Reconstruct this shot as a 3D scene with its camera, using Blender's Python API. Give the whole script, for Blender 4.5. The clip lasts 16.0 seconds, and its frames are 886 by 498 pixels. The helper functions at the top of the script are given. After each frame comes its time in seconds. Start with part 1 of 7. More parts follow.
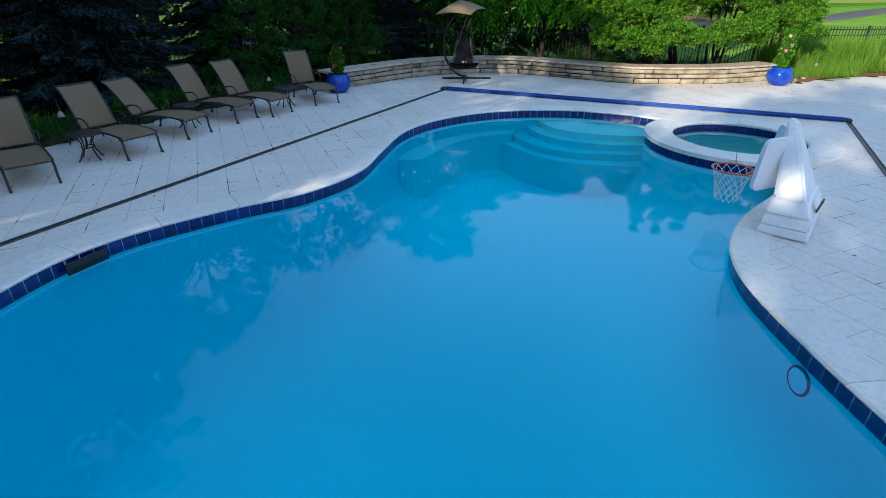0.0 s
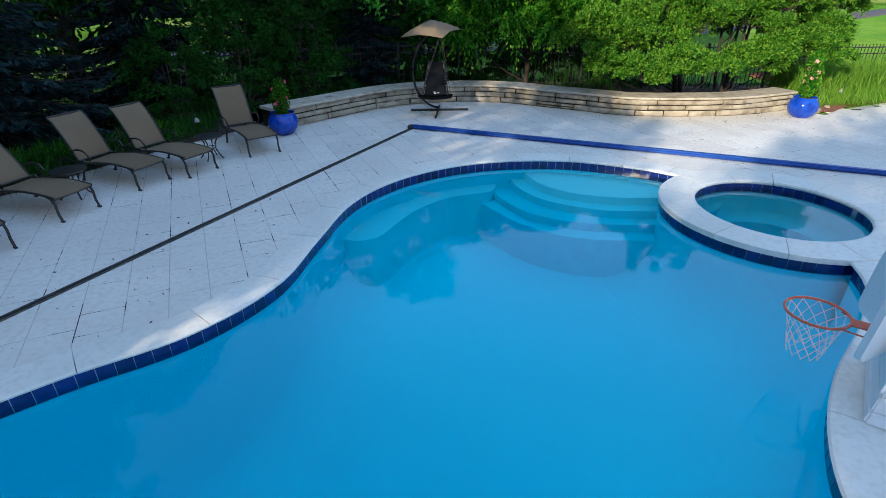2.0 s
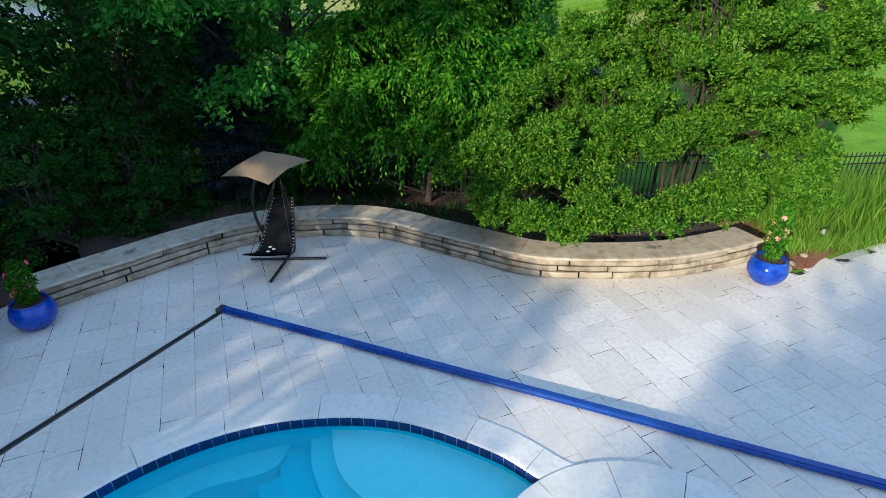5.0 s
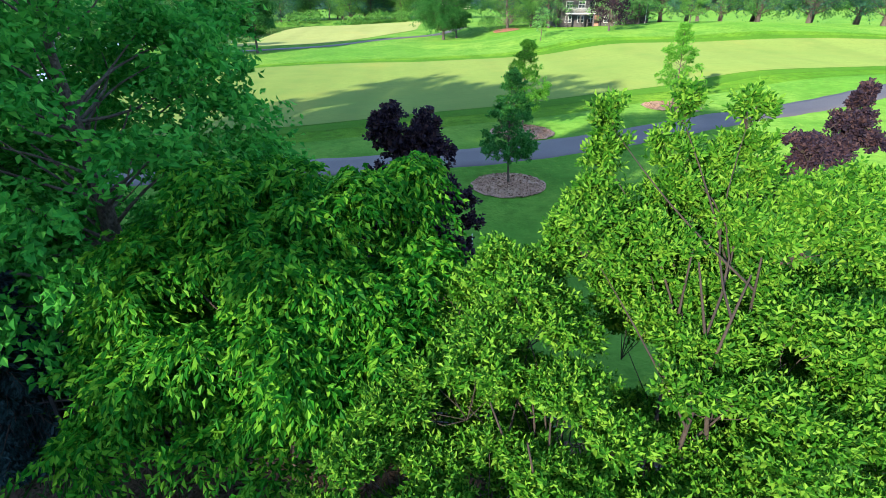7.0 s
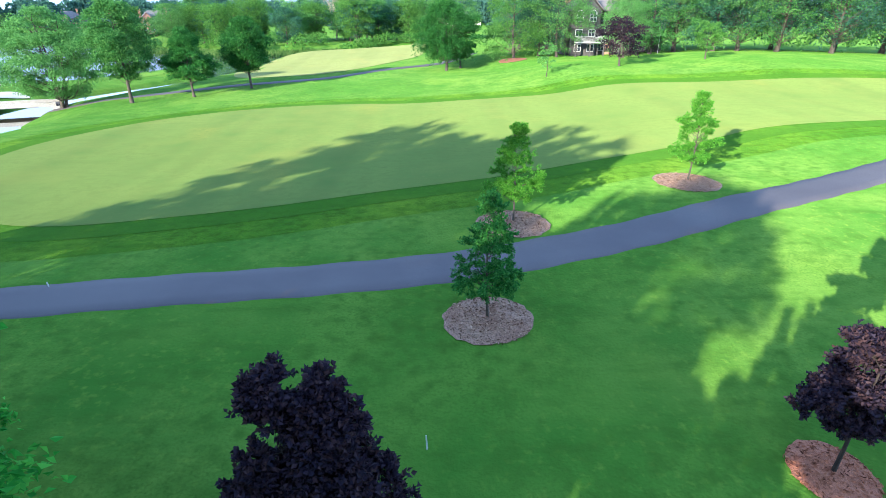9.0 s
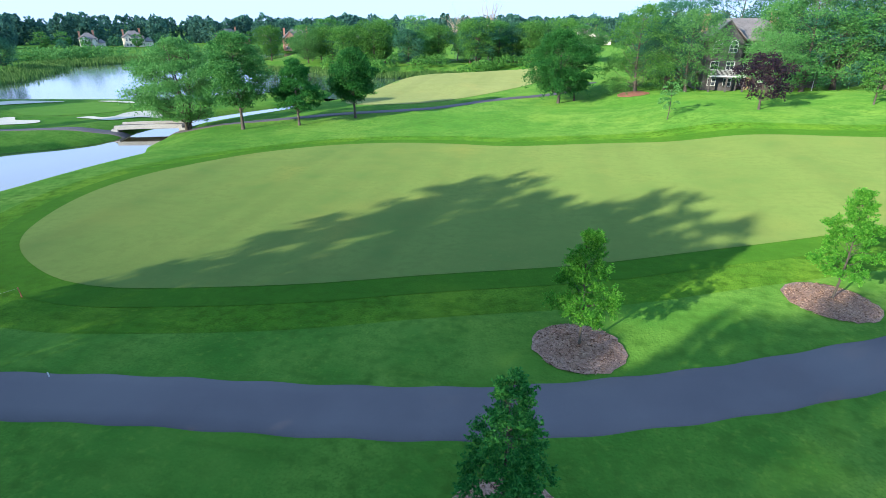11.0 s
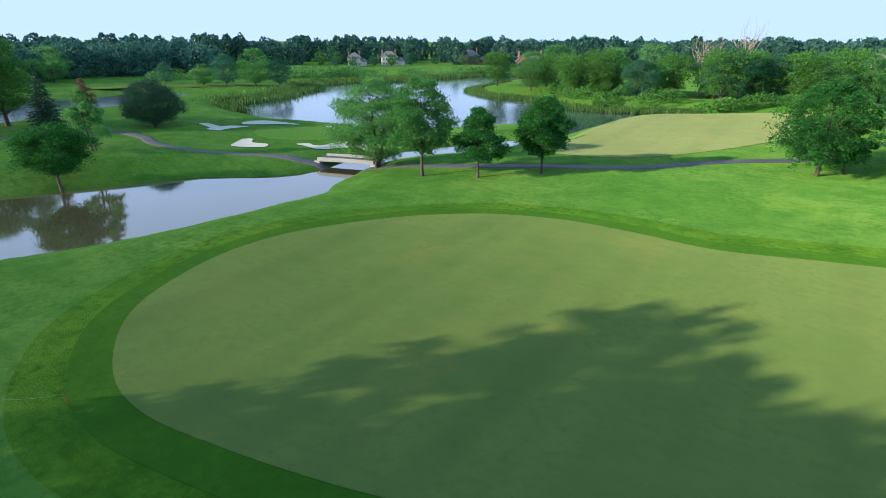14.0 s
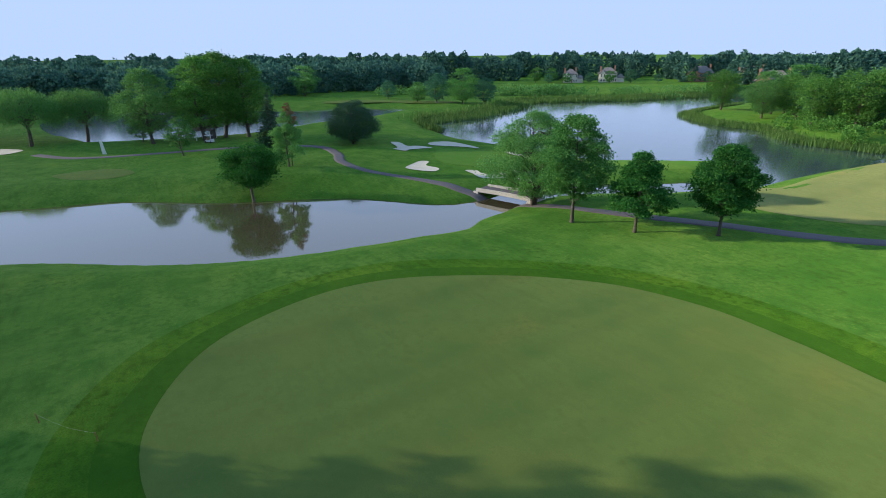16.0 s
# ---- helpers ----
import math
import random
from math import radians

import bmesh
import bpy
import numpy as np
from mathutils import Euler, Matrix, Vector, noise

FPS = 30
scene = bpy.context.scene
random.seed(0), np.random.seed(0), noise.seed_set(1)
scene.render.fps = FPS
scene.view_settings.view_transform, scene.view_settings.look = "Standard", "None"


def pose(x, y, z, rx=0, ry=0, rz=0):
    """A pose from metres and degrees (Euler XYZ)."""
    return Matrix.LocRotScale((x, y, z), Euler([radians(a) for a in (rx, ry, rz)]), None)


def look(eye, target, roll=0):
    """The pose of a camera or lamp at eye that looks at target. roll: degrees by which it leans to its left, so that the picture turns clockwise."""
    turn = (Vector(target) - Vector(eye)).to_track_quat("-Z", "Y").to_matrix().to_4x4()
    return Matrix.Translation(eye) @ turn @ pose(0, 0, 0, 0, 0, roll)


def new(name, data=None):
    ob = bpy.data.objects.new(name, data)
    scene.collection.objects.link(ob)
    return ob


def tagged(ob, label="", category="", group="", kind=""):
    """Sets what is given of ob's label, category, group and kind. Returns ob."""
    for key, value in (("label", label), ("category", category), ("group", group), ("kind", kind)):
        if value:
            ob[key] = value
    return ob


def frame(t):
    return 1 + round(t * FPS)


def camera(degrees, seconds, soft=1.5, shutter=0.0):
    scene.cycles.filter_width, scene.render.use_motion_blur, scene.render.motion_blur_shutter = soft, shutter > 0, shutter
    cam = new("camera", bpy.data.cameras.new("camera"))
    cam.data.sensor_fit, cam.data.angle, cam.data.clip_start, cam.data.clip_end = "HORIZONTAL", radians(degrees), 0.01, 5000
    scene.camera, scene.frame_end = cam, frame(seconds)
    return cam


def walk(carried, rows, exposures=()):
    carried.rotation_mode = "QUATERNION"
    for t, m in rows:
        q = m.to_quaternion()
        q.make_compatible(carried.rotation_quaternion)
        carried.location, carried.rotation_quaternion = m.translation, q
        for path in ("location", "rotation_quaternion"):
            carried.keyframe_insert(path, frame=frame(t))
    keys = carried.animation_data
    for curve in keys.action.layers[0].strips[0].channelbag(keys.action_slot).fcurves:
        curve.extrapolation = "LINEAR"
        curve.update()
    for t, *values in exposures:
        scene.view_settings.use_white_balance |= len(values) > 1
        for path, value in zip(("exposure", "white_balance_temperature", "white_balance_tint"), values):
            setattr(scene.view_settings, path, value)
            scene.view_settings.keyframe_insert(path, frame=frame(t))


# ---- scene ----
cam = camera(80.02, 16.0, soft=0.75)
PATH = [
    (0, (-0.665, 8.069, 2.662), (-0.243, 16.963, -1.889), 0.18),
    (0.5, (-0.667, 8.895, 2.712), (-0.187, 17.780, -1.851), 0.18),
    (1, (-0.628, 9.644, 2.765), (-0.088, 18.522, -1.805), 0.13),
    (1.5, (-0.475, 10.305, 2.912), (0.141, 19.167, -1.679), 0.15),
    (2, (-0.127, 10.817, 3.050), (0.530, 19.682, -1.531), 0.04),
    (2.5, (0.341, 11.201, 3.218), (1.003, 20.066, -1.362), -0.02),
    (3, (0.818, 11.711, 3.493), (1.514, 20.572, -1.091), 0.04),
    (3.5, (1.367, 12.333, 3.818), (2.043, 21.189, -0.778), 0.03),
    (4, (1.970, 13.104, 4.179), (2.595, 21.956, -0.430), 0.02),
    (4.5, (2.612, 14.060, 4.560), (3.174, 22.913, -0.056), 0.03),
    (5, (3.275, 15.239, 4.946), (3.784, 24.099, 0.337), 0.05),
    (5.5, (3.942, 16.682, 5.319), (4.429, 25.559, 0.740), 0.05),
    (6, (4.587, 18.206, 5.680), (5.070, 27.112, 1.159), 0.11),
    (6.5, (5.104, 19.529, 6.269), (5.583, 28.480, 1.837), 0.10),
    (7, (5.655, 20.937, 7.077), (6.163, 29.925, 2.723), 0.01),
    (7.5, (6.156, 22.353, 7.972), (6.694, 31.351, 3.643), -0.23),
    (8, (6.686, 24.119, 8.774), (7.254, 33.131, 4.478), -0.33),
    (8.5, (7.152, 25.769, 9.439), (7.662, 34.812, 5.201), -0.20),
    (9, (7.844, 27.316, 10.032), (8.142, 36.395, 5.852), -0.11),
    (9.5, (8.634, 28.835, 10.590), (8.584, 37.945, 6.466), -0.14),
    (10, (9.402, 30.389, 11.145), (8.894, 39.511, 7.078), -0.24),
    (10.5, (10.018, 32.054, 11.733), (8.966, 41.154, 7.722), -0.16),
    (11, (10.520, 33.873, 12.273), (8.756, 42.888, 8.320), -0.01),
    (11.5, (11.003, 35.851, 12.915), (8.513, 44.711, 9.004), 0.05),
    (12, (11.323, 37.950, 13.539), (8.196, 46.624, 9.667), 0.14),
    (12.5, (11.526, 40.164, 14.195), (7.815, 48.624, 10.366), 0.30),
    (13, (11.534, 42.512, 14.789), (7.233, 50.704, 10.997), 0.31),
    (13.5, (11.413, 44.903, 15.365), (6.586, 52.818, 11.617), 0.35),
    (14, (11.526, 47.455, 15.863), (6.149, 55.030, 12.161), 0.27),
    (14.5, (11.890, 50.033, 16.505), (5.816, 57.082, 12.843), 0.15),
    (15, (12.136, 52.744, 17.074), (5.339, 59.129, 13.464), -0.00),
    (15.5, (12.517, 55.475, 17.714), (5.044, 61.085, 14.155), -0.16),
    (16, (12.884, 58.391, 18.261), (4.881, 63.261, 14.765), -0.42),
]
walk(cam, [(t, look(eye, target, roll)) for t, eye, target, roll in PATH],
     exposures=[(0, 1.0, 6200, 9), (3.2, 1.08, 6200, 9), (5.5, 1.0, 6150, 8), (7.0, 1.95, 5950, 6), (8.2, 2.2, 5550, 8), (10.5, 1.64, 5600, 6), (11.5, 1.46, 5650, 5), (12.5, 1.32, 5720, 4), (14.5, 1.08, 6000, 5), (16, 0.82, 6100, 8)])

# ---- world and sun: a low evening sun from behind the pool ----
SUN_EL, SUN_AZ = radians(17), math.atan2(-0.62, -0.78)
world = bpy.data.worlds.new("world")
scene.world = world
world.use_nodes = True
_n = world.node_tree.nodes
_sky = _n.new("ShaderNodeTexSky")
_sky.sky_type, _sky.sun_disc = "NISHITA", False
_sky.sun_elevation, _sky.sun_rotation = SUN_EL, SUN_AZ
_sky.air_density, _sky.dust_density, _sky.ozone_density = 1.0, 0.0, 2.5
_n["Background"].inputs["Strength"].default_value = 0.23
# a hazy summer sky: paler and bluer than the clear one
_hs = _n.new("ShaderNodeHueSaturation")
_hs.inputs["Saturation"].default_value = 0.55
_mx = _n.new("ShaderNodeMix")
_mx.data_type, _mx.blend_type = "RGBA", "MULTIPLY"
_mx.inputs[0].default_value, _mx.inputs[7].default_value = 1.0, (0.68, 0.97, 1.33, 1)
world.node_tree.links.new(_sky.outputs["Color"], _hs.inputs["Color"])
world.node_tree.links.new(_hs.outputs["Color"], _mx.inputs[6])
_hz = _n.new("ShaderNodeMix")
_hz.data_type, _hz.blend_type = "RGBA", "DARKEN"
_hz.inputs[0].default_value, _hz.inputs[7].default_value = 1.0, (1.34, 1.68, 2.40, 1)
world.node_tree.links.new(_mx.outputs[2], _hz.inputs[6])
world.node_tree.links.new(_hz.outputs[2], _n["Background"].inputs["Color"])
sun_data = bpy.data.lights.new("sun", "SUN")
sun_data.energy, sun_data.angle, sun_data.color = 3.4, radians(0.6), (1.0, 0.86, 0.64)
sun = new("sun", sun_data)
sun.matrix_world = look((0, 0, 60), Vector((0, 0, 60)) + Vector((0.62 * math.cos(SUN_EL), 0.78 * math.cos(SUN_EL), -math.sin(SUN_EL))))


# ---- materials ----
def nodes_of(name):
    m = bpy.data.materials.new(name)
    m.use_nodes = True
    t = m.node_tree
    return m, t, t.nodes["Principled BSDF"], t.nodes["Material Output"]


def ramp_mix(t, fac, a, b):
    mx = t.nodes.new("ShaderNodeMix")
    mx.data_type = "RGBA"
    t.links.new(fac, mx.inputs[0])
    for sock, v in ((mx.inputs[6], a), (mx.inputs[7], b)):
        if isinstance(v, tuple):
            sock.default_value = (*v, 1)
        else:
            t.links.new(v, sock)
    return mx.outputs[2]


def noise_fac(t, scale, detail=4.0, lo=0.35, hi=0.65, vec=None, stretch=None):
    if vec is None:
        vec = t.nodes.new("ShaderNodeNewGeometry").outputs["Position"]
    if stretch:
        mp = t.nodes.new("ShaderNodeMapping")
        mp.inputs["Scale"].default_value, mp.inputs["Rotation"].default_value = stretch[0], (0, 0, stretch[1])
        t.links.new(vec, mp.inputs["Vector"])
        vec = mp.outputs["Vector"]
    n = t.nodes.new("ShaderNodeTexNoise")
    n.inputs["Scale"].default_value, n.inputs["Detail"].default_value = scale, detail
    t.links.new(vec, n.inputs["Vector"])
    r = t.nodes.new("ShaderNodeMapRange")
    r.inputs[1].default_value, r.inputs[2].default_value = lo, hi
    t.links.new(n.outputs["Fac"], r.inputs[0])
    return r.outputs[0]


def add_bump(t, bsdf, fac, strength, distance):
    b = t.nodes.new("ShaderNodeBump")
    b.inputs["Strength"].default_value, b.inputs["Distance"].default_value = strength, distance
    t.links.new(fac, b.inputs["Height"])
    t.links.new(b.outputs["Normal"], bsdf.inputs["Normal"])


def surface(name, a, b, c=None, coarse=1.0, fine=12.0, rough=0.8, bump=0.3, depth=0.01, metal=0.0, spec=0.5, piece=0.0, spots=0.0, cut=(0.45, 0.75)):
    """Two colours mixed at a coarse scale, a third at a fine one, with relief; piece: how far each object differs."""
    m, t, p, _ = nodes_of(name)
    col = ramp_mix(t, noise_fac(t, coarse, 3), a, b)
    if c:
        col = ramp_mix(t, noise_fac(t, fine, 6, *cut), col, c)
    if spots:
        col = ramp_mix(t, noise_fac(t, spots, 3, 0.66, 0.72), col, tuple(v * 0.35 for v in a))
    if piece:
        inf = t.nodes.new("ShaderNodeObjectInfo")
        hs = t.nodes.new("ShaderNodeHueSaturation")
        r = t.nodes.new("ShaderNodeMapRange")
        r.inputs[3].default_value, r.inputs[4].default_value = 1 - piece, 1 + piece
        t.links.new(inf.outputs["Random"], r.inputs[0])
        t.links.new(r.outputs[0], hs.inputs["Value"])
        t.links.new(col, hs.inputs["Color"])
        col = hs.outputs["Color"]
    t.links.new(col, p.inputs["Base Color"])
    p.inputs["Roughness"].default_value, p.inputs["Metallic"].default_value = rough, metal
    p.inputs["Specular IOR Level"].default_value = spec
    if bump:
        add_bump(t, p, noise_fac(t, fine, 6, 0.2, 0.8), bump, depth)
    return m


def foliage(name, dark, mid, light, rough=0.6, thin=0.4, spec=0.1):
    """Leaves: each one takes its own tone; part of the light passes through."""
    m, t, p, out = nodes_of(name)
    g = t.nodes.new("ShaderNodeNewGeometry")
    r = t.nodes.new("ShaderNodeValToRGB")
    e = r.color_ramp.elements
    e[0].color, e[1].color = (*dark, 1), (*light, 1)
    e[0].position, e[1].position = 0.05, 0.95
    e.new(0.5).color = (*mid, 1)
    t.links.new(g.outputs["Random Per Island"], r.inputs["Fac"])
    inf = t.nodes.new("ShaderNodeObjectInfo")
    hs = t.nodes.new("ShaderNodeHueSaturation")
    mr = t.nodes.new("ShaderNodeMapRange")
    mr.inputs[3].default_value, mr.inputs[4].default_value = 0.82, 1.18
    t.links.new(inf.outputs["Random"], mr.inputs[0])
    t.links.new(mr.outputs[0], hs.inputs["Value"])
    t.links.new(r.outputs["Color"], hs.inputs["Color"])
    t.links.new(hs.outputs["Color"], p.inputs["Base Color"])
    p.inputs["Roughness"].default_value, p.inputs["Specular IOR Level"].default_value = rough, spec
    tr = t.nodes.new("ShaderNodeBsdfTranslucent")
    t.links.new(hs.outputs["Color"], tr.inputs["Color"])
    mx = t.nodes.new("ShaderNodeMixShader")
    mx.inputs[0].default_value = thin
    t.links.new(p.outputs[0], mx.inputs[1])
    t.links.new(tr.outputs[0], mx.inputs[2])
    t.links.new(mx.outputs[0], out.inputs["Surface"])
    return m


def water(name, see, wave_scale, wave, rough, body=None, ior=1.33, gloss=1.0):
    """Water: a Fresnel gloss over what lies beneath (see: its tint), or over a murky body."""
    m, t, p, out = nodes_of(name)
    if body:
        p.inputs["Base Color"].default_value, p.inputs["Roughness"].default_value = (*body, 1), 0.9
        p.inputs["Specular IOR Level"].default_value = 0.0
        under = p.outputs[0]
    else:
        tr = t.nodes.new("ShaderNodeBsdfTransparent")
        tr.inputs["Color"].default_value = (*see, 1)
        under = tr.outputs[0]
    gl, fr, mx = t.nodes.new("ShaderNodeBsdfGlossy"), t.nodes.new("ShaderNodeFresnel"), t.nodes.new("ShaderNodeMixShader")
    gl.inputs["Color"].default_value = (1, 1, 1, 1)
    gl.inputs["Roughness"].default_value, fr.inputs["IOR"].default_value = rough, ior
    b = t.nodes.new("ShaderNodeBump")
    b.inputs["Strength"].default_value, b.inputs["Distance"].default_value = wave, 0.02
    t.links.new(noise_fac(t, wave_scale, 3, 0.2, 0.8), b.inputs["Height"])
    for n in (gl, fr):
        t.links.new(b.outputs["Normal"], n.inputs["Normal"])
    mu = t.nodes.new("ShaderNodeMath")
    mu.operation, mu.use_clamp, mu.inputs[1].default_value = "MULTIPLY", True, gloss
    t.links.new(fr.outputs[0], mu.inputs[0])
    t.links.new(mu.outputs[0], mx.inputs[0])
    t.links.new(under, mx.inputs[1])
    t.links.new(gl.outputs[0], mx.inputs[2])
    t.links.new(mx.outputs[0], out.inputs["Surface"])
    return m


def turf(name, a, b, c, stripe=None, patch=0.05, tuft=1.0):
    """Mown grass: broad patches, a middle mottling, dry spots, streaks that lie with the mowing, soft tufts and fine relief."""
    m, t, p, _ = nodes_of(name)
    col = ramp_mix(t, noise_fac(t, patch, 4, 0.35, 0.7), a, b)
    col = ramp_mix(t, noise_fac(t, 0.32, 5, 0.38, 0.78), col, c)
    dry = tuple(v * w for v, w in zip(a, (1.75, 1.25, 1.2)))
    col = ramp_mix(t, noise_fac(t, 0.10, 6, 0.55, 0.85), col, dry)
    if stripe:
        for turn in stripe:
            col2 = ramp_mix(t, noise_fac(t, 1.0, 1, 0.40, 0.60, stretch=((0.24, 0.006, 0.0), turn)), col, tuple(v * 1.2 for v in a))
            col = ramp_mix(t, noise_fac(t, 0.06, 3, 0.2, 0.8), col, col2)
    low = tuple(v * (1 - 0.36 * tuft) for v in a)
    high = tuple(v * w for v, w in zip(b, (1 + 0.30 * tuft, 1 + 0.18 * tuft, 1.0)))
    streak = ramp_mix(t, noise_fac(t, 1.0, 6, 0.50, 0.72, stretch=((0.35, 1.6, 1.0), 0.75)), col, low)
    col = ramp_mix(t, noise_fac(t, 0.16, 4, 0.30, 0.75), col, streak)
    lit = ramp_mix(t, noise_fac(t, 3.4, 6, 0.55, 0.78), col, high)
    col = ramp_mix(t, noise_fac(t, 0.09, 3, 0.35, 0.7), col, lit)
    mottled = ramp_mix(t, noise_fac(t, 1.6, 8, 0.46, 0.72), col, low)
    col = ramp_mix(t, noise_fac(t, 0.12, 4, 0.22, 0.62), col, mottled)
    dark = ramp_mix(t, noise_fac(t, 9.0, 7, 0.46, 0.72), col, low)
    t.links.new(ramp_mix(t, noise_fac(t, 0.25, 4, 0.25, 0.8), col, dark), p.inputs["Base Color"])
    p.inputs["Roughness"].default_value, p.inputs["Specular IOR Level"].default_value = 0.95, 0.03
    p.inputs["Diffuse Roughness"].default_value = 1.0
    add_bump(t, p, noise_fac(t, 8.0, 7, 0.2, 0.8), 0.12 + 0.38 * tuft, 0.02 + 0.04 * tuft)
    return m


M_ROUGH = turf("rough_grass", (0.078, 0.182, 0.022), (0.134, 0.226, 0.038), (0.044, 0.138, 0.016))
M_FAIRWAY = turf("fairway_grass", (0.114, 0.156, 0.037), (0.138, 0.170, 0.044), (0.084, 0.142, 0.033), stripe=(0.7, -0.75), patch=0.03, tuft=0.15)
# fairway grass made paler and tanner: haze over the distant sheet, as colour
M_HAZEFAIRWAY = turf("haze_fairway_grass", (0.176, 0.196, 0.066), (0.205, 0.216, 0.082), (0.140, 0.176, 0.054), stripe=(0.7, -0.75), patch=0.03, tuft=0.15)
M_COLLAR = turf("collar_grass", (0.048, 0.122, 0.010), (0.060, 0.136, 0.012), (0.036, 0.104, 0.009), tuft=0.6)
M_BAND = turf("band_grass", (0.066, 0.158, 0.011), (0.112, 0.200, 0.018), (0.034, 0.112, 0.009), tuft=1.3)
M_GREEN = turf("green_grass", (0.092, 0.195, 0.028), (0.110, 0.210, 0.034), (0.078, 0.178, 0.024), tuft=0.2)
M_ASPHALT = surface("asphalt", (0.104, 0.090, 0.096), (0.128, 0.112, 0.116), (0.080, 0.069, 0.073), 0.25, 40, 0.9, 0.4, 0.004, spec=0.2)
M_MULCH = surface("bark_mulch", (0.30, 0.165, 0.110), (0.38, 0.235, 0.165), (0.08, 0.042, 0.028), 1.2, 14, 0.95, 1.0, 0.05)
M_REDMULCH = surface("red_mulch", (0.29, 0.105, 0.058), (0.36, 0.14, 0.08), (0.14, 0.052, 0.03), 2.0, 25, 0.95, 0.9, 0.03)
M_SOIL = surface("bed_soil", (0.05, 0.035, 0.025), (0.09, 0.055, 0.035), (0.03, 0.02, 0.015), 1.5, 20, 0.95, 0.9, 0.03)
M_SAND = surface("bunker_sand", (0.48, 0.425, 0.335), (0.54, 0.485, 0.395), (0.40, 0.355, 0.275), 0.6, 8, 0.95, 0.4, 0.02)
M_POND = water("pond_water", None, 0.5, 0.02, 0.05, body=(0.066, 0.058, 0.030), ior=1.7, gloss=1.5)
M_POOLWATER = water("pool_water", (0.46, 0.97, 1.0), 0.8, 0.05, 0.02, ior=1.30)
M_SPAWATER = water("spa_water", (0.30, 0.80, 0.85), 3.0, 0.15, 0.01)
# bluish body: part of the sky's reflection is put into the lake's colour
M_LAKE = water("lake_water", None, 1.4, 0.08, 0.11, body=(0.050, 0.066, 0.080), ior=1.6, gloss=1.35)
# pale plaster with the water's blue put into its colour, more with depth
M_PLASTER = surface("pool_plaster_water_blue", (0.006, 0.72, 0.82), (0.010, 0.76, 0.85), (0.008, 0.74, 0.83), 0.4, 6, 0.7, 0.1, 0.004)
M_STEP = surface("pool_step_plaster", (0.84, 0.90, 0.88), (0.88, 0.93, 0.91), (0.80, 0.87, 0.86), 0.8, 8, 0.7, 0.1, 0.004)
M_MIDSTEP_TINT = surface("mid_step_depth_tint", (0.30, 0.80, 0.84), (0.35, 0.84, 0.87), (0.27, 0.77, 0.82), 0.8, 8, 0.7, 0.1, 0.004)
M_LOWSTEP_TINT = surface("low_step_depth_tint", (0.055, 0.70, 0.80), (0.075, 0.74, 0.83), (0.05, 0.67, 0.78), 0.8, 8, 0.7, 0.1, 0.004)
M_TILE = surface("glazed_tile", (0.005, 0.012, 0.10), (0.008, 0.02, 0.145), (0.012, 0.028, 0.19), 3.0, 18, 0.18, 0.1, 0.002, piece=0.3)
M_GROUT = surface("grout", (0.26, 0.29, 0.36), (0.32, 0.34, 0.42), None, 4, 10, 0.9, 0.2, 0.002)
M_COPING = surface("coping_stone", (0.73, 0.69, 0.62), (0.80, 0.76, 0.70), (0.67, 0.625, 0.55), 0.9, 16, 0.72, 0.25, 0.004, piece=0.05)
M_PAVER = surface("travertine_paver", (0.72, 0.655, 0.585), (0.79, 0.725, 0.655), (0.65, 0.58, 0.50), 0.7, 14, 0.75, 0.35, 0.005, piece=0.07)
M_JOINT = surface("joint_sand", (0.50, 0.455, 0.40), (0.56, 0.51, 0.45), (0.03, 0.022, 0.018), 1.3, 1.9, 0.95, 0.5, 0.006, cut=(0.55, 0.58))
M_WALLSTONE = surface("ledge_stone", (0.35, 0.295, 0.215), (0.45, 0.39, 0.295), (0.15, 0.112, 0.07), 1.6, 5, 0.9, 0.8, 0.02, piece=0.2, spots=2.2)
M_CAP = surface("cap_stone", (0.45, 0.385, 0.295), (0.55, 0.485, 0.39), (0.31, 0.25, 0.17), 1.1, 6, 0.85, 0.4, 0.008, piece=0.1, spots=1.8)
M_DARKJOINT = surface("wall_core", (0.022, 0.018, 0.013), (0.045, 0.036, 0.026), None, 3, 9, 0.95, 0.5, 0.01)
M_BLUEBAR = surface("blue_vinyl", (0.004, 0.055, 0.30), (0.006, 0.075, 0.36), (0.003, 0.036, 0.20), 1.5, 18, 0.45, 0.3, 0.006)
M_TRACK = surface("dark_aluminium", (0.05, 0.05, 0.048), (0.08, 0.075, 0.07), (0.16, 0.14, 0.10), 2, 14, 0.5, 0.2, 0.002, metal=0.4)
M_BRONZE = surface("bronze_paint", (0.020, 0.018, 0.017), (0.030, 0.027, 0.025), None, 5, 30, 0.4, 0.1, 0.001)
M_BLACK = surface("black_fence_paint", (0.012, 0.012, 0.013), (0.020, 0.020, 0.021), None, 4, 30, 0.45, 0.1, 0.001)
M_SLING = surface("tan_sling_fabric", (0.185, 0.122, 0.068), (0.215, 0.146, 0.084), (0.155, 0.100, 0.056), 1.6, 160, 0.85, 0.35, 0.002, piece=0.06)
M_BLACKMESH = surface("black_mesh_fabric", (0.005, 0.0055, 0.007), (0.008, 0.009, 0.011), (0.011, 0.012, 0.014), 2, 120, 0.9, 0.3, 0.002, spec=0.1)
M_CANOPY = surface("tan_canvas", (0.225, 0.155, 0.092), (0.26, 0.185, 0.112), (0.20, 0.138, 0.080), 1.5, 90, 0.9, 0.25, 0.002)
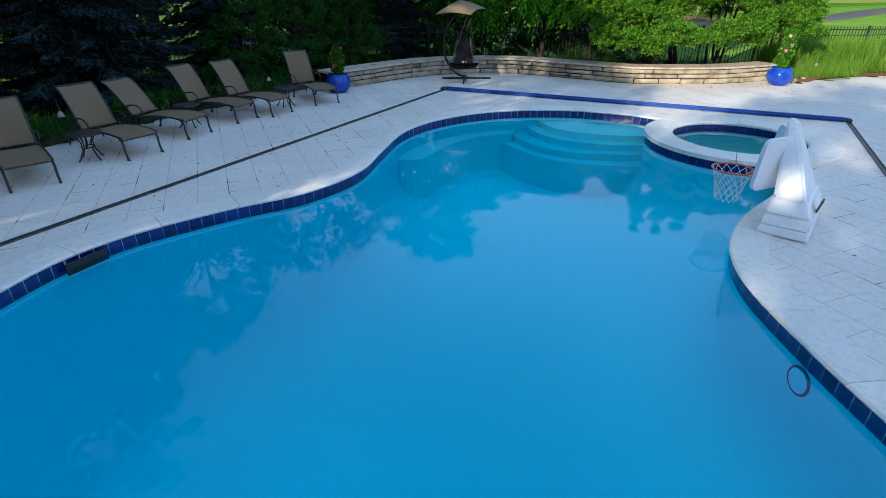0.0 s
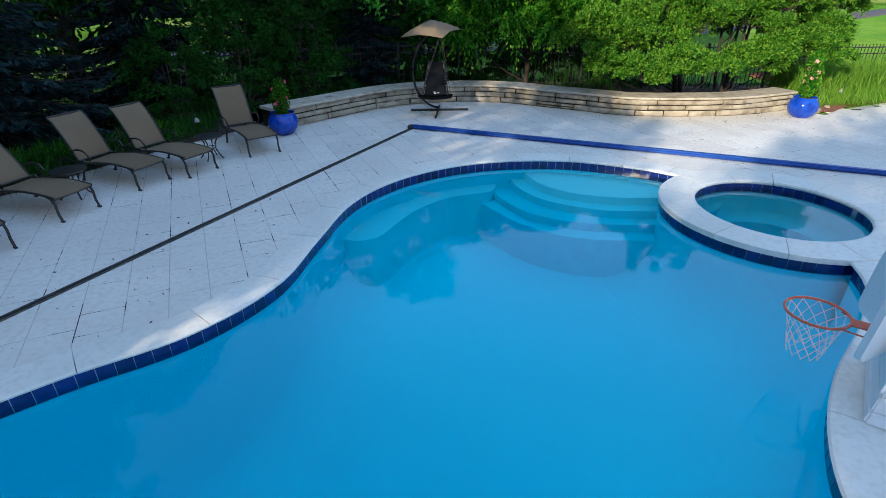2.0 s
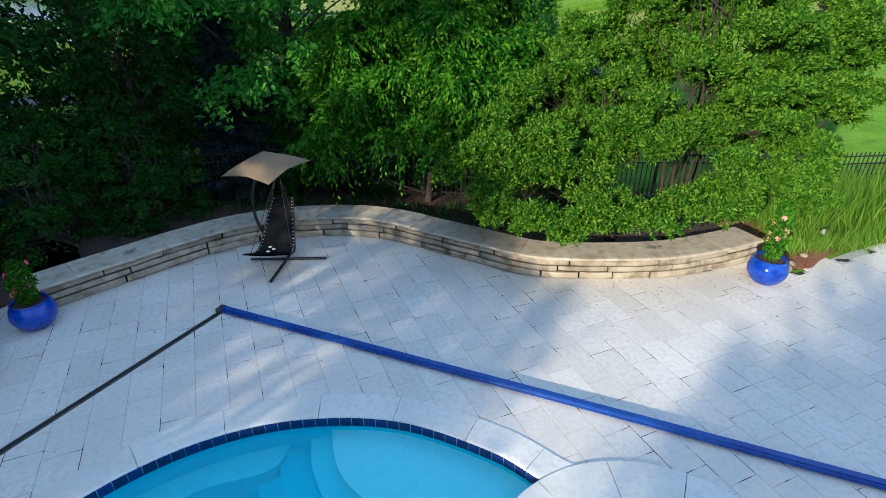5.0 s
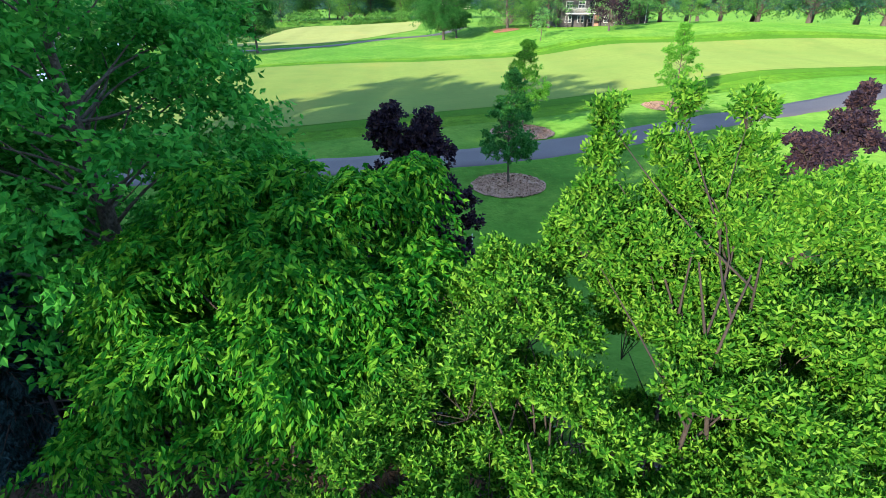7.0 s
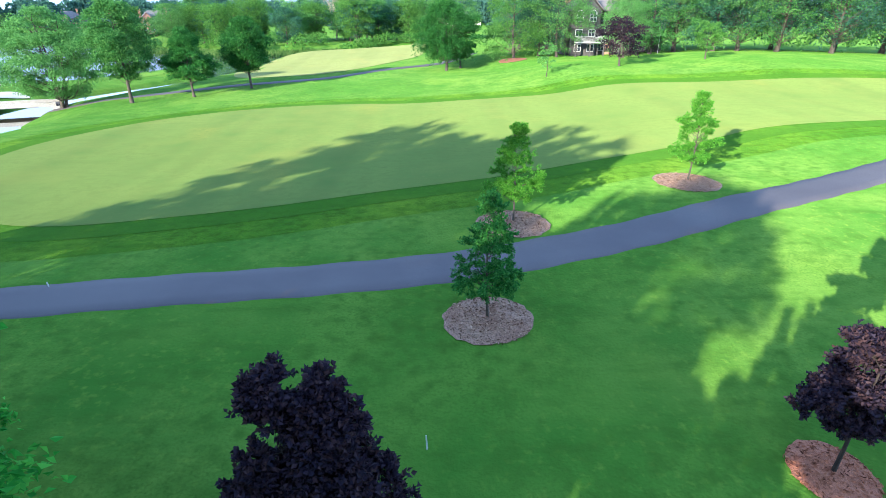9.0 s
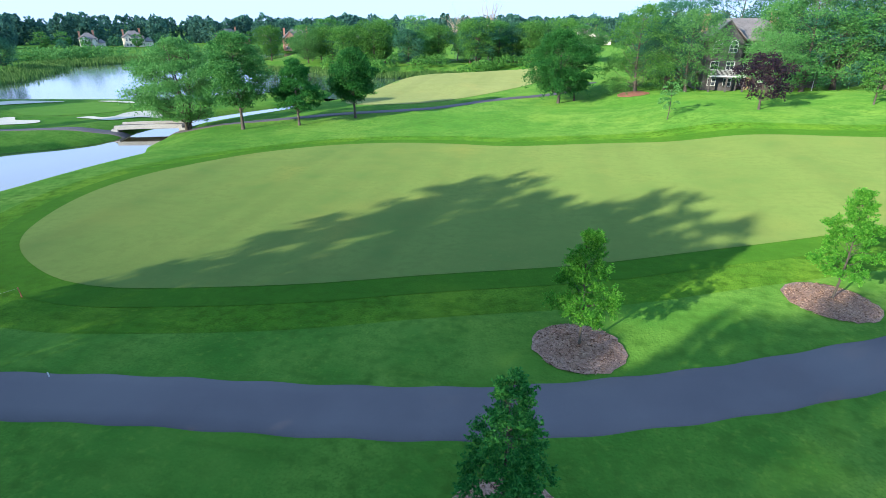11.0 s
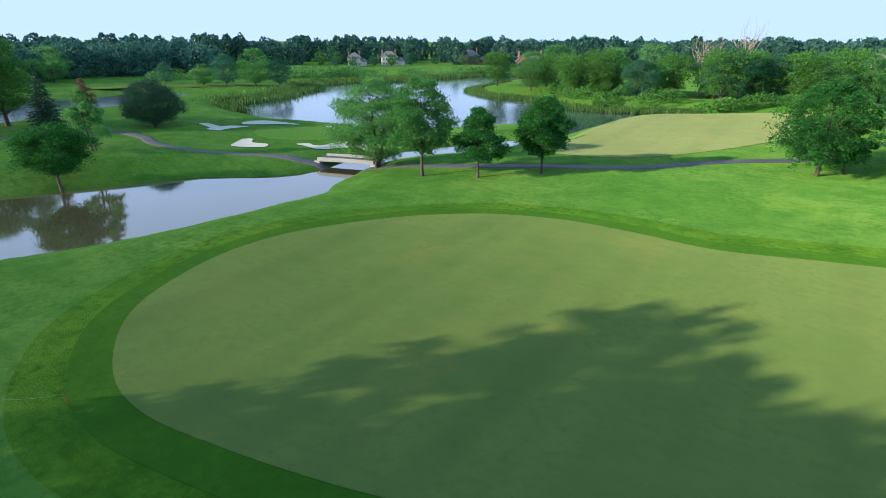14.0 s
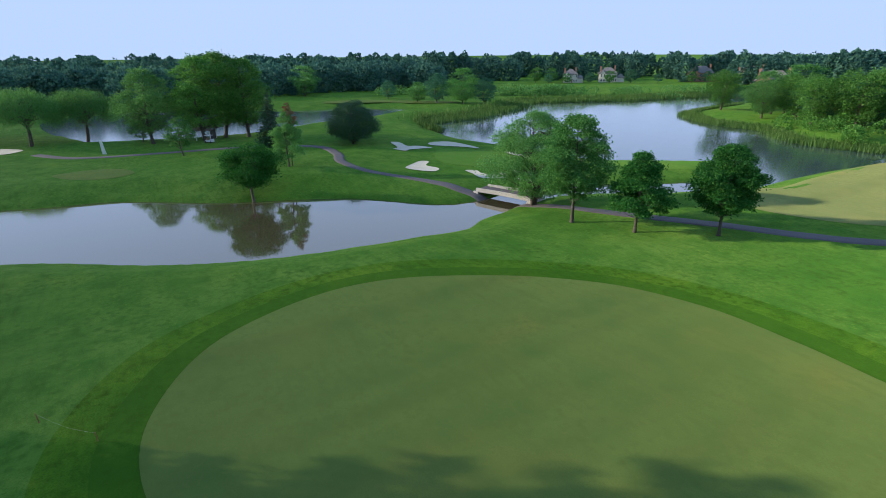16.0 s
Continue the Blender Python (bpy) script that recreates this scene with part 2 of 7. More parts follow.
M_COBALT = surface("cobalt_glaze", (0.006, 0.045, 0.36), (0.010, 0.085, 0.50), (0.004, 0.022, 0.22), 2.5, 9, 0.12, 0.15, 0.004)
M_WHITEPLASTIC = surface("white_plastic", (0.82, 0.83, 0.84), (0.87, 0.88, 0.89), (0.78, 0.79, 0.80), 1.8, 26, 0.38, 0.08, 0.002)
M_ORANGE = surface("orange_paint", (0.70, 0.135, 0.065), (0.78, 0.175, 0.085), (0.55, 0.10, 0.05), 3, 20, 0.4, 0.1, 0.001)
M_NET = surface("white_cord", (0.75, 0.75, 0.74), (0.82, 0.82, 0.80), None, 6, 60, 0.8, 0.2, 0.001)
M_RUBBER = surface("dark_rubber", (0.012, 0.05, 0.12), (0.015, 0.06, 0.15), None, 3, 20, 0.6, 0.1, 0.001)
M_BARK = surface("bark", (0.075, 0.062, 0.048), (0.115, 0.095, 0.075), (0.038, 0.031, 0.025), 3, 18, 0.95, 1.0, 0.03)
M_DARKBARK = surface("spruce_bark", (0.028, 0.020, 0.016), (0.042, 0.030, 0.024), None, 3, 18, 0.95, 0.8, 0.02)
M_PALEBARK = surface("pale_bark", (0.34, 0.28, 0.21), (0.44, 0.37, 0.29), (0.20, 0.16, 0.12), 2, 14, 0.95, 0.8, 0.02)
M_CONCRETE = surface("bridge_concrete", (0.34, 0.32, 0.30), (0.41, 0.39, 0.37), (0.24, 0.225, 0.20), 0.8, 7, 0.85, 0.5, 0.02)
M_ROOF = surface("roof_shingle", (0.165, 0.145, 0.140), (0.215, 0.190, 0.180), (0.10, 0.088, 0.086), 0.6, 5, 0.9, 0.6, 0.03)
M_BRICK = surface("house_brick", (0.34, 0.17, 0.12), (0.42, 0.23, 0.16), (0.24, 0.12, 0.09), 0.7, 6, 0.9, 0.5, 0.02)
M_STUCCO = surface("pale_stucco", (0.66, 0.60, 0.50), (0.74, 0.68, 0.58), (0.56, 0.50, 0.41), 0.5, 4, 0.9, 0.3, 0.02)
M_GREYSIDING = surface("grey_siding", (0.075, 0.07, 0.068), (0.11, 0.10, 0.098), (0.055, 0.05, 0.05), 0.5, 5, 0.8, 0.3, 0.01)
M_WHITE = surface("white_paint", (0.56, 0.56, 0.55), (0.62, 0.62, 0.61), (0.50, 0.50, 0.49), 1, 12, 0.6, 0.1, 0.003)
M_PANE = surface("window_pane", (0.03, 0.04, 0.05), (0.05, 0.06, 0.08), None, 0.8, 5, 0.08, 0.05, 0.002, spec=0.8)
M_PETAL = surface("pink_petal", (0.75, 0.06, 0.16), (0.82, 0.14, 0.24), None, 9, 30, 0.6, 0.0)
M_PALEPETAL = surface("pale_pink_petal", (0.62, 0.26, 0.26), (0.70, 0.36, 0.33), None, 9, 30, 0.6, 0.0)
M_STRAW = surface("reed_stalk", (0.42, 0.36, 0.19), (0.50, 0.43, 0.25), None, 2, 9, 0.9, 0.2, 0.01)

L_CRAB = foliage("crabapple_leaf", (0.018, 0.090, 0.005), (0.068, 0.215, 0.014), (0.200, 0.370, 0.034), 0.55, 0.42, 0.14)
L_ELM = foliage("elm_leaf", (0.012, 0.095, 0.006), (0.034, 0.190, 0.010), (0.150, 0.345, 0.022), 0.55, 0.42, 0.10)
# leaf tone kept dark to carry the deep shade behind the patio
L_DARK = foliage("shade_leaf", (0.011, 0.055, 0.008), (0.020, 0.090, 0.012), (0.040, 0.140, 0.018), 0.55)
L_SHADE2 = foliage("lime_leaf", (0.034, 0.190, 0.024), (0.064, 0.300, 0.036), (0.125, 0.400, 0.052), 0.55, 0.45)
L_MAPLE = foliage("purple_leaf", (0.016, 0.012, 0.024), (0.030, 0.020, 0.034), (0.062, 0.034, 0.036), 0.6, 0.15, 0.12)
# needle colour lowered: it holds the shade that the spruces stand in
L_SPRUCE = foliage("spruce_needle", (0.008, 0.022, 0.022), (0.017, 0.037, 0.039), (0.032, 0.060, 0.066), 0.65, 0.1)
L_PINE = foliage("pine_needle", (0.022, 0.062, 0.034), (0.040, 0.092, 0.050), (0.068, 0.132, 0.070), 0.65, 0.15)
L_MID = foliage("parkland_leaf", (0.046, 0.150, 0.034), (0.084, 0.235, 0.054), (0.145, 0.320, 0.080), 0.55, 0.40)
L_BRIGHT = foliage("bright_leaf", (0.054, 0.160, 0.026), (0.096, 0.238, 0.042), (0.155, 0.325, 0.064), 0.55, 0.4)
L_YOUNG = foliage("young_leaf", (0.060, 0.220, 0.018), (0.105, 0.320, 0.028), (0.185, 0.430, 0.046), 0.5, 0.42)
L_CHIP = foliage("bark_chip", (0.070, 0.036, 0.022), (0.250, 0.145, 0.095), (0.450, 0.300, 0.210), 0.9, 0.0, 0.1)
L_REDCHIP = foliage("red_chip", (0.090, 0.034, 0.020), (0.250, 0.095, 0.052), (0.380, 0.155, 0.090), 0.9, 0.0, 0.1)
L_WILLOW = foliage("willow_leaf", (0.068, 0.180, 0.045), (0.112, 0.270, 0.068), (0.178, 0.365, 0.098), 0.55, 0.38)
L_DEEP = foliage("deep_green_leaf", (0.022, 0.110, 0.020), (0.042, 0.172, 0.032), (0.086, 0.256, 0.046), 0.5, 0.34)
L_BANK = foliage("bank_tree_leaf", (0.013, 0.070, 0.011), (0.025, 0.115, 0.017), (0.060, 0.195, 0.030), 0.5, 0.3)
L_RUST = foliage("rusty_leaf", (0.16, 0.09, 0.04), (0.22, 0.13, 0.06), (0.28, 0.18, 0.09), 0.6, 0.2)
# far trees: some aerial haze put into the leaf colour as blue
L_FAR = foliage("far_tree_haze_leaf", (0.030, 0.105, 0.066), (0.058, 0.165, 0.090), (0.095, 0.230, 0.118), 0.65, 0.3)
# horizon woods: distance haze is painted into the blue of the leaves
L_HAZE = foliage("haze_tinted_woods_leaf", (0.042, 0.108, 0.088), (0.066, 0.155, 0.116), (0.098, 0.205, 0.142), 0.75, 0.3)
L_BLADE = foliage("grass_blade", (0.065, 0.180, 0.016), (0.125, 0.275, 0.024), (0.215, 0.360, 0.055), 0.55, 0.4)
L_REED = foliage("reed_blade", (0.050, 0.115, 0.024), (0.082, 0.160, 0.036), (0.130, 0.205, 0.055), 0.6, 0.25)


# ---- mesh helpers ----
def raw_mesh(name, verts, faces, mat, smooth=False):
    """A mesh from an array of places and an array of triangles or quads."""
    verts, faces = np.asarray(verts, np.float32), np.asarray(faces, np.int32)
    me = bpy.data.meshes.new(name)
    k = faces.shape[1]
    me.vertices.add(len(verts))
    me.vertices.foreach_set("co", verts.ravel())
    me.loops.add(faces.size)
    me.loops.foreach_set("vertex_index", faces.ravel())
    me.polygons.add(len(faces))
    me.polygons.foreach_set("loop_start", np.arange(0, faces.size, k, dtype=np.int32))
    me.polygons.foreach_set("loop_total", np.full(len(faces), k, np.int32))
    me.polygons.foreach_set("use_smooth", np.full(len(faces), smooth))
    me.materials.append(mat)
    me.update(calc_edges=True)
    me.validate()
    return me


def child(name, me, parent, label="", m=None):
    ob = new(name, me)
    ob.parent = parent
    if m is not None:
        ob.matrix_basis = m
    return tagged(ob, label)


def part(name, bm, mat, parent=None, label="", smooth=True, m=None):
    """Links a bmesh as one mesh object under a thing or a part."""
    me = bpy.data.meshes.new(name)
    for f in bm.faces:
        f.smooth = smooth
    bm.to_mesh(me)
    bm.free()
    me.materials.append(mat)
    if smooth:
        me.set_sharp_from_angle(angle=radians(38))
    return child(name, me, parent, label, m)


def thing(name, m, label, category, group="", kind=""):
    ob = new(name)
    ob.empty_display_size = 0.3
    ob.matrix_basis = m
    return tagged(ob, label, category, group, kind)


def box(bm, size, m=Matrix(), bevel=0.0, seg=2):
    """A box of that size, its base in the middle of m's plane z = 0, with rounded edges."""
    got = bmesh.ops.create_cube(bm, size=1.0, matrix=m @ Matrix.Translation((0, 0, size[2] / 2)) @ Matrix.Diagonal((*size, 1)))
    if bevel:
        edges = {e for v in got["verts"] for e in v.link_edges}
        bmesh.ops.bevel(bm, geom=list(edges), offset=bevel, segments=seg, affect="EDGES")
    return bm


def tube(bm, path, radius, sides=8, taper=None, closed=False):
    """A round bar along a path of places."""
    pts = [Vector(p) for p in path]
    n, rings = len(pts), []
    for i, p in enumerate(pts):
        a, b = pts[(i - 1) % n if closed or i else 0], pts[(i + 1) % n if closed or i < n - 1 else i]
        d = (b - a).normalized()
        side = d.cross(Vector((0, 0, 1)))
        side = side.normalized() if side.length > 0.05 else Vector((1, 0, 0))
        up = side.cross(d)
        r = radius if taper is None else radius + (taper - radius) * i / max(n - 1, 1)
        rings.append([bm.verts.new(p + r * (math.cos(w) * side + math.sin(w) * up)) for w in (math.tau * k / sides for k in range(sides))])
    for i in range(n if closed else n - 1):
        a, b = rings[i], rings[(i + 1) % n]
        for k in range(sides):
            bm.faces.new((a[k], a[(k + 1) % sides], b[(k + 1) % sides], b[k]))
    if not closed:
        bm.faces.new(rings[0][::-1])
        bm.faces.new(rings[-1])
    return bm


def lathe(bm, profile, sides=32):
    """A turned shape from (radius, height) pairs."""
    rings = [[bm.verts.new((r * math.cos(w), r * math.sin(w), z)) for w in (math.tau * k / sides for k in range(sides))] for r, z in profile]
    for a, b in zip(rings, rings[1:]):
        for k in range(sides):
            bm.faces.new((a[k], a[(k + 1) % sides], b[(k + 1) % sides], b[k]))
    bm.faces.new(rings[0][::-1])
    return bm


def smooth_line(pts, closed=True, step=0.4):
    """A Catmull-Rom line through a few corners, as an array of evenly spaced places."""
    p = np.array(pts, float)
    n = len(p)
    out = []
    for i in range(n if closed else n - 1):
        if closed:
            a, b, c, d = (p[(i + k) % n] for k in (-1, 0, 1, 2))
        else:
            a, b, c, d = (p[min(max(i + k, 0), n - 1)] for k in (-1, 0, 1, 2))
        m = max(2, int(np.linalg.norm(c - b) / step * 3))
        t = np.linspace(0, 1, m, endpoint=False)[:, None]
        out.append(0.5 * (2 * b + (c - a) * t + (2 * a - 5 * b + 4 * c - d) * t**2 + (3 * b - a - 3 * c + d) * t**3))
    q = np.concatenate(out + ([p[-1:]] if not closed else []))
    loop = np.concatenate([q, q[:1]]) if closed else q
    s = np.r_[0, np.cumsum(np.hypot(*np.diff(loop, axis=0).T))]
    k = max(3, int(s[-1] / step))
    want = np.linspace(0, s[-1], k + 1)[:-1] if closed else np.linspace(0, s[-1], k + 1)
    return np.stack([np.interp(want, s, loop[:, j]) for j in (0, 1)], 1)


def inside(poly, xy):
    a, b = poly, np.roll(poly, -1, 0)
    x, y = xy[:, 0], xy[:, 1]
    r = np.zeros(len(xy), bool)
    for (x0, y0), (x1, y1) in zip(a, b):
        if y0 != y1:
            r ^= ((y0 > y) != (y1 > y)) & (x < (x1 - x0) * (y - y0) / (y1 - y0) + x0)
    return r


def edge_distance(poly, xy, closed=True):
    a = poly
    b = np.roll(poly, -1, 0)
    if not closed:
        a, b = a[:-1], b[:-1]
    best = np.full(len(xy), 1e9)
    for p, q in zip(a, b):
        d = q - p
        t = np.clip(((xy - p) @ d) / max(d @ d, 1e-9), 0, 1)
        best = np.minimum(best, ((xy - p - t[:, None] * d) ** 2).sum(1))
    return np.sqrt(best)


def signed(poly, xy):
    """Distance to a closed outline, negative inside."""
    d = edge_distance(poly, xy)
    return np.where(inside(poly, xy), -d, d)


def offset_loop(poly, d):
    """The outline moved outwards by d (counter-clockwise or not)."""
    t = np.roll(poly, -1, 0) - np.roll(poly, 1, 0)
    t /= np.linalg.norm(t, axis=1, keepdims=True)
    n = np.stack([t[:, 1], -t[:, 0]], 1)
    area = (poly[:, 0] * np.roll(poly[:, 1], -1) - np.roll(poly[:, 0], -1) * poly[:, 1]).sum()
    return poly + d * n * (1 if area > 0 else -1)


def fill(outline, holes=(), cell=None):
    """Triangles that fill an outline, but for its holes, with a grid of inner places."""
    from mathutils import geometry
    loops = [outline, *holes]
    pts, edges = [], []
    for lp in loops:
        k = len(pts)
        pts += [Vector(p) for p in lp]
        edges += [(k + i, k + (i + 1) % len(lp)) for i in range(len(lp))]
    if cell:
        (x0, y0), (x1, y1) = outline.min(0), outline.max(0)
        g = np.stack(np.meshgrid(np.arange(x0, x1, cell), np.arange(y0, y1, cell)), -1).reshape(-1, 2)
        ok = inside(outline, g) & (edge_distance(outline, g) > cell * 0.4)
        for h in holes:
            ok &= ~inside(h, g)
        pts += [Vector(p) for p in g[ok]]
    v, _, f, *_ = geometry.delaunay_2d_cdt(pts, edges, [], 0, 1e-5)
    v = np.array([tuple(p) for p in v])
    f = np.array([t for t in f if len(t) == 3])
    mid = v[f].mean(1)
    ok = inside(outline, mid)
    for h in holes:
        ok &= ~inside(h, mid)
    return v, f[ok]


def sheet(name, outline, mat, lift, label, category, cell=1.0, holes=(), kind="structure", parent=None):
    """A thin skin that follows the ground within an outline."""
    v, f = fill(outline, holes, cell)
    z = ground_z(v) + lift
    a, b, c = (v[f[:, k]] for k in range(3))
    turn = (b - a)[:, 0] * (c - a)[:, 1] - (b - a)[:, 1] * (c - a)[:, 0]
    f[turn < 0] = f[turn < 0][:, ::-1]
    ob = new(name, raw_mesh(name, np.c_[v, z], f, mat, True))
    ob.parent = parent
    return tagged(ob, label, category, "", kind)


# ---- outlines of the plan ----
POOL = smooth_line([(-4.72, 12.6), (-4.22, 13.68), (-3.22, 14.54), (-2.26, 15.16), (-1.62, 16.02), (-1.33, 17.12), (-0.99, 18.34), (-0.38, 19.26),
                    (0.55, 19.94), (1.67, 20.26), (2.95, 20.18), (4.08, 19.65), (4.7, 19.12), (5.6, 18.4), (5.5, 17.0), (5.25, 16.12), (4.95, 15.45), (4.3, 14.75), (3.6, 14.15),
                    (3.1, 13.6), (2.74, 13.0), (2.55, 12.3), (2.5, 11.3), (2.5, 10.2), (2.3, 8.6), (1.2, 7.1), (-0.6, 6.5), (-2.8, 6.9), (-4.3, 8.4), (-4.95, 10.4)], step=0.16)
SPA_C, SPA_IN, SPA_OUT = np.array((5.38, 17.68)), 1.18, 1.66
_w = np.linspace(0, math.tau, 96, endpoint=False)
SPA_INNER = SPA_C + SPA_IN * np.stack([np.cos(_w), np.sin(_w)], 1)
SPA_OUTER = SPA_C + SPA_OUT * np.stack([np.cos(_w), np.sin(_w)], 1)
PATIO = smooth_line([(-9.2, 8.0), (-8.6, 14.2), (-7.4, 17.2), (-6.2, 19.2), (-5.0, 21.1), (-3.6, 23.1), (-2.55, 23.5), (-1.4, 24.4), (0.0, 25.5), (1.6, 25.8), (3.3, 25.1), (4.9, 24.1), (6.5, 23.7),
                     (8.4, 23.8), (9.85, 24.1), (10.35, 23.4), (11.3, 23.85), (12.4, 24.3), (13.6, 24.4), (17.0, 24.6), (20.0, 20.0), (19.0, 8.0), (14.0, 1.0), (0.0, -2.0), (-8.0, 1.0)], step=0.35)
WALL_FRONT = smooth_line([(-2.95, 22.75), (-2.5, 23.2), (-1.85, 23.8), (-1.1, 24.5), (-0.3, 25.08), (0.7, 25.43), (1.85, 25.46), (2.7, 25.2), (3.4, 24.77), (4.4, 24.13),
                          (5.3, 23.58), (6.2, 23.4), (7.2, 23.34), (8.1, 23.4), (9.2, 23.69), (9.87, 23.93)], closed=False, step=0.1)
FENCE_LINE = smooth_line([(20.0, 28.2), (14.3, 26.6), (10.0, 26.9), (6.5, 27.1), (2.0, 27.9), (-1.5, 27.6), (-4.5, 26.2), (-7.5, 23.5), (-10.5, 20.0)], closed=False, step=0.1)
FAIRWAY = smooth_line([(-22.6, 59.6), (-26.2, 63.2), (-28.6, 68.3), (-29.2, 73.5), (-28, 78.8), (-25, 84.5), (-21, 90.3), (-16, 95.0), (-9, 97.4), (-2, 97.2), (6, 96.4), (14, 98.8), (21, 100.5), (30, 99.5), (40, 98), (54, 98),
                       (71, 95.8), (92, 94), (104, 88), (92, 83), (72, 79.5), (55, 76.6), (40, 74.3), (31.6, 71.3), (22.4, 66.9), (13.5, 63.1), (3.4, 60), (-2, 58.3), (-8, 56.9), (-13, 56.2), (-17.5, 56.9)], step=1.0)
FAIRWAY_FAR = smooth_line([(-26, 131), (-31, 143), (-31, 160), (-29, 176), (-22, 193), (-8, 215), (4, 232), (9, 215), (8, 190), (6.5, 170), (2, 155), (-6, 142), (-15, 132.5)], step=1.5)
PATH_MID = smooth_line([(-30, 46.5), (-20, 46.2), (-12, 46.8), (-4, 47.9), (4, 48.8), (10, 49.8), (15.6, 51.5), (22, 54), (29.5, 57.4), (45, 64.2), (64, 70), (90, 75)], closed=False, step=0.5)
PATH_BRIDGE = smooth_line([(-136, 42), (-127, 50), (-124, 66), (-121, 84), (-112.5, 98.5), (-100, 99.5), (-88.8, 96.2), (-80.2, 97.2), (-72, 102.2), (-62, 106.2), (-56.5, 108.3), (-50, 110.5), (-40, 112.5), (-32.8, 114.6), (-25.6, 117.4),
                           (-20.5, 120), (-15.2, 122.8), (-8, 128), (2, 138), (14, 148), (20, 165)], closed=False, step=0.7)
POND = smooth_line([(-64, 40), (-60.5, 48.6), (-53.3, 58.9), (-49.3, 66.9), (-47.2, 74), (-46.1, 81), (-45.3, 89), (-44.7, 97), (-47.2, 101.6), (-48.3, 106), (-50, 111), (-51, 118),
                    (-48.5, 126.5), (-44.2, 132.5), (-40, 143), (-36.8, 152), (-42, 156), (-47, 145), (-52.5, 134), (-56.2, 124), (-57.2, 114), (-56.2, 107.5), (-57, 102.4), (-60.5, 98),
                    (-68, 91.5), (-72.4, 84), (-77.5, 72), (-83, 64), (-88.5, 55.8), (-90.5, 46), (-96, 26), (-88, 8), (-70, 18)], step=1.2)
LAKE = smooth_line([(-37, 151), (-36.6, 166), (-35.5, 181), (-32, 194), (-18, 207), (0, 222), (-6, 229), (-30, 216), (-50, 210), (-62, 214), (-76, 226.5), (-93, 228), (-113, 243), (-119, 262), (-126, 300),
                    (-140, 345), (-159, 344), (-165, 326), (-172, 276), (-183, 248), (-190, 226), (-176, 211), (-163, 187), (-154, 172), (-153, 158), (-148, 149), (-137, 144.6), (-115, 140), (-101, 142.6),
                    (-85, 145), (-70, 148.6), (-59, 163), (-50, 171), (-44.5, 167), (-43, 157)], step=1.6)
LAKE_WEST = smooth_line([(-240, 40), (-205, 38), (-176, 47.5), (-160, 55), (-157, 68), (-153, 84), (-158, 97), (-168, 118), (-172, 130), (-176, 142), (-187, 158), (-190, 170), (-208, 156), (-216, 134), (-228, 108), (-246, 80)], step=2.0)
WATER_Z = -4.8

# ---- the lie of the land: heights at some places, smoothly joined ----
LIE = np.array([(5.7, 34.6, -1.45), (18.7, 37.4, -1.55), (10.2, 45, -1.3), (12.6, 53.9, -0.95), (25, 60.4, -0.55), (-9, 48.4, -1.2), (-17, 54.4, -1.5), (-34.4, 106.8, -2.7), (-26.4, 109.2, -2.0),
                (-19.7, 115.4, -1.65), (-47, 112.5, -3.5), (12, 134, -1.2), (38, 112.3, 1.7), (-76, 75.8, -2.8), (-88, 85.5, -2.0), (-110, 108, -2.9), (-80, 114, -3.5), (-118, 70, -3.0),
                (-42, 60, -2.6), (58, 116, 2.6), (45, 82, 0.2), (0, 75, -1.6), (-20, 80, -1.65), (15, 98, -1.3), (-24, 148, -2.4), (-10, 175, -1.6), (30, 140, 0.6), (-60, 140, -3.8), (-100, 128, -3.4), (70, 60, 0.5), (-15, 30, -1.3)])


def ground_z(xy):
    xy = np.asarray(xy, float)[:, :2]
    d2 = ((xy[:, None] - LIE[None, :, :2]) ** 2).sum(-1)
    w = 1 / (d2 + 60.0) ** 2
    z = (w * LIE[:, 2]).sum(1) / w.sum(1)
    far = np.clip((np.hypot(xy[:, 0] + 20, xy[:, 1] - 90) - 130) / 120, 0, 1)
    z = z * (1 - far) + -3.4 * far
    z = z + 0.10 * np.sin(xy[:, 0] * 0.11 + 0.6) * np.sin(xy[:, 1] * 0.13) * np.clip((xy[:, 1] - 30) / 20, 0, 1)
    for shore in (POND, LAKE, LAKE_WEST):
        near = (np.abs(xy - shore.mean(0)) < np.ptp(shore, 0) / 2 + 25).all(1)
        if near.any():
            s = signed(shore, xy[near])
            t = np.clip(s / 9.0, 0, 1)
            t = t * t * (3 - 2 * t)
            bank = WATER_Z + np.where(s > 0, 0.45 * np.minimum(s, 1.0) + 0.03 * s, 0.5 * s)
            z[near] = np.where(s < 0, np.maximum(bank, WATER_Z - 1.5), bank * (1 - t) + z[near] * t)
    near = (xy[:, 0] > -16) & (xy[:, 0] < 28) & (xy[:, 1] > -12) & (xy[:, 1] < 42)
    if near.any():
        q = xy[near]
        edge = np.maximum.reduce([-q[:, 0] - 9.5, q[:, 0] - 21, q[:, 1] - 28.0, -3.0 - q[:, 1]])
        t = np.clip(edge / 5.0, 0, 1)
        z[near] = (-0.02) * (1 - t) + z[near] * t
    return z


def z_at(x, y):
    return float(ground_z(np.array([(x, y)]))[0])


def spaced(lo, mid0, mid1, hi, fine, grow=1.14):
    c = list(np.arange(mid0, mid1, fine))
    up, s = [c[-1]], fine
    while up[-1] < hi:
        s *= grow
        up.append(up[-1] + s)
    down, s = [c[0]], fine
    while down[-1] > lo:
        s *= grow
        down.append(down[-1] - s)
    return np.array(down[:0:-1] + c + up[1:])


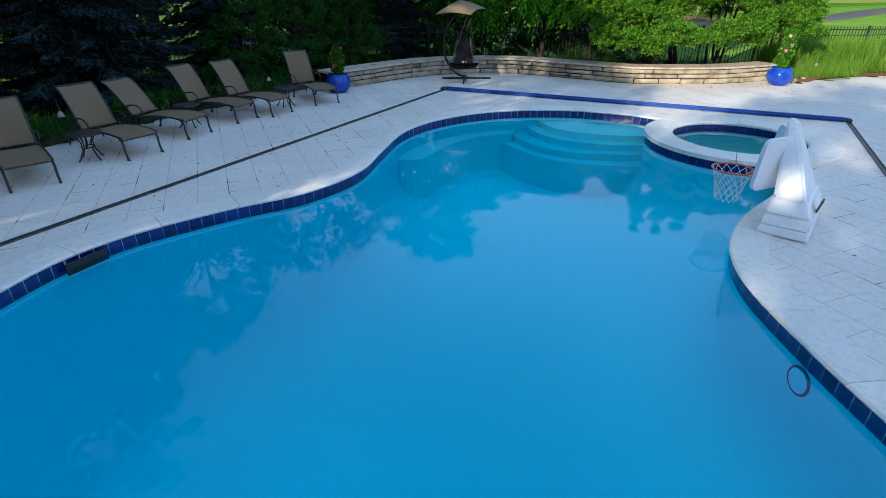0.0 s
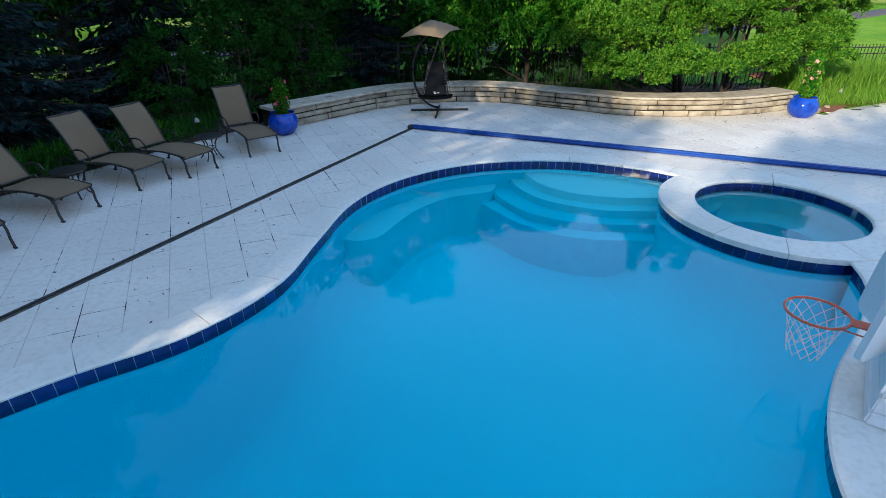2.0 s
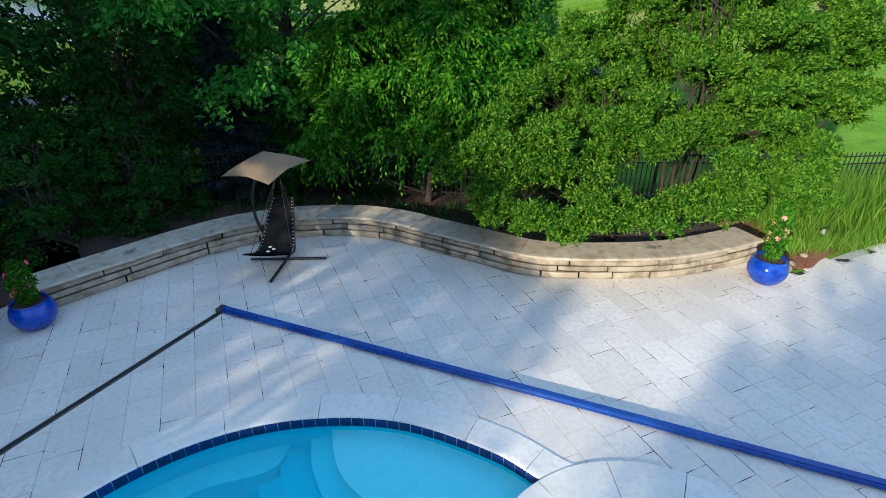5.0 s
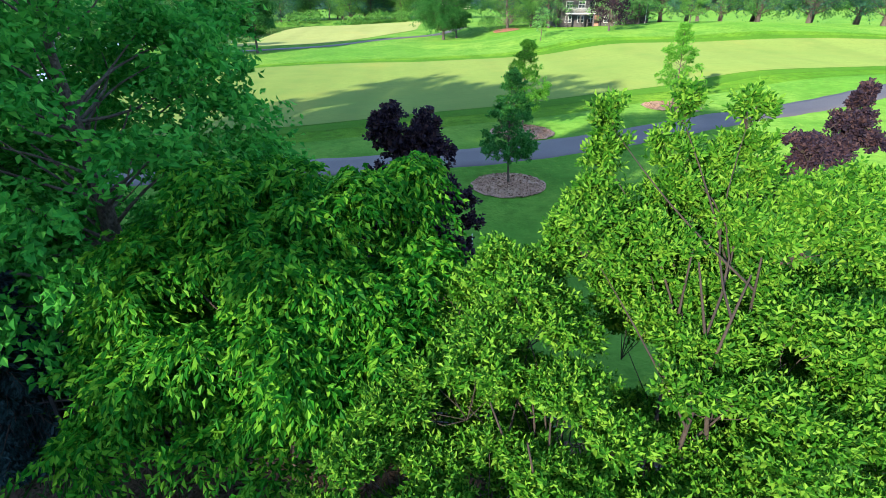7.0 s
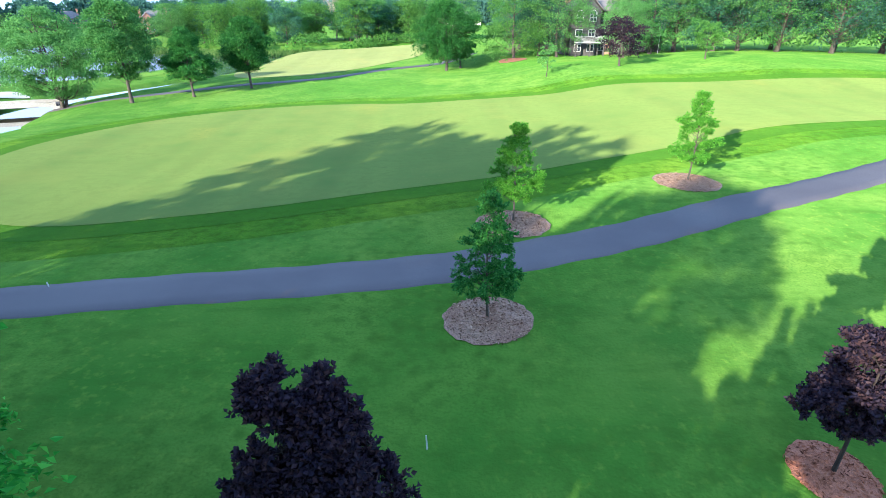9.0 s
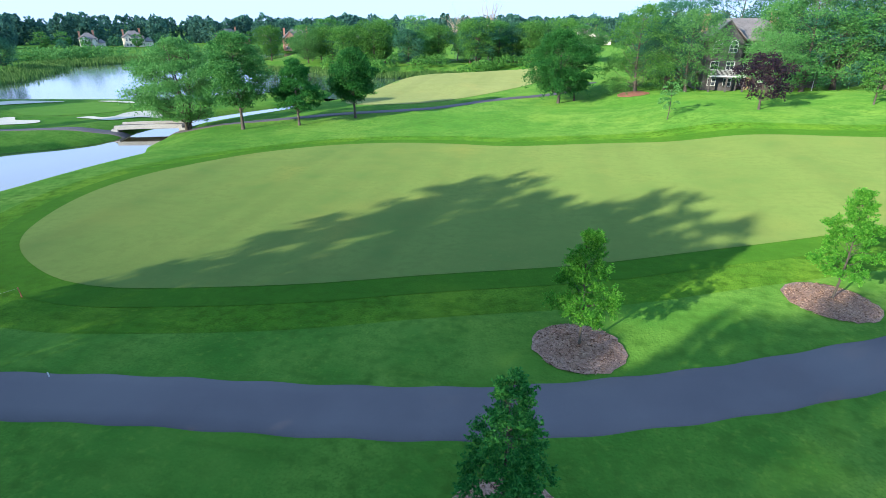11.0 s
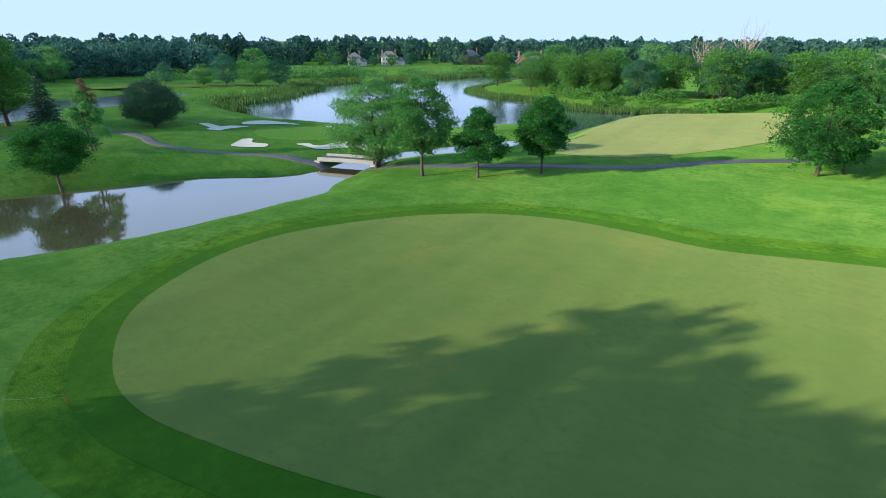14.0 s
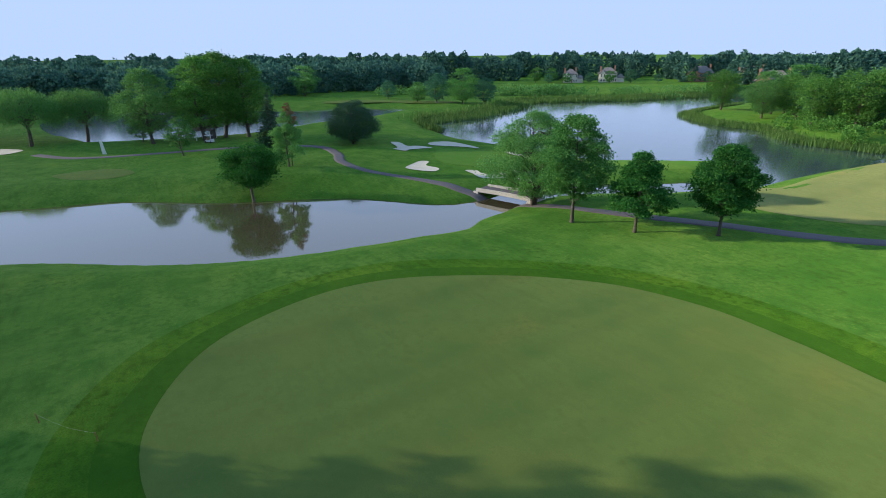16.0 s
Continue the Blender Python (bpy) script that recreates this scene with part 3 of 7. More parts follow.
_gx, _gy = spaced(-2600, -100, 50, 2600, 0.9), spaced(-2600, 24, 150, 2600, 0.9)
_g = np.stack(np.meshgrid(_gx, _gy), -1).reshape(-1, 2)
_z = ground_z(_g)
_hole = (signed(POOL, _g) < 1.0) | (np.hypot(*(_g - SPA_C).T) < SPA_OUT + 1.0)
_z[_hole] = -4.2
_i = np.arange(len(_g)).reshape(len(_gy), len(_gx))
_q = np.stack([_i[:-1, :-1], _i[:-1, 1:], _i[1:, 1:], _i[1:, :-1]], -1).reshape(-1, 4)
ground = new("ground", raw_mesh("ground", np.c_[_g, _z], _q, M_ROUGH, True))
tagged(ground, "green mown rough grass of the rolling golf course", "grass", kind="structure")

# ---- golf course surfaces ----
sheet("rough_band", offset_loop(FAIRWAY, 4.8), M_BAND, 0.012, "coarser tufted grass outside the collar", "grass", 1.2)
sheet("collar", offset_loop(FAIRWAY, 2.2), M_COLLAR, 0.035, "darker band of longer grass round the fairway", "grass", 1.2)
sheet("fairway", FAIRWAY, M_FAIRWAY, 0.06, "pale close-mown fairway grass with faint mowing stripes", "fairway", 1.2)
sheet("fairway_far", FAIRWAY_FAR, M_HAZEFAIRWAY, 0.06, "pale mown fairway rising towards the woods beside the lake", "fairway", 2.0)
GREEN = smooth_line([(-95, 124.5), (-90, 119), (-82, 116), (-74, 119), (-70, 124), (-74, 130.5), (-82, 132), (-89, 129.5)], step=0.8)
sheet("putting_green", GREEN, M_GREEN, 0.06, "smooth bright putting green among the sand bunkers", "putting green", 1.5)
SPIT = smooth_line([(-66, 150), (-60, 144), (-53, 148), (-48, 157), (-46.5, 165), (-50, 168), (-57, 160)], step=0.8)
sheet("tee_ground", SPIT, M_GREEN, 0.06, "smooth mown grass on a low spit in the lake", "grass", 1.5)
TEE = smooth_line([(-108, 47), (-101, 50), (-98, 56), (-102, 60), (-109, 56)], step=0.8)
sheet("tee_box", TEE, M_FAIRWAY, 0.06, "oval mown tee box across the pond", "grass", 1.5)
FAR_MEADOW = smooth_line([(-236, 150), (-222, 172), (-205, 190), (-192, 192), (-196, 178), (-212, 165), (-224, 142)], step=2.0)
sheet("meadow", FAR_MEADOW, M_FAIRWAY, 0.15, "pale mown grass beyond the western lake", "grass", 3.0)


def ribbon(name, mid, width, mat, lift, label, category):
    t = np.gradient(mid, axis=0)
    t /= np.linalg.norm(t, axis=1, keepdims=True)
    n = np.stack([-t[:, 1], t[:, 0]], 1)
    rows, offs = [], (-0.5, -0.47, -0.25, 0, 0.25, 0.47, 0.5)
    for o in offs:
        wob = 0.05 * np.sin(np.arange(len(mid)) * 0.9 + o * 7)
        q = mid + n * (o * width + wob * (abs(o) > 0.4))[:, None] if abs(o) > 0.4 else mid + n * (o * width)
        rows.append(np.c_[q, ground_z(q) + (lift if abs(o) < 0.49 else -0.03) + 0.02 * (1 - (2 * o) ** 2)])
    v = np.stack(rows, 1)
    k = len(offs)
    i = np.arange(len(mid) * k).reshape(-1, k)
    f = np.stack([i[:-1, 1:], i[:-1, :-1], i[1:, :-1], i[1:, 1:]], -1).reshape(-1, 4)[:, ::-1]
    ob = new(name, raw_mesh(name, v.reshape(-1, 3), f[:, ::-1], mat, True))
    return tagged(ob, label, category, kind="structure")


ribbon("cart_path", PATH_MID, 2.9, M_ASPHALT, 0.07, "purplish grey asphalt cart path curving through the grass", "path")
ribbon("cart_path_far", PATH_BRIDGE, 2.3, M_ASPHALT, 0.07, "grey asphalt cart path leading over the bridge", "path")


def lake(name, shore, label, mat=M_LAKE):
    v, f = fill(offset_loop(shore, 1.5), (), 12.0)
    ob = new(name, raw_mesh(name, np.c_[v, np.full(len(v), WATER_Z)], f, mat, True))
    return tagged(ob, label, "water", kind="structure")


lake("water_pond", POND, "still grey-blue pond and channel reflecting sky and trees", M_POND)
lake("water_lake", LAKE, "wide calm lake reflecting the evening sky")
lake("water_lake_west", LAKE_WEST, "pale bright lake behind the willows")


def bunker(pts, name="sand_bunker"):
    line = smooth_line(pts, step=0.5)
    v, f = fill(line, (), 0.9)
    d = edge_distance(line, v)
    z = ground_z(v) + 0.12 - 0.30 * np.clip(d / 2.0, 0, 1)
    z = np.maximum(z, ground_z(v) + 0.05)
    ob = new(name, raw_mesh(name, np.c_[v, z], f, M_SAND, True))
    return tagged(ob, "pale sand bunker with a curled edge beside the green", "bunker", "bunkers by the green", "structure")


bunker([(-108.3, 116.9), (-107.0, 118.9), (-102.0, 118.4), (-101.5, 120.9), (-97.6, 122.8), (-97.5, 119.7), (-97.4, 116.8), (-96.3, 114.7), (-99.5, 113.3), (-100.9, 115.1)])
bunker([(-80.6, 106.6), (-83.5, 110.0), (-85.1, 112.5), (-83.5, 113.7), (-80.6, 111.4), (-77.2, 112.1), (-75.6, 111.4), (-74.7, 109.5), (-77.7, 107.3)])
bunker([(-72.0, 115.2), (-70.6, 117.0), (-67.7, 116.2), (-66.2, 117.4), (-67.1, 122.0), (-64.3, 125.0), (-59.2, 121.8), (-62.3, 118.8), (-63.6, 115.0), (-65.3, 113.8), (-68.8, 114.7)])
bunker([(-104.2, 125.6), (-104.8, 128.8), (-102.8, 131.5), (-97.1, 132.2), (-90.3, 131.6), (-94.2, 129.8), (-98.4, 126.5), (-101.1, 124.5)])
bunker([(-83.7, 133.3), (-82.0, 134.6), (-77.5, 134.9), (-73.8, 135.6), (-72.2, 133.9), (-75.8, 133.1)])
bunker([(-150, 34), (-144, 33), (-140, 36), (-145, 39)])


def mulch_ring(x, y, r, mat, label, seed):
    rng = np.random.default_rng(seed)
    w = np.linspace(0, math.tau, 48, endpoint=False)
    rr = r * (1 + 0.05 * np.sin(2 * w + seed) + 0.02 * rng.normal(size=48))
    line = np.stack([x + rr * np.cos(w), y + rr * np.sin(w)], 1)
    v, f = fill(line, (), 0.16)
    d = np.hypot(v[:, 0] - x, v[:, 1] - y) / r
    z = ground_z(v) + 0.03 + 0.16 * np.clip(1 - d**2, 0, 1) + rng.uniform(0, 0.035, len(v))
    ob = new("mulch_ring", raw_mesh("mulch_ring", np.c_[v, z], f, mat, False))
    return tagged(ob, label, "mulch", "mulch rings round the young trees", "structure")


mulch_ring(10.2, 45.1, 1.75, M_MULCH, "round bed of grey-brown bark mulch under a young tree", 1)
mulch_ring(12.6, 54.3, 1.95, M_MULCH, "round bed of grey-brown bark mulch in the grass", 2)
mulch_ring(25.1, 60.4, 2.05, M_MULCH, "round bed of pinkish bark mulch in sunlit grass", 3)
mulch_ring(25.2, 136.8, 2.8, M_REDMULCH, "broad red-brown mulch bed under a large bright tree", 6)
mulch_ring(5.7, 34.6, 1.2, M_REDMULCH, "round red-brown mulch bed in deep shade", 4)
mulch_ring(18.7, 37.4, 1.15, M_REDMULCH, "round red-brown mulch bed under a purple maple", 5)


# ---- trees ----
def leaf_mesh(name, at, along, size, ratio, mat, rng, fold=0.35):
    """Many small folded leaves: places, the way each one points, their lengths."""
    n = len(at)
    along = along / (np.linalg.norm(along, axis=1, keepdims=True) + 1e-9)
    side = np.cross(along, rng.normal(size=(n, 3)))
    side /= np.linalg.norm(side, axis=1, keepdims=True) + 1e-9
    up = np.cross(side, along)
    size = size[:, None]
    base, tip = at - along * size * 0.5, at + along * size * 0.5
    mid = at - along * size * 0.05 + up * size * ratio * fold
    left, right = mid + side * size * ratio * 0.5, mid - side * size * ratio * 0.5
    v = np.stack([base, right, tip, left], 1).reshape(-1, 3)
    i = np.arange(n)[:, None] * 4
    f = np.concatenate([i + (0, 1, 2), i + (0, 2, 3)])
    return raw_mesh(name, v, f, mat)


def limb_mesh(name, limbs, mat, sides=6):
    """Tapered bars: each limb is an array of places with radii."""
    vs, fs, k = [], [], 0
    for pts, rad in limbs:
        pts = np.asarray(pts, float)
        d = np.gradient(pts, axis=0)
        d /= np.linalg.norm(d, axis=1, keepdims=True) + 1e-9
        ref = np.where(np.abs(d[:, 2:3]) > 0.9, (1.0, 0, 0), (0, 0, 1.0))
        s = np.cross(d, ref)
        s /= np.linalg.norm(s, axis=1, keepdims=True) + 1e-9
        u = np.cross(s, d)
        w = np.linspace(0, math.tau, sides, endpoint=False)
        ring = pts[:, None] + np.asarray(rad)[:, None, None] * (np.cos(w)[None, :, None] * s[:, None] + np.sin(w)[None, :, None] * u[:, None])
        m = len(pts)
        i = k + np.arange(m * sides).reshape(m, sides)
        j = np.roll(i, -1, 1)
        fs.append(np.stack([i[:-1], j[:-1], j[1:], i[1:]], -1).reshape(-1, 4))
        vs.append(ring.reshape(-1, 3))
        k += m * sides
    return raw_mesh(name, np.concatenate(vs), np.concatenate(fs), mat, True)


def bent(a, b, rng, sag=0.1, n=6):
    a, b = np.asarray(a, float), np.asarray(b, float)
    t = np.linspace(0, 1, n)[:, None]
    off = rng.normal(size=3) * np.linalg.norm(b - a) * sag
    return a + (b - a) * t + off * np.sin(t * math.pi) * (1 - 0.3 * t)


def crown_width(shape, h):
    """The crown's half-width (0 to 1) at a height of 0 to 1 of it."""
    if shape == "round":
        return np.sqrt(np.clip(1 - (2 * h - 1) ** 2, 0, 1))
    if shape == "oval":
        return np.clip(np.sin(math.pi * h**0.8), 0, 1) ** 0.7
    if shape == "cone":
        return np.clip(1.15 * (1 - h) ** 0.75 * np.clip(h * 6, 0, 1) ** 0.5, 0, 1)
    if shape == "vase":
        return np.clip((0.35 + 0.75 * h) * np.sqrt(np.clip(1 - h**5, 0, 1)), 0, 1)
    if shape == "dome":
        return np.clip(1 - h**1.6, 0, 1) ** 0.6 * np.clip(0.7 + 1.5 * h, 0, 1)
    return np.sqrt(np.clip(1 - h**2, 0, 1)) * np.clip(0.75 + h, 0, 1)


def broadleaf_meshes(h, r, bare, shape, leaf, mat, seed, count, clumps=40, droop=0.2, bark=M_BARK, trunk_r=None, stems=1, ratio=0.55, loose=1.0, shell=0.55, squash=0.7, twigs=0, shift=(0.0, 0.0)):
    """Trunk, limbs and crown of a leafy tree, its foot at the origin."""
    rng = np.random.default_rng(seed)
    hh = np.sort(rng.uniform(0.02, 0.97, clumps))
    wid = crown_width(shape, hh)
    ang = np.arange(clumps) * 2.39996 + rng.normal(size=clumps) * 0.5
    rad = wid * r * np.sqrt(rng.uniform(shell**2, 1.0, clumps)) * rng.uniform(0.75, 1.1, clumps)
    cz = bare + hh * (h - bare)
    c = np.stack([rad * np.cos(ang) + shift[0] * hh**0.5, rad * np.sin(ang) + shift[1] * hh**0.5, cz], 1)
    cr = r * rng.uniform(0.22, 0.40, clumps) * (0.65 + 0.5 * wid) * loose
    limbs, tr = [], trunk_r or 0.022 * h + 0.03
    tops = []
    for s in range(stems):
        lean = np.array((0.0, 0, 0)) if stems == 1 else np.array((math.cos(s * 2.4), math.sin(s * 2.4), 0)) * r * 0.3
        foot = lean * 0.15
        top = lean + (rng.normal() * 0.05 * r, rng.normal() * 0.05 * r, bare + (h - bare) * 0.85)
        line = bent(foot - (0, 0, 0.15), top, rng, 0.03, 10)
        tops.append(line)
        limbs.append((line, np.linspace(tr / math.sqrt(stems) * 1.25, tr * 0.12, 10) * np.r_[1.35, np.ones(9)]))
    for k in range(clumps):
        line = tops[k % stems]
        z0 = max(bare * 0.75, c[k, 2] - rad[k] * rng.uniform(0.35, 0.9) - 0.1)
        start = np.array([np.interp(z0, line[:, 2], line[:, j]) for j in range(3)])
        br = tr * 0.24 * (1 - 0.6 * hh[k]) + 0.006
        limbs.append((bent(start, c[k], rng, 0.09, 6), np.linspace(br, br * 0.2, 6)))
    pick = rng.choice(clumps, count, p=cr**2 / (cr**2).sum())
    if twigs:
        tw = rng.normal(size=(clumps, twigs, 3))
        tw[..., 2] = np.abs(tw[..., 2]) * 0.55 - 0.12
        tw += (c - (0, 0, bare + 0.4 * (h - bare)))[:, None] / r * 0.8
        tw /= np.linalg.norm(tw, axis=2, keepdims=True)
        d = tw[pick, rng.integers(0, twigs, count)]
        s = rng.uniform(0.12, 1.0, count) ** 0.75
        ext = (cr[pick] * 1.25 * s)[:, None]
        at = c[pick] + d * ext + rng.normal(size=(count, 3)) * (cr[pick] * 0.12)[:, None]
        at[:, 2] -= droop * cr[pick] * 1.3 * s**2
        along = d * 0.7 + rng.normal(size=(count, 3)) * 0.5
        along[:, 2] -= droop * (0.6 + 1.6 * s)
    else:
        d = rng.normal(size=(count, 3))
        d /= np.linalg.norm(d, axis=1, keepdims=True)
        d[:, 2] = np.where(d[:, 2] < -0.4, -d[:, 2] * 0.6, d[:, 2])
        rr = cr[pick] * rng.uniform(0.25, 1.0, count) ** 0.5 * (1 + 0.18 * rng.normal(size=count))
        at = c[pick] + d * rr[:, None] * (1, 1, squash)
        at[:, 2] -= droop * rr * rng.uniform(0, 1, count)
        along = d * 0.6 + rng.normal(size=(count, 3)) * 0.55
        along[:, 2] -= droop * 2.0
    crown = leaf_mesh("crown", at, along, leaf * rng.uniform(0.65, 1.3, count), ratio, mat, rng)
    return limb_mesh("trunk", limbs, bark), crown


def plant_tree(name, x, y, meshes, label, category="tree", turn=0.0, scale=1.0, group="", z=None):
    ob = thing(name, pose(x, y, z_at(x, y) - 0.03 if z is None else z, 0, 0, turn) @ Matrix.Scale(scale, 4), label, category, group)
    child("trunk", meshes[0], ob)
    child("crown", meshes[1], ob)
    return ob


def spruce_meshes(h, r, mat, seed, count, needle=0.13, droop=0.35, bare=0.15):
    """A conifer: tiers of drooping boughs that carry short sprays."""
    rng = np.random.default_rng(seed)
    limbs = [(bent((0, 0, -0.2), (0, 0, h), rng, 0.004, 12), np.linspace(0.016 * h + 0.04, 0.015, 12))]
    tiers = int(h / 0.34)
    boughs = []
    for k in range(tiers):
        f = (k + 0.5) / tiers
        z, length = bare + f * (h - bare), r * (1 - f) ** 0.85 + 0.08
        for j in range(int(11 - 4 * f)):
            a = j * math.tau / int(11 - 4 * f) + k * 1.3 + rng.normal() * 0.15
            ln = length * rng.uniform(0.72, 1.08)
            boughs.append((z + rng.normal() * 0.08, a, ln))
    wts = np.array([b[2] ** 1.6 for b in boughs])
    pick = rng.choice(len(boughs), count, p=wts / wts.sum())
    bz, ba, bl = (np.array([b[i] for b in boughs])[pick] for i in range(3))
    s = rng.uniform(0.03, 1, count) ** 0.85
    half = bl * 0.32 * (1.15 - s) * rng.uniform(-1, 1, count)
    x, sag = bl * s, -droop * bl * s**1.3 + 0.16 * bl * s**3
    ca, sa = np.cos(ba), np.sin(ba)
    at = np.stack([x * ca - half * sa, x * sa + half * ca, bz + sag - np.abs(half) * 0.25 - rng.uniform(0, 0.12, count)], 1)
    along = np.stack([ca - np.sign(half) * sa * 0.7, sa + np.sign(half) * ca * 0.7, np.full(count, -0.25)], 1) + rng.normal(size=(count, 3)) * 0.35
    for z, a, ln in boughs:
        t = np.linspace(0, 1, 5)
        line = np.stack([ln * t * math.cos(a), ln * t * math.sin(a), z - droop * ln * t**1.3 + 0.16 * ln * t**3], 1)
        limbs.append((line, np.linspace(0.012 + 0.008 * ln, 0.004, 5)))
    return limb_mesh("trunk", limbs, M_DARKBARK, 5), leaf_mesh("crown", at, along, needle * rng.uniform(0.7, 1.4, count), 0.30, mat, rng, 0.2)


def willow_meshes(h, r, mat, seed, count, leaf=0.35):
    """A willow: domed limbs with hanging strands of leaves."""
    rng = np.random.default_rng(seed)
    strands = 300
    a, q = rng.uniform(0, math.tau, strands), np.sqrt(rng.uniform(0.05, 1, strands))
    top = np.stack([q * r * np.cos(a), q * r * np.sin(a), h * (0.55 + 0.45 * np.sqrt(1 - (q * 0.92) ** 2)) * rng.uniform(0.88, 1.02, strands)], 1)
    ln = (top[:, 2] - h * 0.10) * rng.uniform(0.25, 0.8, strands) * (0.4 + 0.6 * q)
    pick = rng.integers(0, strands, count)
    s = rng.uniform(0, 1, count)
    at = top[pick] + rng.normal(size=(count, 3)) * r * 0.07
    at[:, 2] -= s * ln[pick]
    at[:, :2] += (top[pick][:, :2] / r) * (s * ln[pick] * 0.12)[:, None]
    along = rng.normal(size=(count, 3)) * 0.35 + (0, 0, -1.0)
    line = bent((0, 0, -0.2), (r * 0.06, 0.03 * r, h * 0.5), rng, 0.05, 8)
    limbs = [(line, np.linspace(0.035 * h, 0.018 * h, 8))]
    for k in range(0, strands, 4):
        limbs.append((bent(line[-1 - k % 3], top[k], rng, 0.10, 6), np.linspace(0.009 * h, 0.01, 6)))
    return limb_mesh("trunk", limbs, M_BARK), leaf_mesh("crown", at, along, leaf * rng.uniform(0.6, 1.3, count), 0.34, mat, rng)


def bare_meshes(h, r, seed, bark=M_PALEBARK):
    """A dead tree: limbs, boughs and twigs without leaves."""
    rng = np.random.default_rng(seed)
    line = bent((0, 0, -0.2), (0, 0, h * 0.62), rng, 0.03, 8)
    limbs = [(line, np.linspace(0.016 * h, 0.008 * h, 8))]
    for k in range(16):
        a = k * 2.4
        s = line[2 + k % 6]
        e = np.array((r * rng.uniform(0.3, 0.8) * math.cos(a), r * rng.uniform(0.3, 0.8) * math.sin(a), h * rng.uniform(0.7, 1.0)))
        b = bent(s, e, rng, 0.08, 6)
        limbs.append((b, np.linspace(0.007 * h, 0.0025 * h, 6)))
        for j in range(7):
            p = b[1 + j % 5]
            limbs.append((bent(p, p + rng.normal(size=3) * r * 0.22 + (0, 0, r * 0.24), rng, 0.1, 4), np.linspace(0.0028 * h, 0.0012 * h, 4)))
    return limb_mesh("trunk", limbs, bark, 5)



def bough_meshes(lobes, foot, leaf, mat, seed, count, ratio=0.5, hang=0.0, sprig=10, reach=0.16, bark=M_BARK, trunk_r=0.12, stems=1, gap=0.30, lumps=9, flat_lump=1.0):
    """A tree of leafy boughs: each lobe (x, y, z, half-widths) bears sprigs of leaves on its outside; hang: fronds that droop."""
    rng = np.random.default_rng(seed)
    limbs, sub = [], []
    tall = max(l[2] for l in lobes)
    lines = []
    for s in range(stems):
        a = s * 2.4
        top = np.array((0.35 * math.cos(a) * (stems > 1), 0.35 * math.sin(a) * (stems > 1), tall * 0.8)) + (np.mean([l[:3] for l in lobes], 0) * (1, 1, 0)) * 0.6
        line = bent(np.array((0.12 * math.cos(a), 0.12 * math.sin(a), -0.15)) * (stems > 1) - (0, 0, 0.1), top, rng, 0.04, 10)
        lines.append(line)
        limbs.append((line, np.linspace(trunk_r, trunk_r * 0.2, 10)))
    for k, (x, y, z, rx, ry, rz) in enumerate(lobes):
        c, r = np.array((x, y, z)), np.array((rx, ry, rz))
        line = lines[k % stems]
        z0 = max(0.25, z - 0.6 * np.hypot(x, y) - 0.3)
        start = np.array([np.interp(z0, line[:, 2], line[:, j]) for j in range(3)])
        limbs.append((bent(start, c, rng, 0.07, 7), np.linspace(trunk_r * 0.32, trunk_r * 0.08, 7)))
        for j in range(lumps):
            d = rng.normal(size=3)
            d /= np.linalg.norm(d)
            d[2] = d[2] if d[2] > -0.5 else -d[2]
            q = c + d * r * rng.uniform(0.5, 0.95)
            sub.append((*q, *(r * rng.uniform(0.28, 0.46) * (1, 1, flat_lump))))
            limbs.append((bent(c - (0, 0, rz * 0.3), q, rng, 0.08, 4), np.linspace(trunk_r * 0.12, 0.004, 4)))
    sub = np.array(sub)
    w = (sub[:, 3] * sub[:, 5])
    n = count // sprig
    pick = rng.choice(len(sub), int(n * (1 + gap)), p=w / w.sum())
    d = rng.normal(size=(len(pick), 3))
    d /= np.linalg.norm(d, axis=1, keepdims=True)
    d[:, 2] = np.where((d[:, 2] < -0.2) & (rng.uniform(size=len(d)) < 0.6), -d[:, 2], d[:, 2])
    keep = np.sin(d[:, 0] * 6 + pick * 1.7) * np.sin(d[:, 1] * 6 + pick * 2.9) + rng.normal(size=len(d)) * 0.25 > -0.45
    pick, d = pick[keep], d[keep]
    base = sub[pick, :3] + d * sub[pick, 3:] * rng.uniform(0.45, 1.05, (len(d), 1))
    axis = d * 0.8 + rng.normal(size=d.shape) * 0.35 + (0, 0, 0.45 - 0.55 * hang)
    axis /= np.linalg.norm(axis, axis=1, keepdims=True)
    s = (np.arange(sprig) + 0.5) / sprig
    ln = reach * rng.uniform(0.6, 1.35, len(d))
    at = base[:, None] + axis[:, None] * (s[None, :, None] * ln[:, None, None])
    at[..., 2] -= hang * ln[:, None] * 0.9 * s[None] ** 2
    side = np.cross(axis, rng.normal(size=axis.shape))
    side /= np.linalg.norm(side, axis=1, keepdims=True)
    turn = (np.arange(sprig) * (math.pi if hang else 2.4))[None, :, None]
    third = np.cross(axis, side)
    out = np.cos(turn) * side[:, None] + np.sin(turn) * third[:, None]
    at = at + out * leaf * 0.35
    along = axis[:, None] * (0.55 + 0.5 * s[None, :, None]) + out * (1.0 if not hang else 0.75) + rng.normal(size=at.shape) * 0.22
    along[..., 2] -= hang * (0.7 + 0.8 * s[None])
    size = leaf * rng.uniform(0.7, 1.25, at.shape[:2]) * (1 - 0.25 * s[None] ** 3)
    crown = leaf_mesh("crown", at.reshape(-1, 3), along.reshape(-1, 3), size.reshape(-1), ratio, mat, rng)
    return limb_mesh("trunk", limbs, bark, 5), crown


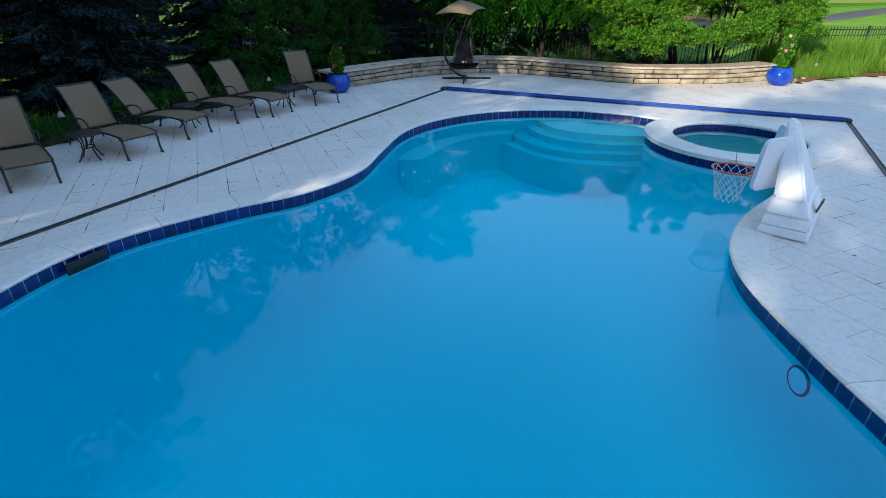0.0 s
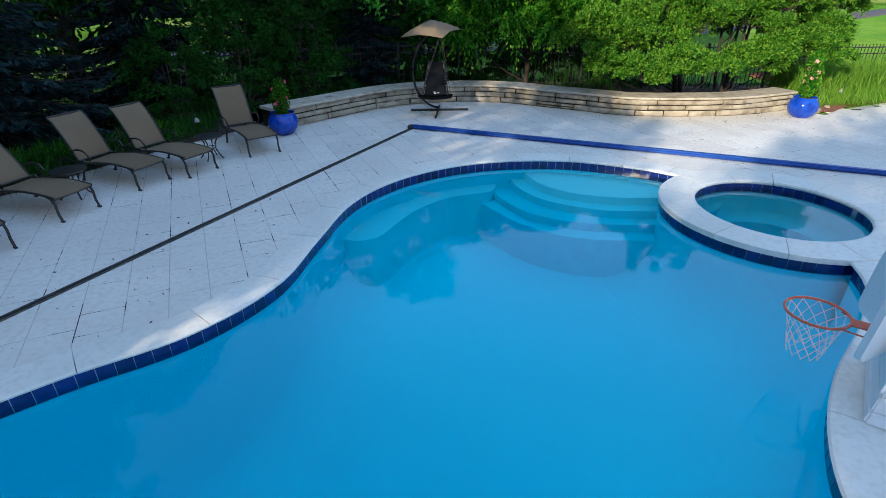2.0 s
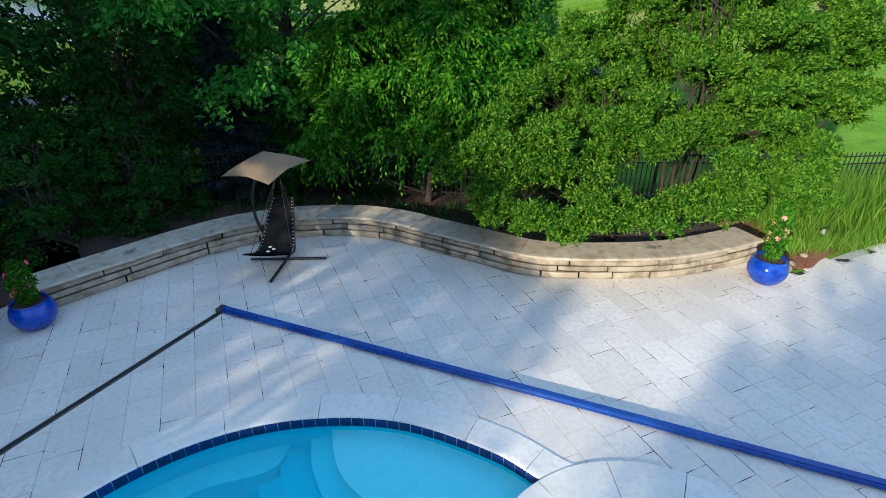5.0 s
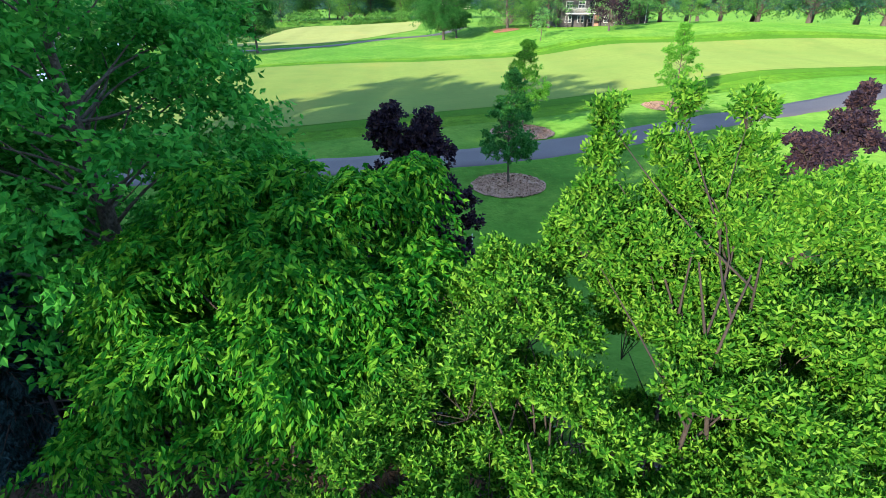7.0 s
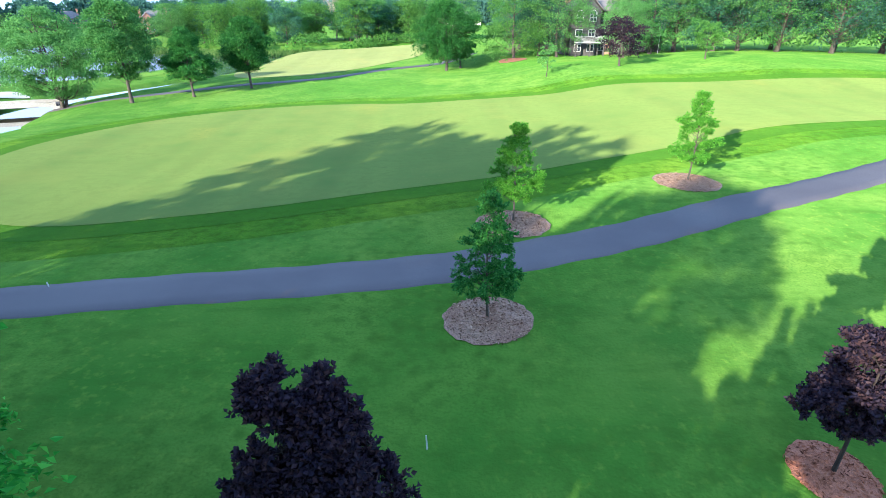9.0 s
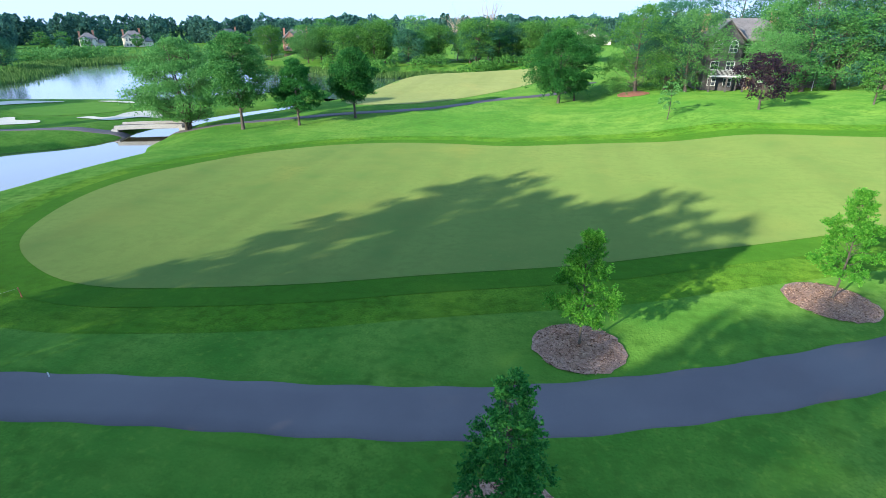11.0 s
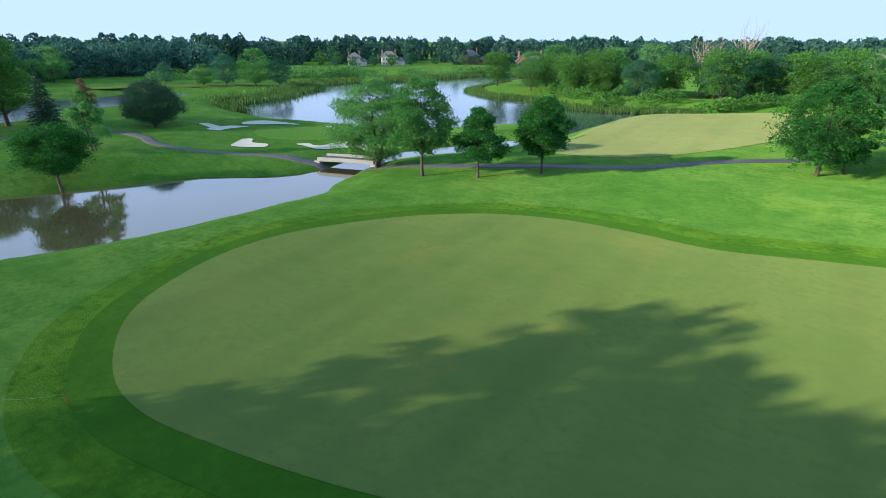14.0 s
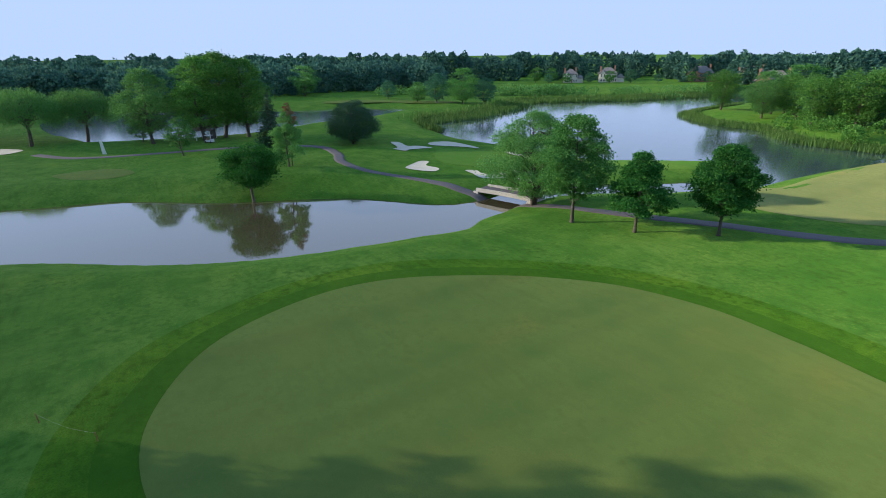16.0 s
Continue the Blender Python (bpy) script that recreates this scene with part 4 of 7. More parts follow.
# young trees and purple maples on the course
YOUNG = [broadleaf_meshes(5.4, r, 1.6, "cone", 0.098, m, s, n, clumps=64, droop=0.05, trunk_r=0.05, ratio=0.6, loose=0.9, twigs=8) for m, s, n, r in ((L_DEEP, 11, 16500, 1.22), (L_YOUNG, 12, 14000, 1.32), (L_YOUNG, 13, 12500, 1.35))]
plant_tree("young_tree", 10.2, 45.1, YOUNG[0], "young dark green tree with a pyramid crown in mulch", turn=40, group="young trees by the cart path")
plant_tree("young_tree", 12.6, 54.3, YOUNG[1], "young green tree with an airy crown in mulch", turn=10, scale=1.03, group="young trees by the cart path")
plant_tree("young_tree", 25.1, 60.4, YOUNG[2], "young bright yellow-green tree lit by the sun", turn=80, scale=1.06, group="young trees by the cart path")
PURPLE2 = bough_meshes([(-0.4, 0, 2.6, 0.95, 0.9, 0.42), (-1.2, 0.1, 2.4, 0.6, 0.6, 0.34), (0.5, 0, 2.7, 0.8, 0.75, 0.42), (-0.2, -0.2, 1.9, 0.7, 0.6, 0.30), (-0.2, 0, 4.0, 0.62, 0.62, 0.40), (0.8, 0.1, 3.8, 0.65, 0.65, 0.42), (1.4, 0.2, 4.7, 0.55, 0.55, 0.50),
                        (1.3, 0, 5.5, 0.32, 0.32, 0.42), (1.9, 0.2, 4.1, 0.5, 0.5, 0.40), (0.2, 0.5, 3.3, 0.6, 0.6, 0.40)], (0, 0), 0.15, L_MAPLE, 22, 19000, 0.8, 0.0, 9, 0.22, M_DARKBARK, 0.07, gap=0.4)
PURPLE = bough_meshes([(-0.65, 0.1, 5.5, 0.45, 0.45, 0.75), (0.40, 0.25, 5.1, 0.5, 0.5, 0.75), (-0.5, 0.0, 4.5, 0.85, 0.85, 0.8), (0.5, 0.1, 4.3, 0.8, 0.8, 0.8), (-0.6, -0.2, 3.5, 1.0, 1.0, 0.8), (0.65, 0.0, 3.4, 1.0, 1.0, 0.8),
                       (-0.8, -0.3, 2.5, 1.15, 1.1, 0.75), (0.8, -0.2, 2.4, 1.15, 1.1, 0.75), (0.0, 0.6, 2.8, 1.2, 1.0, 1.0), (-1.0, -0.4, 1.6, 1.1, 1.0, 0.6), (1.1, -0.2, 1.6, 1.1, 1.0, 0.6), (0.1, -0.7, 1.7, 1.0, 0.8, 0.6), (0.2, 0.7, 1.6, 1.2, 0.9, 0.6)], (0, 0), 0.15, L_MAPLE, 21, 34000, 0.8, 0.0, 9, 0.22, M_DARKBARK, 0.09, gap=0.4)
plant_tree("purple_maple", 5.62, 34.6, PURPLE, "dense dark purple maple standing in shade", turn=0, scale=0.97, group="purple maples")
plant_tree("purple_maple", 18.7, 37.4, PURPLE2, "open purple-red maple with a leaning trunk", turn=0, group="purple maples")
plant_tree("purple_maple", 37.9, 112.3, broadleaf_meshes(7.0, 3.3, 1.5, "round", 0.3, L_MAPLE, 23, 3200, clumps=36, trunk_r=0.13, ratio=0.7), "round purple maple on the slope before the house", group="purple maples")

# loose chips on the mulch beds
_rc = np.random.default_rng(77)
for _x, _y, _r, _m, _lab in ((10.2, 45.1, 1.75, L_CHIP, "loose grey-brown bark chips on a mulch bed"), (12.6, 54.3, 1.95, L_CHIP, "loose grey-brown bark chips in the grass"), (25.1, 60.4, 2.05, L_CHIP, "loose pinkish bark chips in sunlit grass"), (5.7, 34.6, 1.2, L_REDCHIP, "loose red-brown chips in deep shade"), (18.7, 37.4, 1.15, L_REDCHIP, "loose red-brown chips under a maple")):
    _n = int(520 * _r**2)
    _q, _a = _r * np.sqrt(_rc.uniform(0, 1, _n)) * 0.99, _rc.uniform(0, math.tau, _n)
    _p = np.c_[_x + _q * np.cos(_a), _y + _q * np.sin(_a), np.zeros(_n)]
    _p[:, 2] = ground_z(_p) + 0.055 + 0.16 * (1 - (_q / _r) ** 2) + _rc.uniform(0, 0.025, _n)
    tagged(new("bark_chips", leaf_mesh("bark_chips", _p, np.c_[_rc.normal(size=(_n, 2)), _rc.normal(size=_n) * 0.25], _rc.uniform(0.06, 0.15, _n), 0.42, _m, _rc, 0.2)), _lab, "mulch", "chips on the mulch beds", "stuff")

# trees by the bridge and on the far bank
plant_tree("willow", -47.2, 111.4, broadleaf_meshes(14.2, 6.8, 1.6, "oval", 0.32, L_WILLOW, 31, 36000, clumps=84, droop=0.35, stems=3, trunk_r=0.34, ratio=0.45, loose=0.85), "feathery pale green willow leaning by the bridge", "tree")
plant_tree("tree", -34.4, 106.8, broadleaf_meshes(13.6, 4.7, 3.0, "oval", 0.29, L_MID, 32, 25000, clumps=60, trunk_r=0.2), "tall green shade tree near the bridge", turn=50, group="trees by the bridge")
plant_tree("tree", -26.4, 109.2, broadleaf_meshes(9.6, 3.8, 2.4, "cone", 0.30, L_DEEP, 33, 16000, clumps=60, trunk_r=0.16), "broad dark green tree with low boughs", turn=10, group="trees by the bridge")
plant_tree("tree", -19.7, 115.4, broadleaf_meshes(10.4, 3.4, 2.7, "oval", 0.30, L_DEEP, 34, 20000, clumps=80, trunk_r=0.17, loose=1.1), "dense egg-shaped dark green maple", turn=90, group="trees by the bridge")
plant_tree("tree", 12.1, 134.1, broadleaf_meshes(11.8, 5.0, 2.3, "oval", 0.28, L_DEEP, 35, 27000, clumps=95, trunk_r=0.2, loose=1.1, twigs=8), "round green tree on the far side of the fairway", turn=30)
plant_tree("tree", 15.0, 137.0, broadleaf_meshes(7.2, 2.8, 2.0, "oval", 0.28, L_DEEP, 36, 8000, clumps=46, trunk_r=0.16, loose=0.85, twigs=8), "smaller green tree close behind a larger one", turn=30)
plant_tree("tree", -76.1, 75.8, broadleaf_meshes(9.1, 4.4, 2.7, "round", 0.28, L_BANK, 37, 22000, clumps=80, trunk_r=0.20, loose=1.1), "dense round dark green tree on the pond bank", turn=15)
plant_tree("tree", -87.8, 85.5, broadleaf_meshes(10.4, 3.4, 1.6, "cone", 0.28, L_WILLOW, 38, 11000, clumps=40, trunk_r=0.16), "slender olive green tree beside the pond", turn=15)
plant_tree("tree", -88.3, 86.2, broadleaf_meshes(11.8, 1.7, 7.6, "cone", 0.30, L_RUST, 39, 1500, clumps=22, trunk_r=0.10), "slim tree with a rusty brown dying top", turn=15)
plant_tree("pine", -110.3, 107.7, broadleaf_meshes(9.8, 6.0, 0.8, "round", 0.55, L_PINE, 40, 26000, clumps=80, trunk_r=0.22, ratio=0.19, droop=-0.1), "wide dark pine with stiff upturned boughs", "tree")
plant_tree("spruce", -118, 90, spruce_meshes(13.5, 4.4, L_PINE, 41, 6500, 0.55), "dark spruce beside the small pavilion", "tree")
for k, (x, y, s, tn) in enumerate(((-152, 40, 1.0, 0), (-159, 51.5, 1.0, 70), (-163, 30, 1.05, 140))):
    if k == 0:
        WILLOW = willow_meshes(13.8, 7.5, L_WILLOW, 45, 21000, 0.42)
    plant_tree("weeping_willow", x, y, WILLOW, "weeping willow with hanging strands on the lake shore", "tree", tn, s, "willows on the lake shore")
POPLAR = [broadleaf_meshes(20.5, 7.4, 3.2, "oval", 0.46, L_BRIGHT if k else L_WILLOW, 50 + k, 15000, clumps=70, trunk_r=0.38, loose=1.05) for k in range(2)]
plant_tree("tall_tree", -140, 66, POPLAR[0], "tall green lakeside tree with an uneven crown", turn=20, scale=0.88, group="tall lakeside trees")
plant_tree("tall_tree", -137, 78, POPLAR[1], "tall sunlit tree behind the pavilion", turn=90, scale=1.0, group="tall lakeside trees")
plant_tree("tall_tree", -140.5, 83.5, POPLAR[1], "tall bright green tree close beside its neighbour", turn=200, scale=1.04, group="tall lakeside trees")
plant_tree("tall_tree", -138, 89, POPLAR[1], "tall green tree behind the pavilion", turn=150, scale=0.97, group="tall lakeside trees")
plant_tree("tree", -117.5, 70.4, broadleaf_meshes(8.4, 3.0, 2.0, "oval", 0.36, L_MID, 55, 3000, clumps=34, trunk_r=0.13), "slim green tree on the far lawn", turn=15)
plant_tree("tree", -145, 64, broadleaf_meshes(8.0, 3.0, 1.0, "round", 0.36, L_WILLOW, 56, 2600, clumps=30, trunk_r=0.13), "grey-green shrubby tree at the water", turn=15)
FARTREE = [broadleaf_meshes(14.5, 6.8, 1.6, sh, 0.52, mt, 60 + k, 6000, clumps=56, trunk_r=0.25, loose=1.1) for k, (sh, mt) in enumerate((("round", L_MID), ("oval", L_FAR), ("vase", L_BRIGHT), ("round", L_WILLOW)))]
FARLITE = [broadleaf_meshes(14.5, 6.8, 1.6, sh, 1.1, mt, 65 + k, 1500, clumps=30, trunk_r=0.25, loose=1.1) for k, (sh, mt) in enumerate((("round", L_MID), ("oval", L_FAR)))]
for x, y, k, s in ((-186, 190, 0, 1.0), (-196, 183, 1, 0.85), (-178, 196, 1, 0.75), (-205, 178, 0, 0.6), (-274, 148, 3, 1.05), (-231, 176, 1, 0.6), (-107, 254, 2, 0.95)):
    plant_tree("tree", x, y, FARTREE[k], "full green tree standing among reeds by the lake", turn=k * 50, scale=s, group="trees along the lake")
rng_w = np.random.default_rng(5)
for k in range(34):
    f = k / 33
    x, y = np.interp(f, (0, 0.35, 0.7, 1), (-92, -52, -14, 26)), np.interp(f, (0, 0.35, 0.7, 1), (247, 226, 236, 256))
    x, y = x + rng_w.normal() * 5, y + abs(rng_w.normal()) * 12
    plant_tree("tree", x, y, FARTREE[(k * 7) % 4], "green tree in the wood behind the reeds", turn=k * 67, scale=rng_w.uniform(0.72, 1.15), group="wood behind the lake")
for x, y, h, r, s in ((-27.5, 258, 18.5, 8, 3), (-15.8, 266, 23, 7, 4)):
    ob = thing("dead_tree", pose(x, y, z_at(x, y)), "bare pale dead tree at the edge of the wood", "tree", "dead trees")
    child("trunk", bare_meshes(h, r, s), ob)
for k, (x, y) in enumerate(((-278, 340), (-268, 352), (-262, 366), (-252, 376), (-292, 338), (-246, 398), (-230, 414), (-222, 420), (-214, 426), (-196, 424), (-188, 430), (-150, 338), (-136, 340), (-128, 330), (-300, 330), (-284, 328), (18, 440), (30, 446), (44, 440))):
    plant_tree("tree", x, y, FARLITE[k % 2], "green garden tree before a lakeside house", turn=k * 71, scale=0.45 + 0.06 * (k % 5), group="garden trees by the far houses")
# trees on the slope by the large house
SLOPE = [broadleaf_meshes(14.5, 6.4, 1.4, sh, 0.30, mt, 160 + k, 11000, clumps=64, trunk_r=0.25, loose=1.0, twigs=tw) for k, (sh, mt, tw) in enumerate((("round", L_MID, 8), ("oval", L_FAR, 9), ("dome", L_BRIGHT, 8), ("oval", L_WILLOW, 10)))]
for x, y, k, s in ((25.8, 139, 2, 0.97), (31.5, 143, 1, 0.86), (33, 150, 1, 1.05), (44, 128, 3, 0.66), (52, 136, 0, 1.1), (58, 139, 1, 1.3), (65, 137, 3, 1.25), (71, 139, 1, 1.3), (76, 134, 0, 1.35), (84, 130, 1, 1.35),
                   (90, 138, 0, 1.55), (48, 162, 1, 1.45), (51, 141, 3, 1.05), (34.5, 139.5, 3, 0.95), (60, 158, 0, 1.35), (72, 156, 1, 1.4), (98, 128, 1, 1.4), (108, 122, 0, 1.5), (39, 170, 1, 1.35), (33, 176, 0, 1.1), (86, 152, 1, 1.6), (102, 140, 0, 1.6)):
    plant_tree("tree", x, y, SLOPE[k], "leafy green tree on the slope by the houses", turn=x * 31, scale=s, group="trees by the large house")
plant_tree("sapling", 25.9, 108.8, broadleaf_meshes(5.0, 1.5, 1.2, "oval", 0.25, L_WILLOW, 71, 700, clumps=18, trunk_r=0.06), "thin leaning yellow-green sapling on the lawn")
plant_tree("sapling", 51.9, 113.7, broadleaf_meshes(5.4, 2.3, 1.4, "round", 0.26, L_BRIGHT, 72, 2200, clumps=28, trunk_r=0.09), "small round bright green tree on the hilltop")


# ---- far woods: one mass of foliage round the horizon ----
def far_woods(name, spots, mat, label, seed, per=500, card=2.0):
    rng = np.random.default_rng(seed)
    at, al, sz = [], [], []
    for x, y, h, r in spots:
        n = per
        d = rng.normal(size=(n, 3))
        d /= np.linalg.norm(d, axis=1, keepdims=True)
        d[:, 2] = np.abs(d[:, 2]) * np.where(rng.uniform(size=n) < 0.6, 1, -1)
        lump = 1 + 0.22 * np.sin(d[:, 0] * 5 + x) * np.sin(d[:, 1] * 4 + y) + 0.04 * rng.normal(size=n)
        p = d * lump[:, None] * (r, r, h * 0.52) + (x, y, h * 0.5)
        p[:, 2] = np.maximum(p[:, 2], 0.2) + z_at(x, y)
        at.append(p)
        al.append(d + rng.normal(size=(n, 3)) * 0.8)
        sz.append(card * rng.uniform(0.7, 1.4, n) * (h / 17))
    ob = new(name, leaf_mesh(name, np.concatenate(at), np.concatenate(al), np.concatenate(sz), 0.8, mat, rng))
    return tagged(ob, label, "woods", "", "stuff")


_r = np.random.default_rng(9)
_spots = []
for k in range(330):
    a = radians(_r.uniform(-38, 118))
    d = _r.uniform(400, 560)
    x, y = 10 - d * math.sin(a), 55 + d * math.cos(a)
    if not (-300 < x < -180 and 330 < y < 420):
        _spots.append((x, y, _r.uniform(14, 20), _r.uniform(6, 9)))
for a in np.linspace(-45, 30, 110):
    d = _r.uniform(570, 610)
    a = radians(a)
    _spots.append((10 - d * math.sin(a), 55 + d * math.cos(a), _r.uniform(14, 18), _r.uniform(12, 16)))
far_woods("far_woods", _spots, L_HAZE, "dense woods along the horizon with haze blue in their leaves", 3)
_spots = [(-300 + _r.normal() * 10 - 0.12 * abs(y - 120), y, _r.uniform(12, 17), _r.uniform(6, 9)) for y in np.linspace(-40, 250, 90)]
far_woods("lake_woods", _spots, L_HAZE, "woods behind the western lake with haze blue in their leaves", 4, per=560, card=1.7)
_spots = [(x + _r.normal() * 5, y + _r.normal() * 6, _r.uniform(2.5, 5.5), _r.uniform(4, 7)) for x, y in zip(np.linspace(-262, -196, 40), np.linspace(188, 262, 40))]
_spots += [(x + _r.normal() * 6, y + _r.normal() * 5, _r.uniform(2.5, 5), _r.uniform(4, 7)) for x, y in zip(np.linspace(-210, -150, 30), np.linspace(258, 362, 30))]
far_woods("shore_bushes", _spots, L_WILLOW, "low green bushes along the far shore", 6, per=200, card=3.0)
_spots = [(x + _r.normal() * 3, y + _r.normal() * 3, _r.uniform(2.2, 4.2), _r.uniform(2, 4)) for x, y in zip(np.linspace(-70, 20, 34), np.interp(np.linspace(-70, 20, 34), (-70, -50, 0, 20), (228, 218, 234, 246)))]
far_woods("wood_edge_bushes", _spots, L_BRIGHT, "leafy bushes at the edge of the wood", 7, per=220, card=2.6)


def reeds(name, line, width, h, n, mat, label, seed, shore_z=True):
    rng = np.random.default_rng(seed)
    i = rng.integers(0, len(line), n)
    at = np.c_[line[i] + rng.normal(size=(n, 2)) * width, np.zeros(n)]
    at[:, 2] = np.maximum(ground_z(at), WATER_Z) if shore_z else 0.0
    ln = h * rng.uniform(0.6, 1.15, n)
    at[:, 2] += ln * 0.42
    along = rng.normal(size=(n, 3)) * 0.16 + (0, 0, 1.0)
    ob = new(name, leaf_mesh(name, at, along, ln, 0.05 + 0.09 * (h > 1), mat, rng, 0.1))
    return tagged(ob, label, "reeds", "", "stuff")


_l = LAKE
_m = ((_l[:, 1] > 200) & (_l[:, 0] > -125) & (_l[:, 0] < 10)) & (signed(smooth_line([(-37, 150), (-30, 205), (5, 240), (40, 200)], step=3), _l) > 0)
reeds("reeds_wood", _l[_m], 1.3, 1.5, 16000, L_REED, "tall green reeds along the wooded shore", 11)
_m = ((_l[:, 0] < -150) & (_l[:, 1] > 150) & (_l[:, 1] < 345))
reeds("reeds_far", _l[_m], 3.0, 2.2, 14000, L_REED, "green reeds along the far shore of the lake", 12)
_m = ((_l[:, 0] < -128) & (_l[:, 1] < 160))
reeds("reeds_near", _l[_m], 1.2, 1.9, 2500, L_REED, "dark green reeds at the lake corner", 13)


# ---- pool, spa and patio ----
WATER_POOL = -0.122
patio = thing("patio", Matrix(), "pale travertine patio round the pool", "patio", kind="structure")


def flat(name, v, f, z, mat, parent, label=""):
    a, b, c = (v[f[:, k]] for k in range(3))
    turn = (b - a)[:, 0] * (c - a)[:, 1] - (b - a)[:, 1] * (c - a)[:, 0]
    f = f.copy()
    f[turn < 0] = f[turn < 0][:, ::-1]
    return child(name, raw_mesh(name, np.c_[v, np.full(len(v), z)], f, mat), parent, label)


_v, _f = fill(PATIO, (offset_loop(POOL, 0.12), SPA_C + (SPA_OUTER - SPA_C) * 0.9), None)
flat("joint_bed", _v, _f, -0.0016, M_JOINT, patio, "sandy bed between the pavers")

pool = thing("pool", Matrix(), "free-form swimming pool with blue tile line and curved steps", "swimming pool", kind="structure")


def strip(name, rings, mat, parent, closed=True, label="", smooth=True):
    """Faces between rings of equally many places."""
    n = len(rings[0])
    v = np.concatenate(rings)
    fs = []
    for k in range(len(rings) - 1):
        i = np.arange(n if closed else n - 1)
        j = (i + 1) % n
        fs.append(np.stack([i, j, j + n, i + n], 1) + k * n)
    return child(name, raw_mesh(name, v, np.concatenate(fs), mat, smooth), parent, label)


def at_z(loop, z):
    return np.c_[loop, np.full(len(loop), z)]


_far = np.hypot(*(POOL - SPA_C).T) > SPA_OUT - 0.02
_start = int(np.argmax(_far & ~np.roll(_far, 1)))
_order = np.roll(np.arange(len(POOL)), -_start)
_order = _order[_far[_order]]
def deep_end(xy):
    """How far the floor drops below the shallow end."""
    f, g = (np.clip(q, 0, 1) for q in ((17.5 - xy[:, 1]) / 4.5, (2.2 - xy[:, 0]) / 4.0))
    return 2.0 * (f * f * (3 - 2 * f)) * (g * g * (3 - 2 * g))


_cove = [(0.0, -0.02), (0.0, -0.5), (0.01, -0.65)] + [(0.6 * (1 - math.cos(a)), -0.72 - 0.6 * math.sin(a)) for a in np.linspace(0, math.pi / 2, 8)]
strip("pool_wall", [np.c_[offset_loop(POOL, -o)[_order], z - (z < -0.6) * deep_end(offset_loop(POOL, -o)[_order])] for o, z in _cove], M_PLASTER, pool, False, "smooth plaster wall tinted with the water's blue")
_v, _f = fill(offset_loop(POOL, -0.5), (), 0.6)
child("pool_floor", raw_mesh("pool_floor", np.c_[_v, -1.322 - deep_end(_v)], _f, M_PLASTER, True), pool, "smooth plaster floor tinted with the water's blue")


def slab(name, pts, z, depth, mat, parent, label="", step=0.12):
    line = smooth_line(pts, step=step)
    v, f = fill(line, (), None)
    n, m = len(v), len(line)
    a, b, c = (v[f[:, k]] for k in range(3))
    turn = (b - a)[:, 0] * (c - a)[:, 1] - (b - a)[:, 1] * (c - a)[:, 0]
    f[turn < 0] = f[turn < 0][:, ::-1]
    q = np.arange(m)
    low = n + q
    walls = np.concatenate([np.stack([q, (q + 1) % m, low], 1), np.stack([(q + 1) % m, n + (q + 1) % m, low], 1)])
    return child(name, raw_mesh(name, np.concatenate([at_z(v, z), at_z(line, z - depth)]), np.concatenate([f, walls]), mat), parent, label)


# lower steps and bench: bluer plaster stands for light lost in deeper water
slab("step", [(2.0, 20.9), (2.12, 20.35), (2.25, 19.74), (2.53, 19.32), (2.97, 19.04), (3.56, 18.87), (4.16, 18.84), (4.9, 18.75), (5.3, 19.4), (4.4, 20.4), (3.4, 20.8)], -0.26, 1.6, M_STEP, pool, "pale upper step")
slab("step", [(1.7, 21.0), (1.83, 20.4), (1.94, 19.81), (2.22, 19.26), (2.68, 18.89), (3.24, 18.66), (4.06, 18.57), (4.9, 18.5), (5.4, 19.3), (4.6, 20.4), (3.3, 21.0)], -0.39, 1.4, M_MIDSTEP_TINT, pool)
slab("step", [(1.4, 20.8), (1.5, 20.0), (1.67, 19.45), (1.98, 18.94), (2.45, 18.6), (3.01, 18.42), (3.69, 18.34), (4.7, 18.28), (5.4, 19.2), (4.7, 20.4), (3.2, 21.0)], -0.52, 1.2, M_LOWSTEP_TINT, pool)
slab("step", [(1.05, 20.6), (1.15, 20.0), (1.43, 19.41), (1.76, 18.85), (2.24, 18.38), (2.78, 18.14), (3.35, 18.06), (4.6, 18.0), (5.4, 19.2), (4.8, 20.4), (3.1, 21.0)], -0.65, 1.0, M_LOWSTEP_TINT, pool)
slab("bench", [(-1.3, 18.25), (-0.95, 17.98), (-0.6, 18.05), (-0.41, 18.34), (-0.2, 18.73), (0.11, 19.16), (0.65, 19.62), (1.5, 19.95), (1.4, 20.9), (-0.2, 20.4), (-1.5, 19.0)], -0.46, 1.3, M_MIDSTEP_TINT, pool, "underwater bench with the water's depth tint in its plaster")

_v, _f = fill(POOL, (SPA_C + (SPA_OUTER - SPA_C) * 0.975,), None)
flat("pool_water", _v, _f, WATER_POOL, M_POOLWATER, pool, "clear blue water with soft ripples")

spa = thing("spa", pose(*SPA_C, 0), "round hot tub with a wide stone rim beside the pool", "hot tub", kind="structure")


def ring(r, z):
    return np.stack([r * np.cos(_w), r * np.sin(_w), np.full(len(_w), z)], 1)


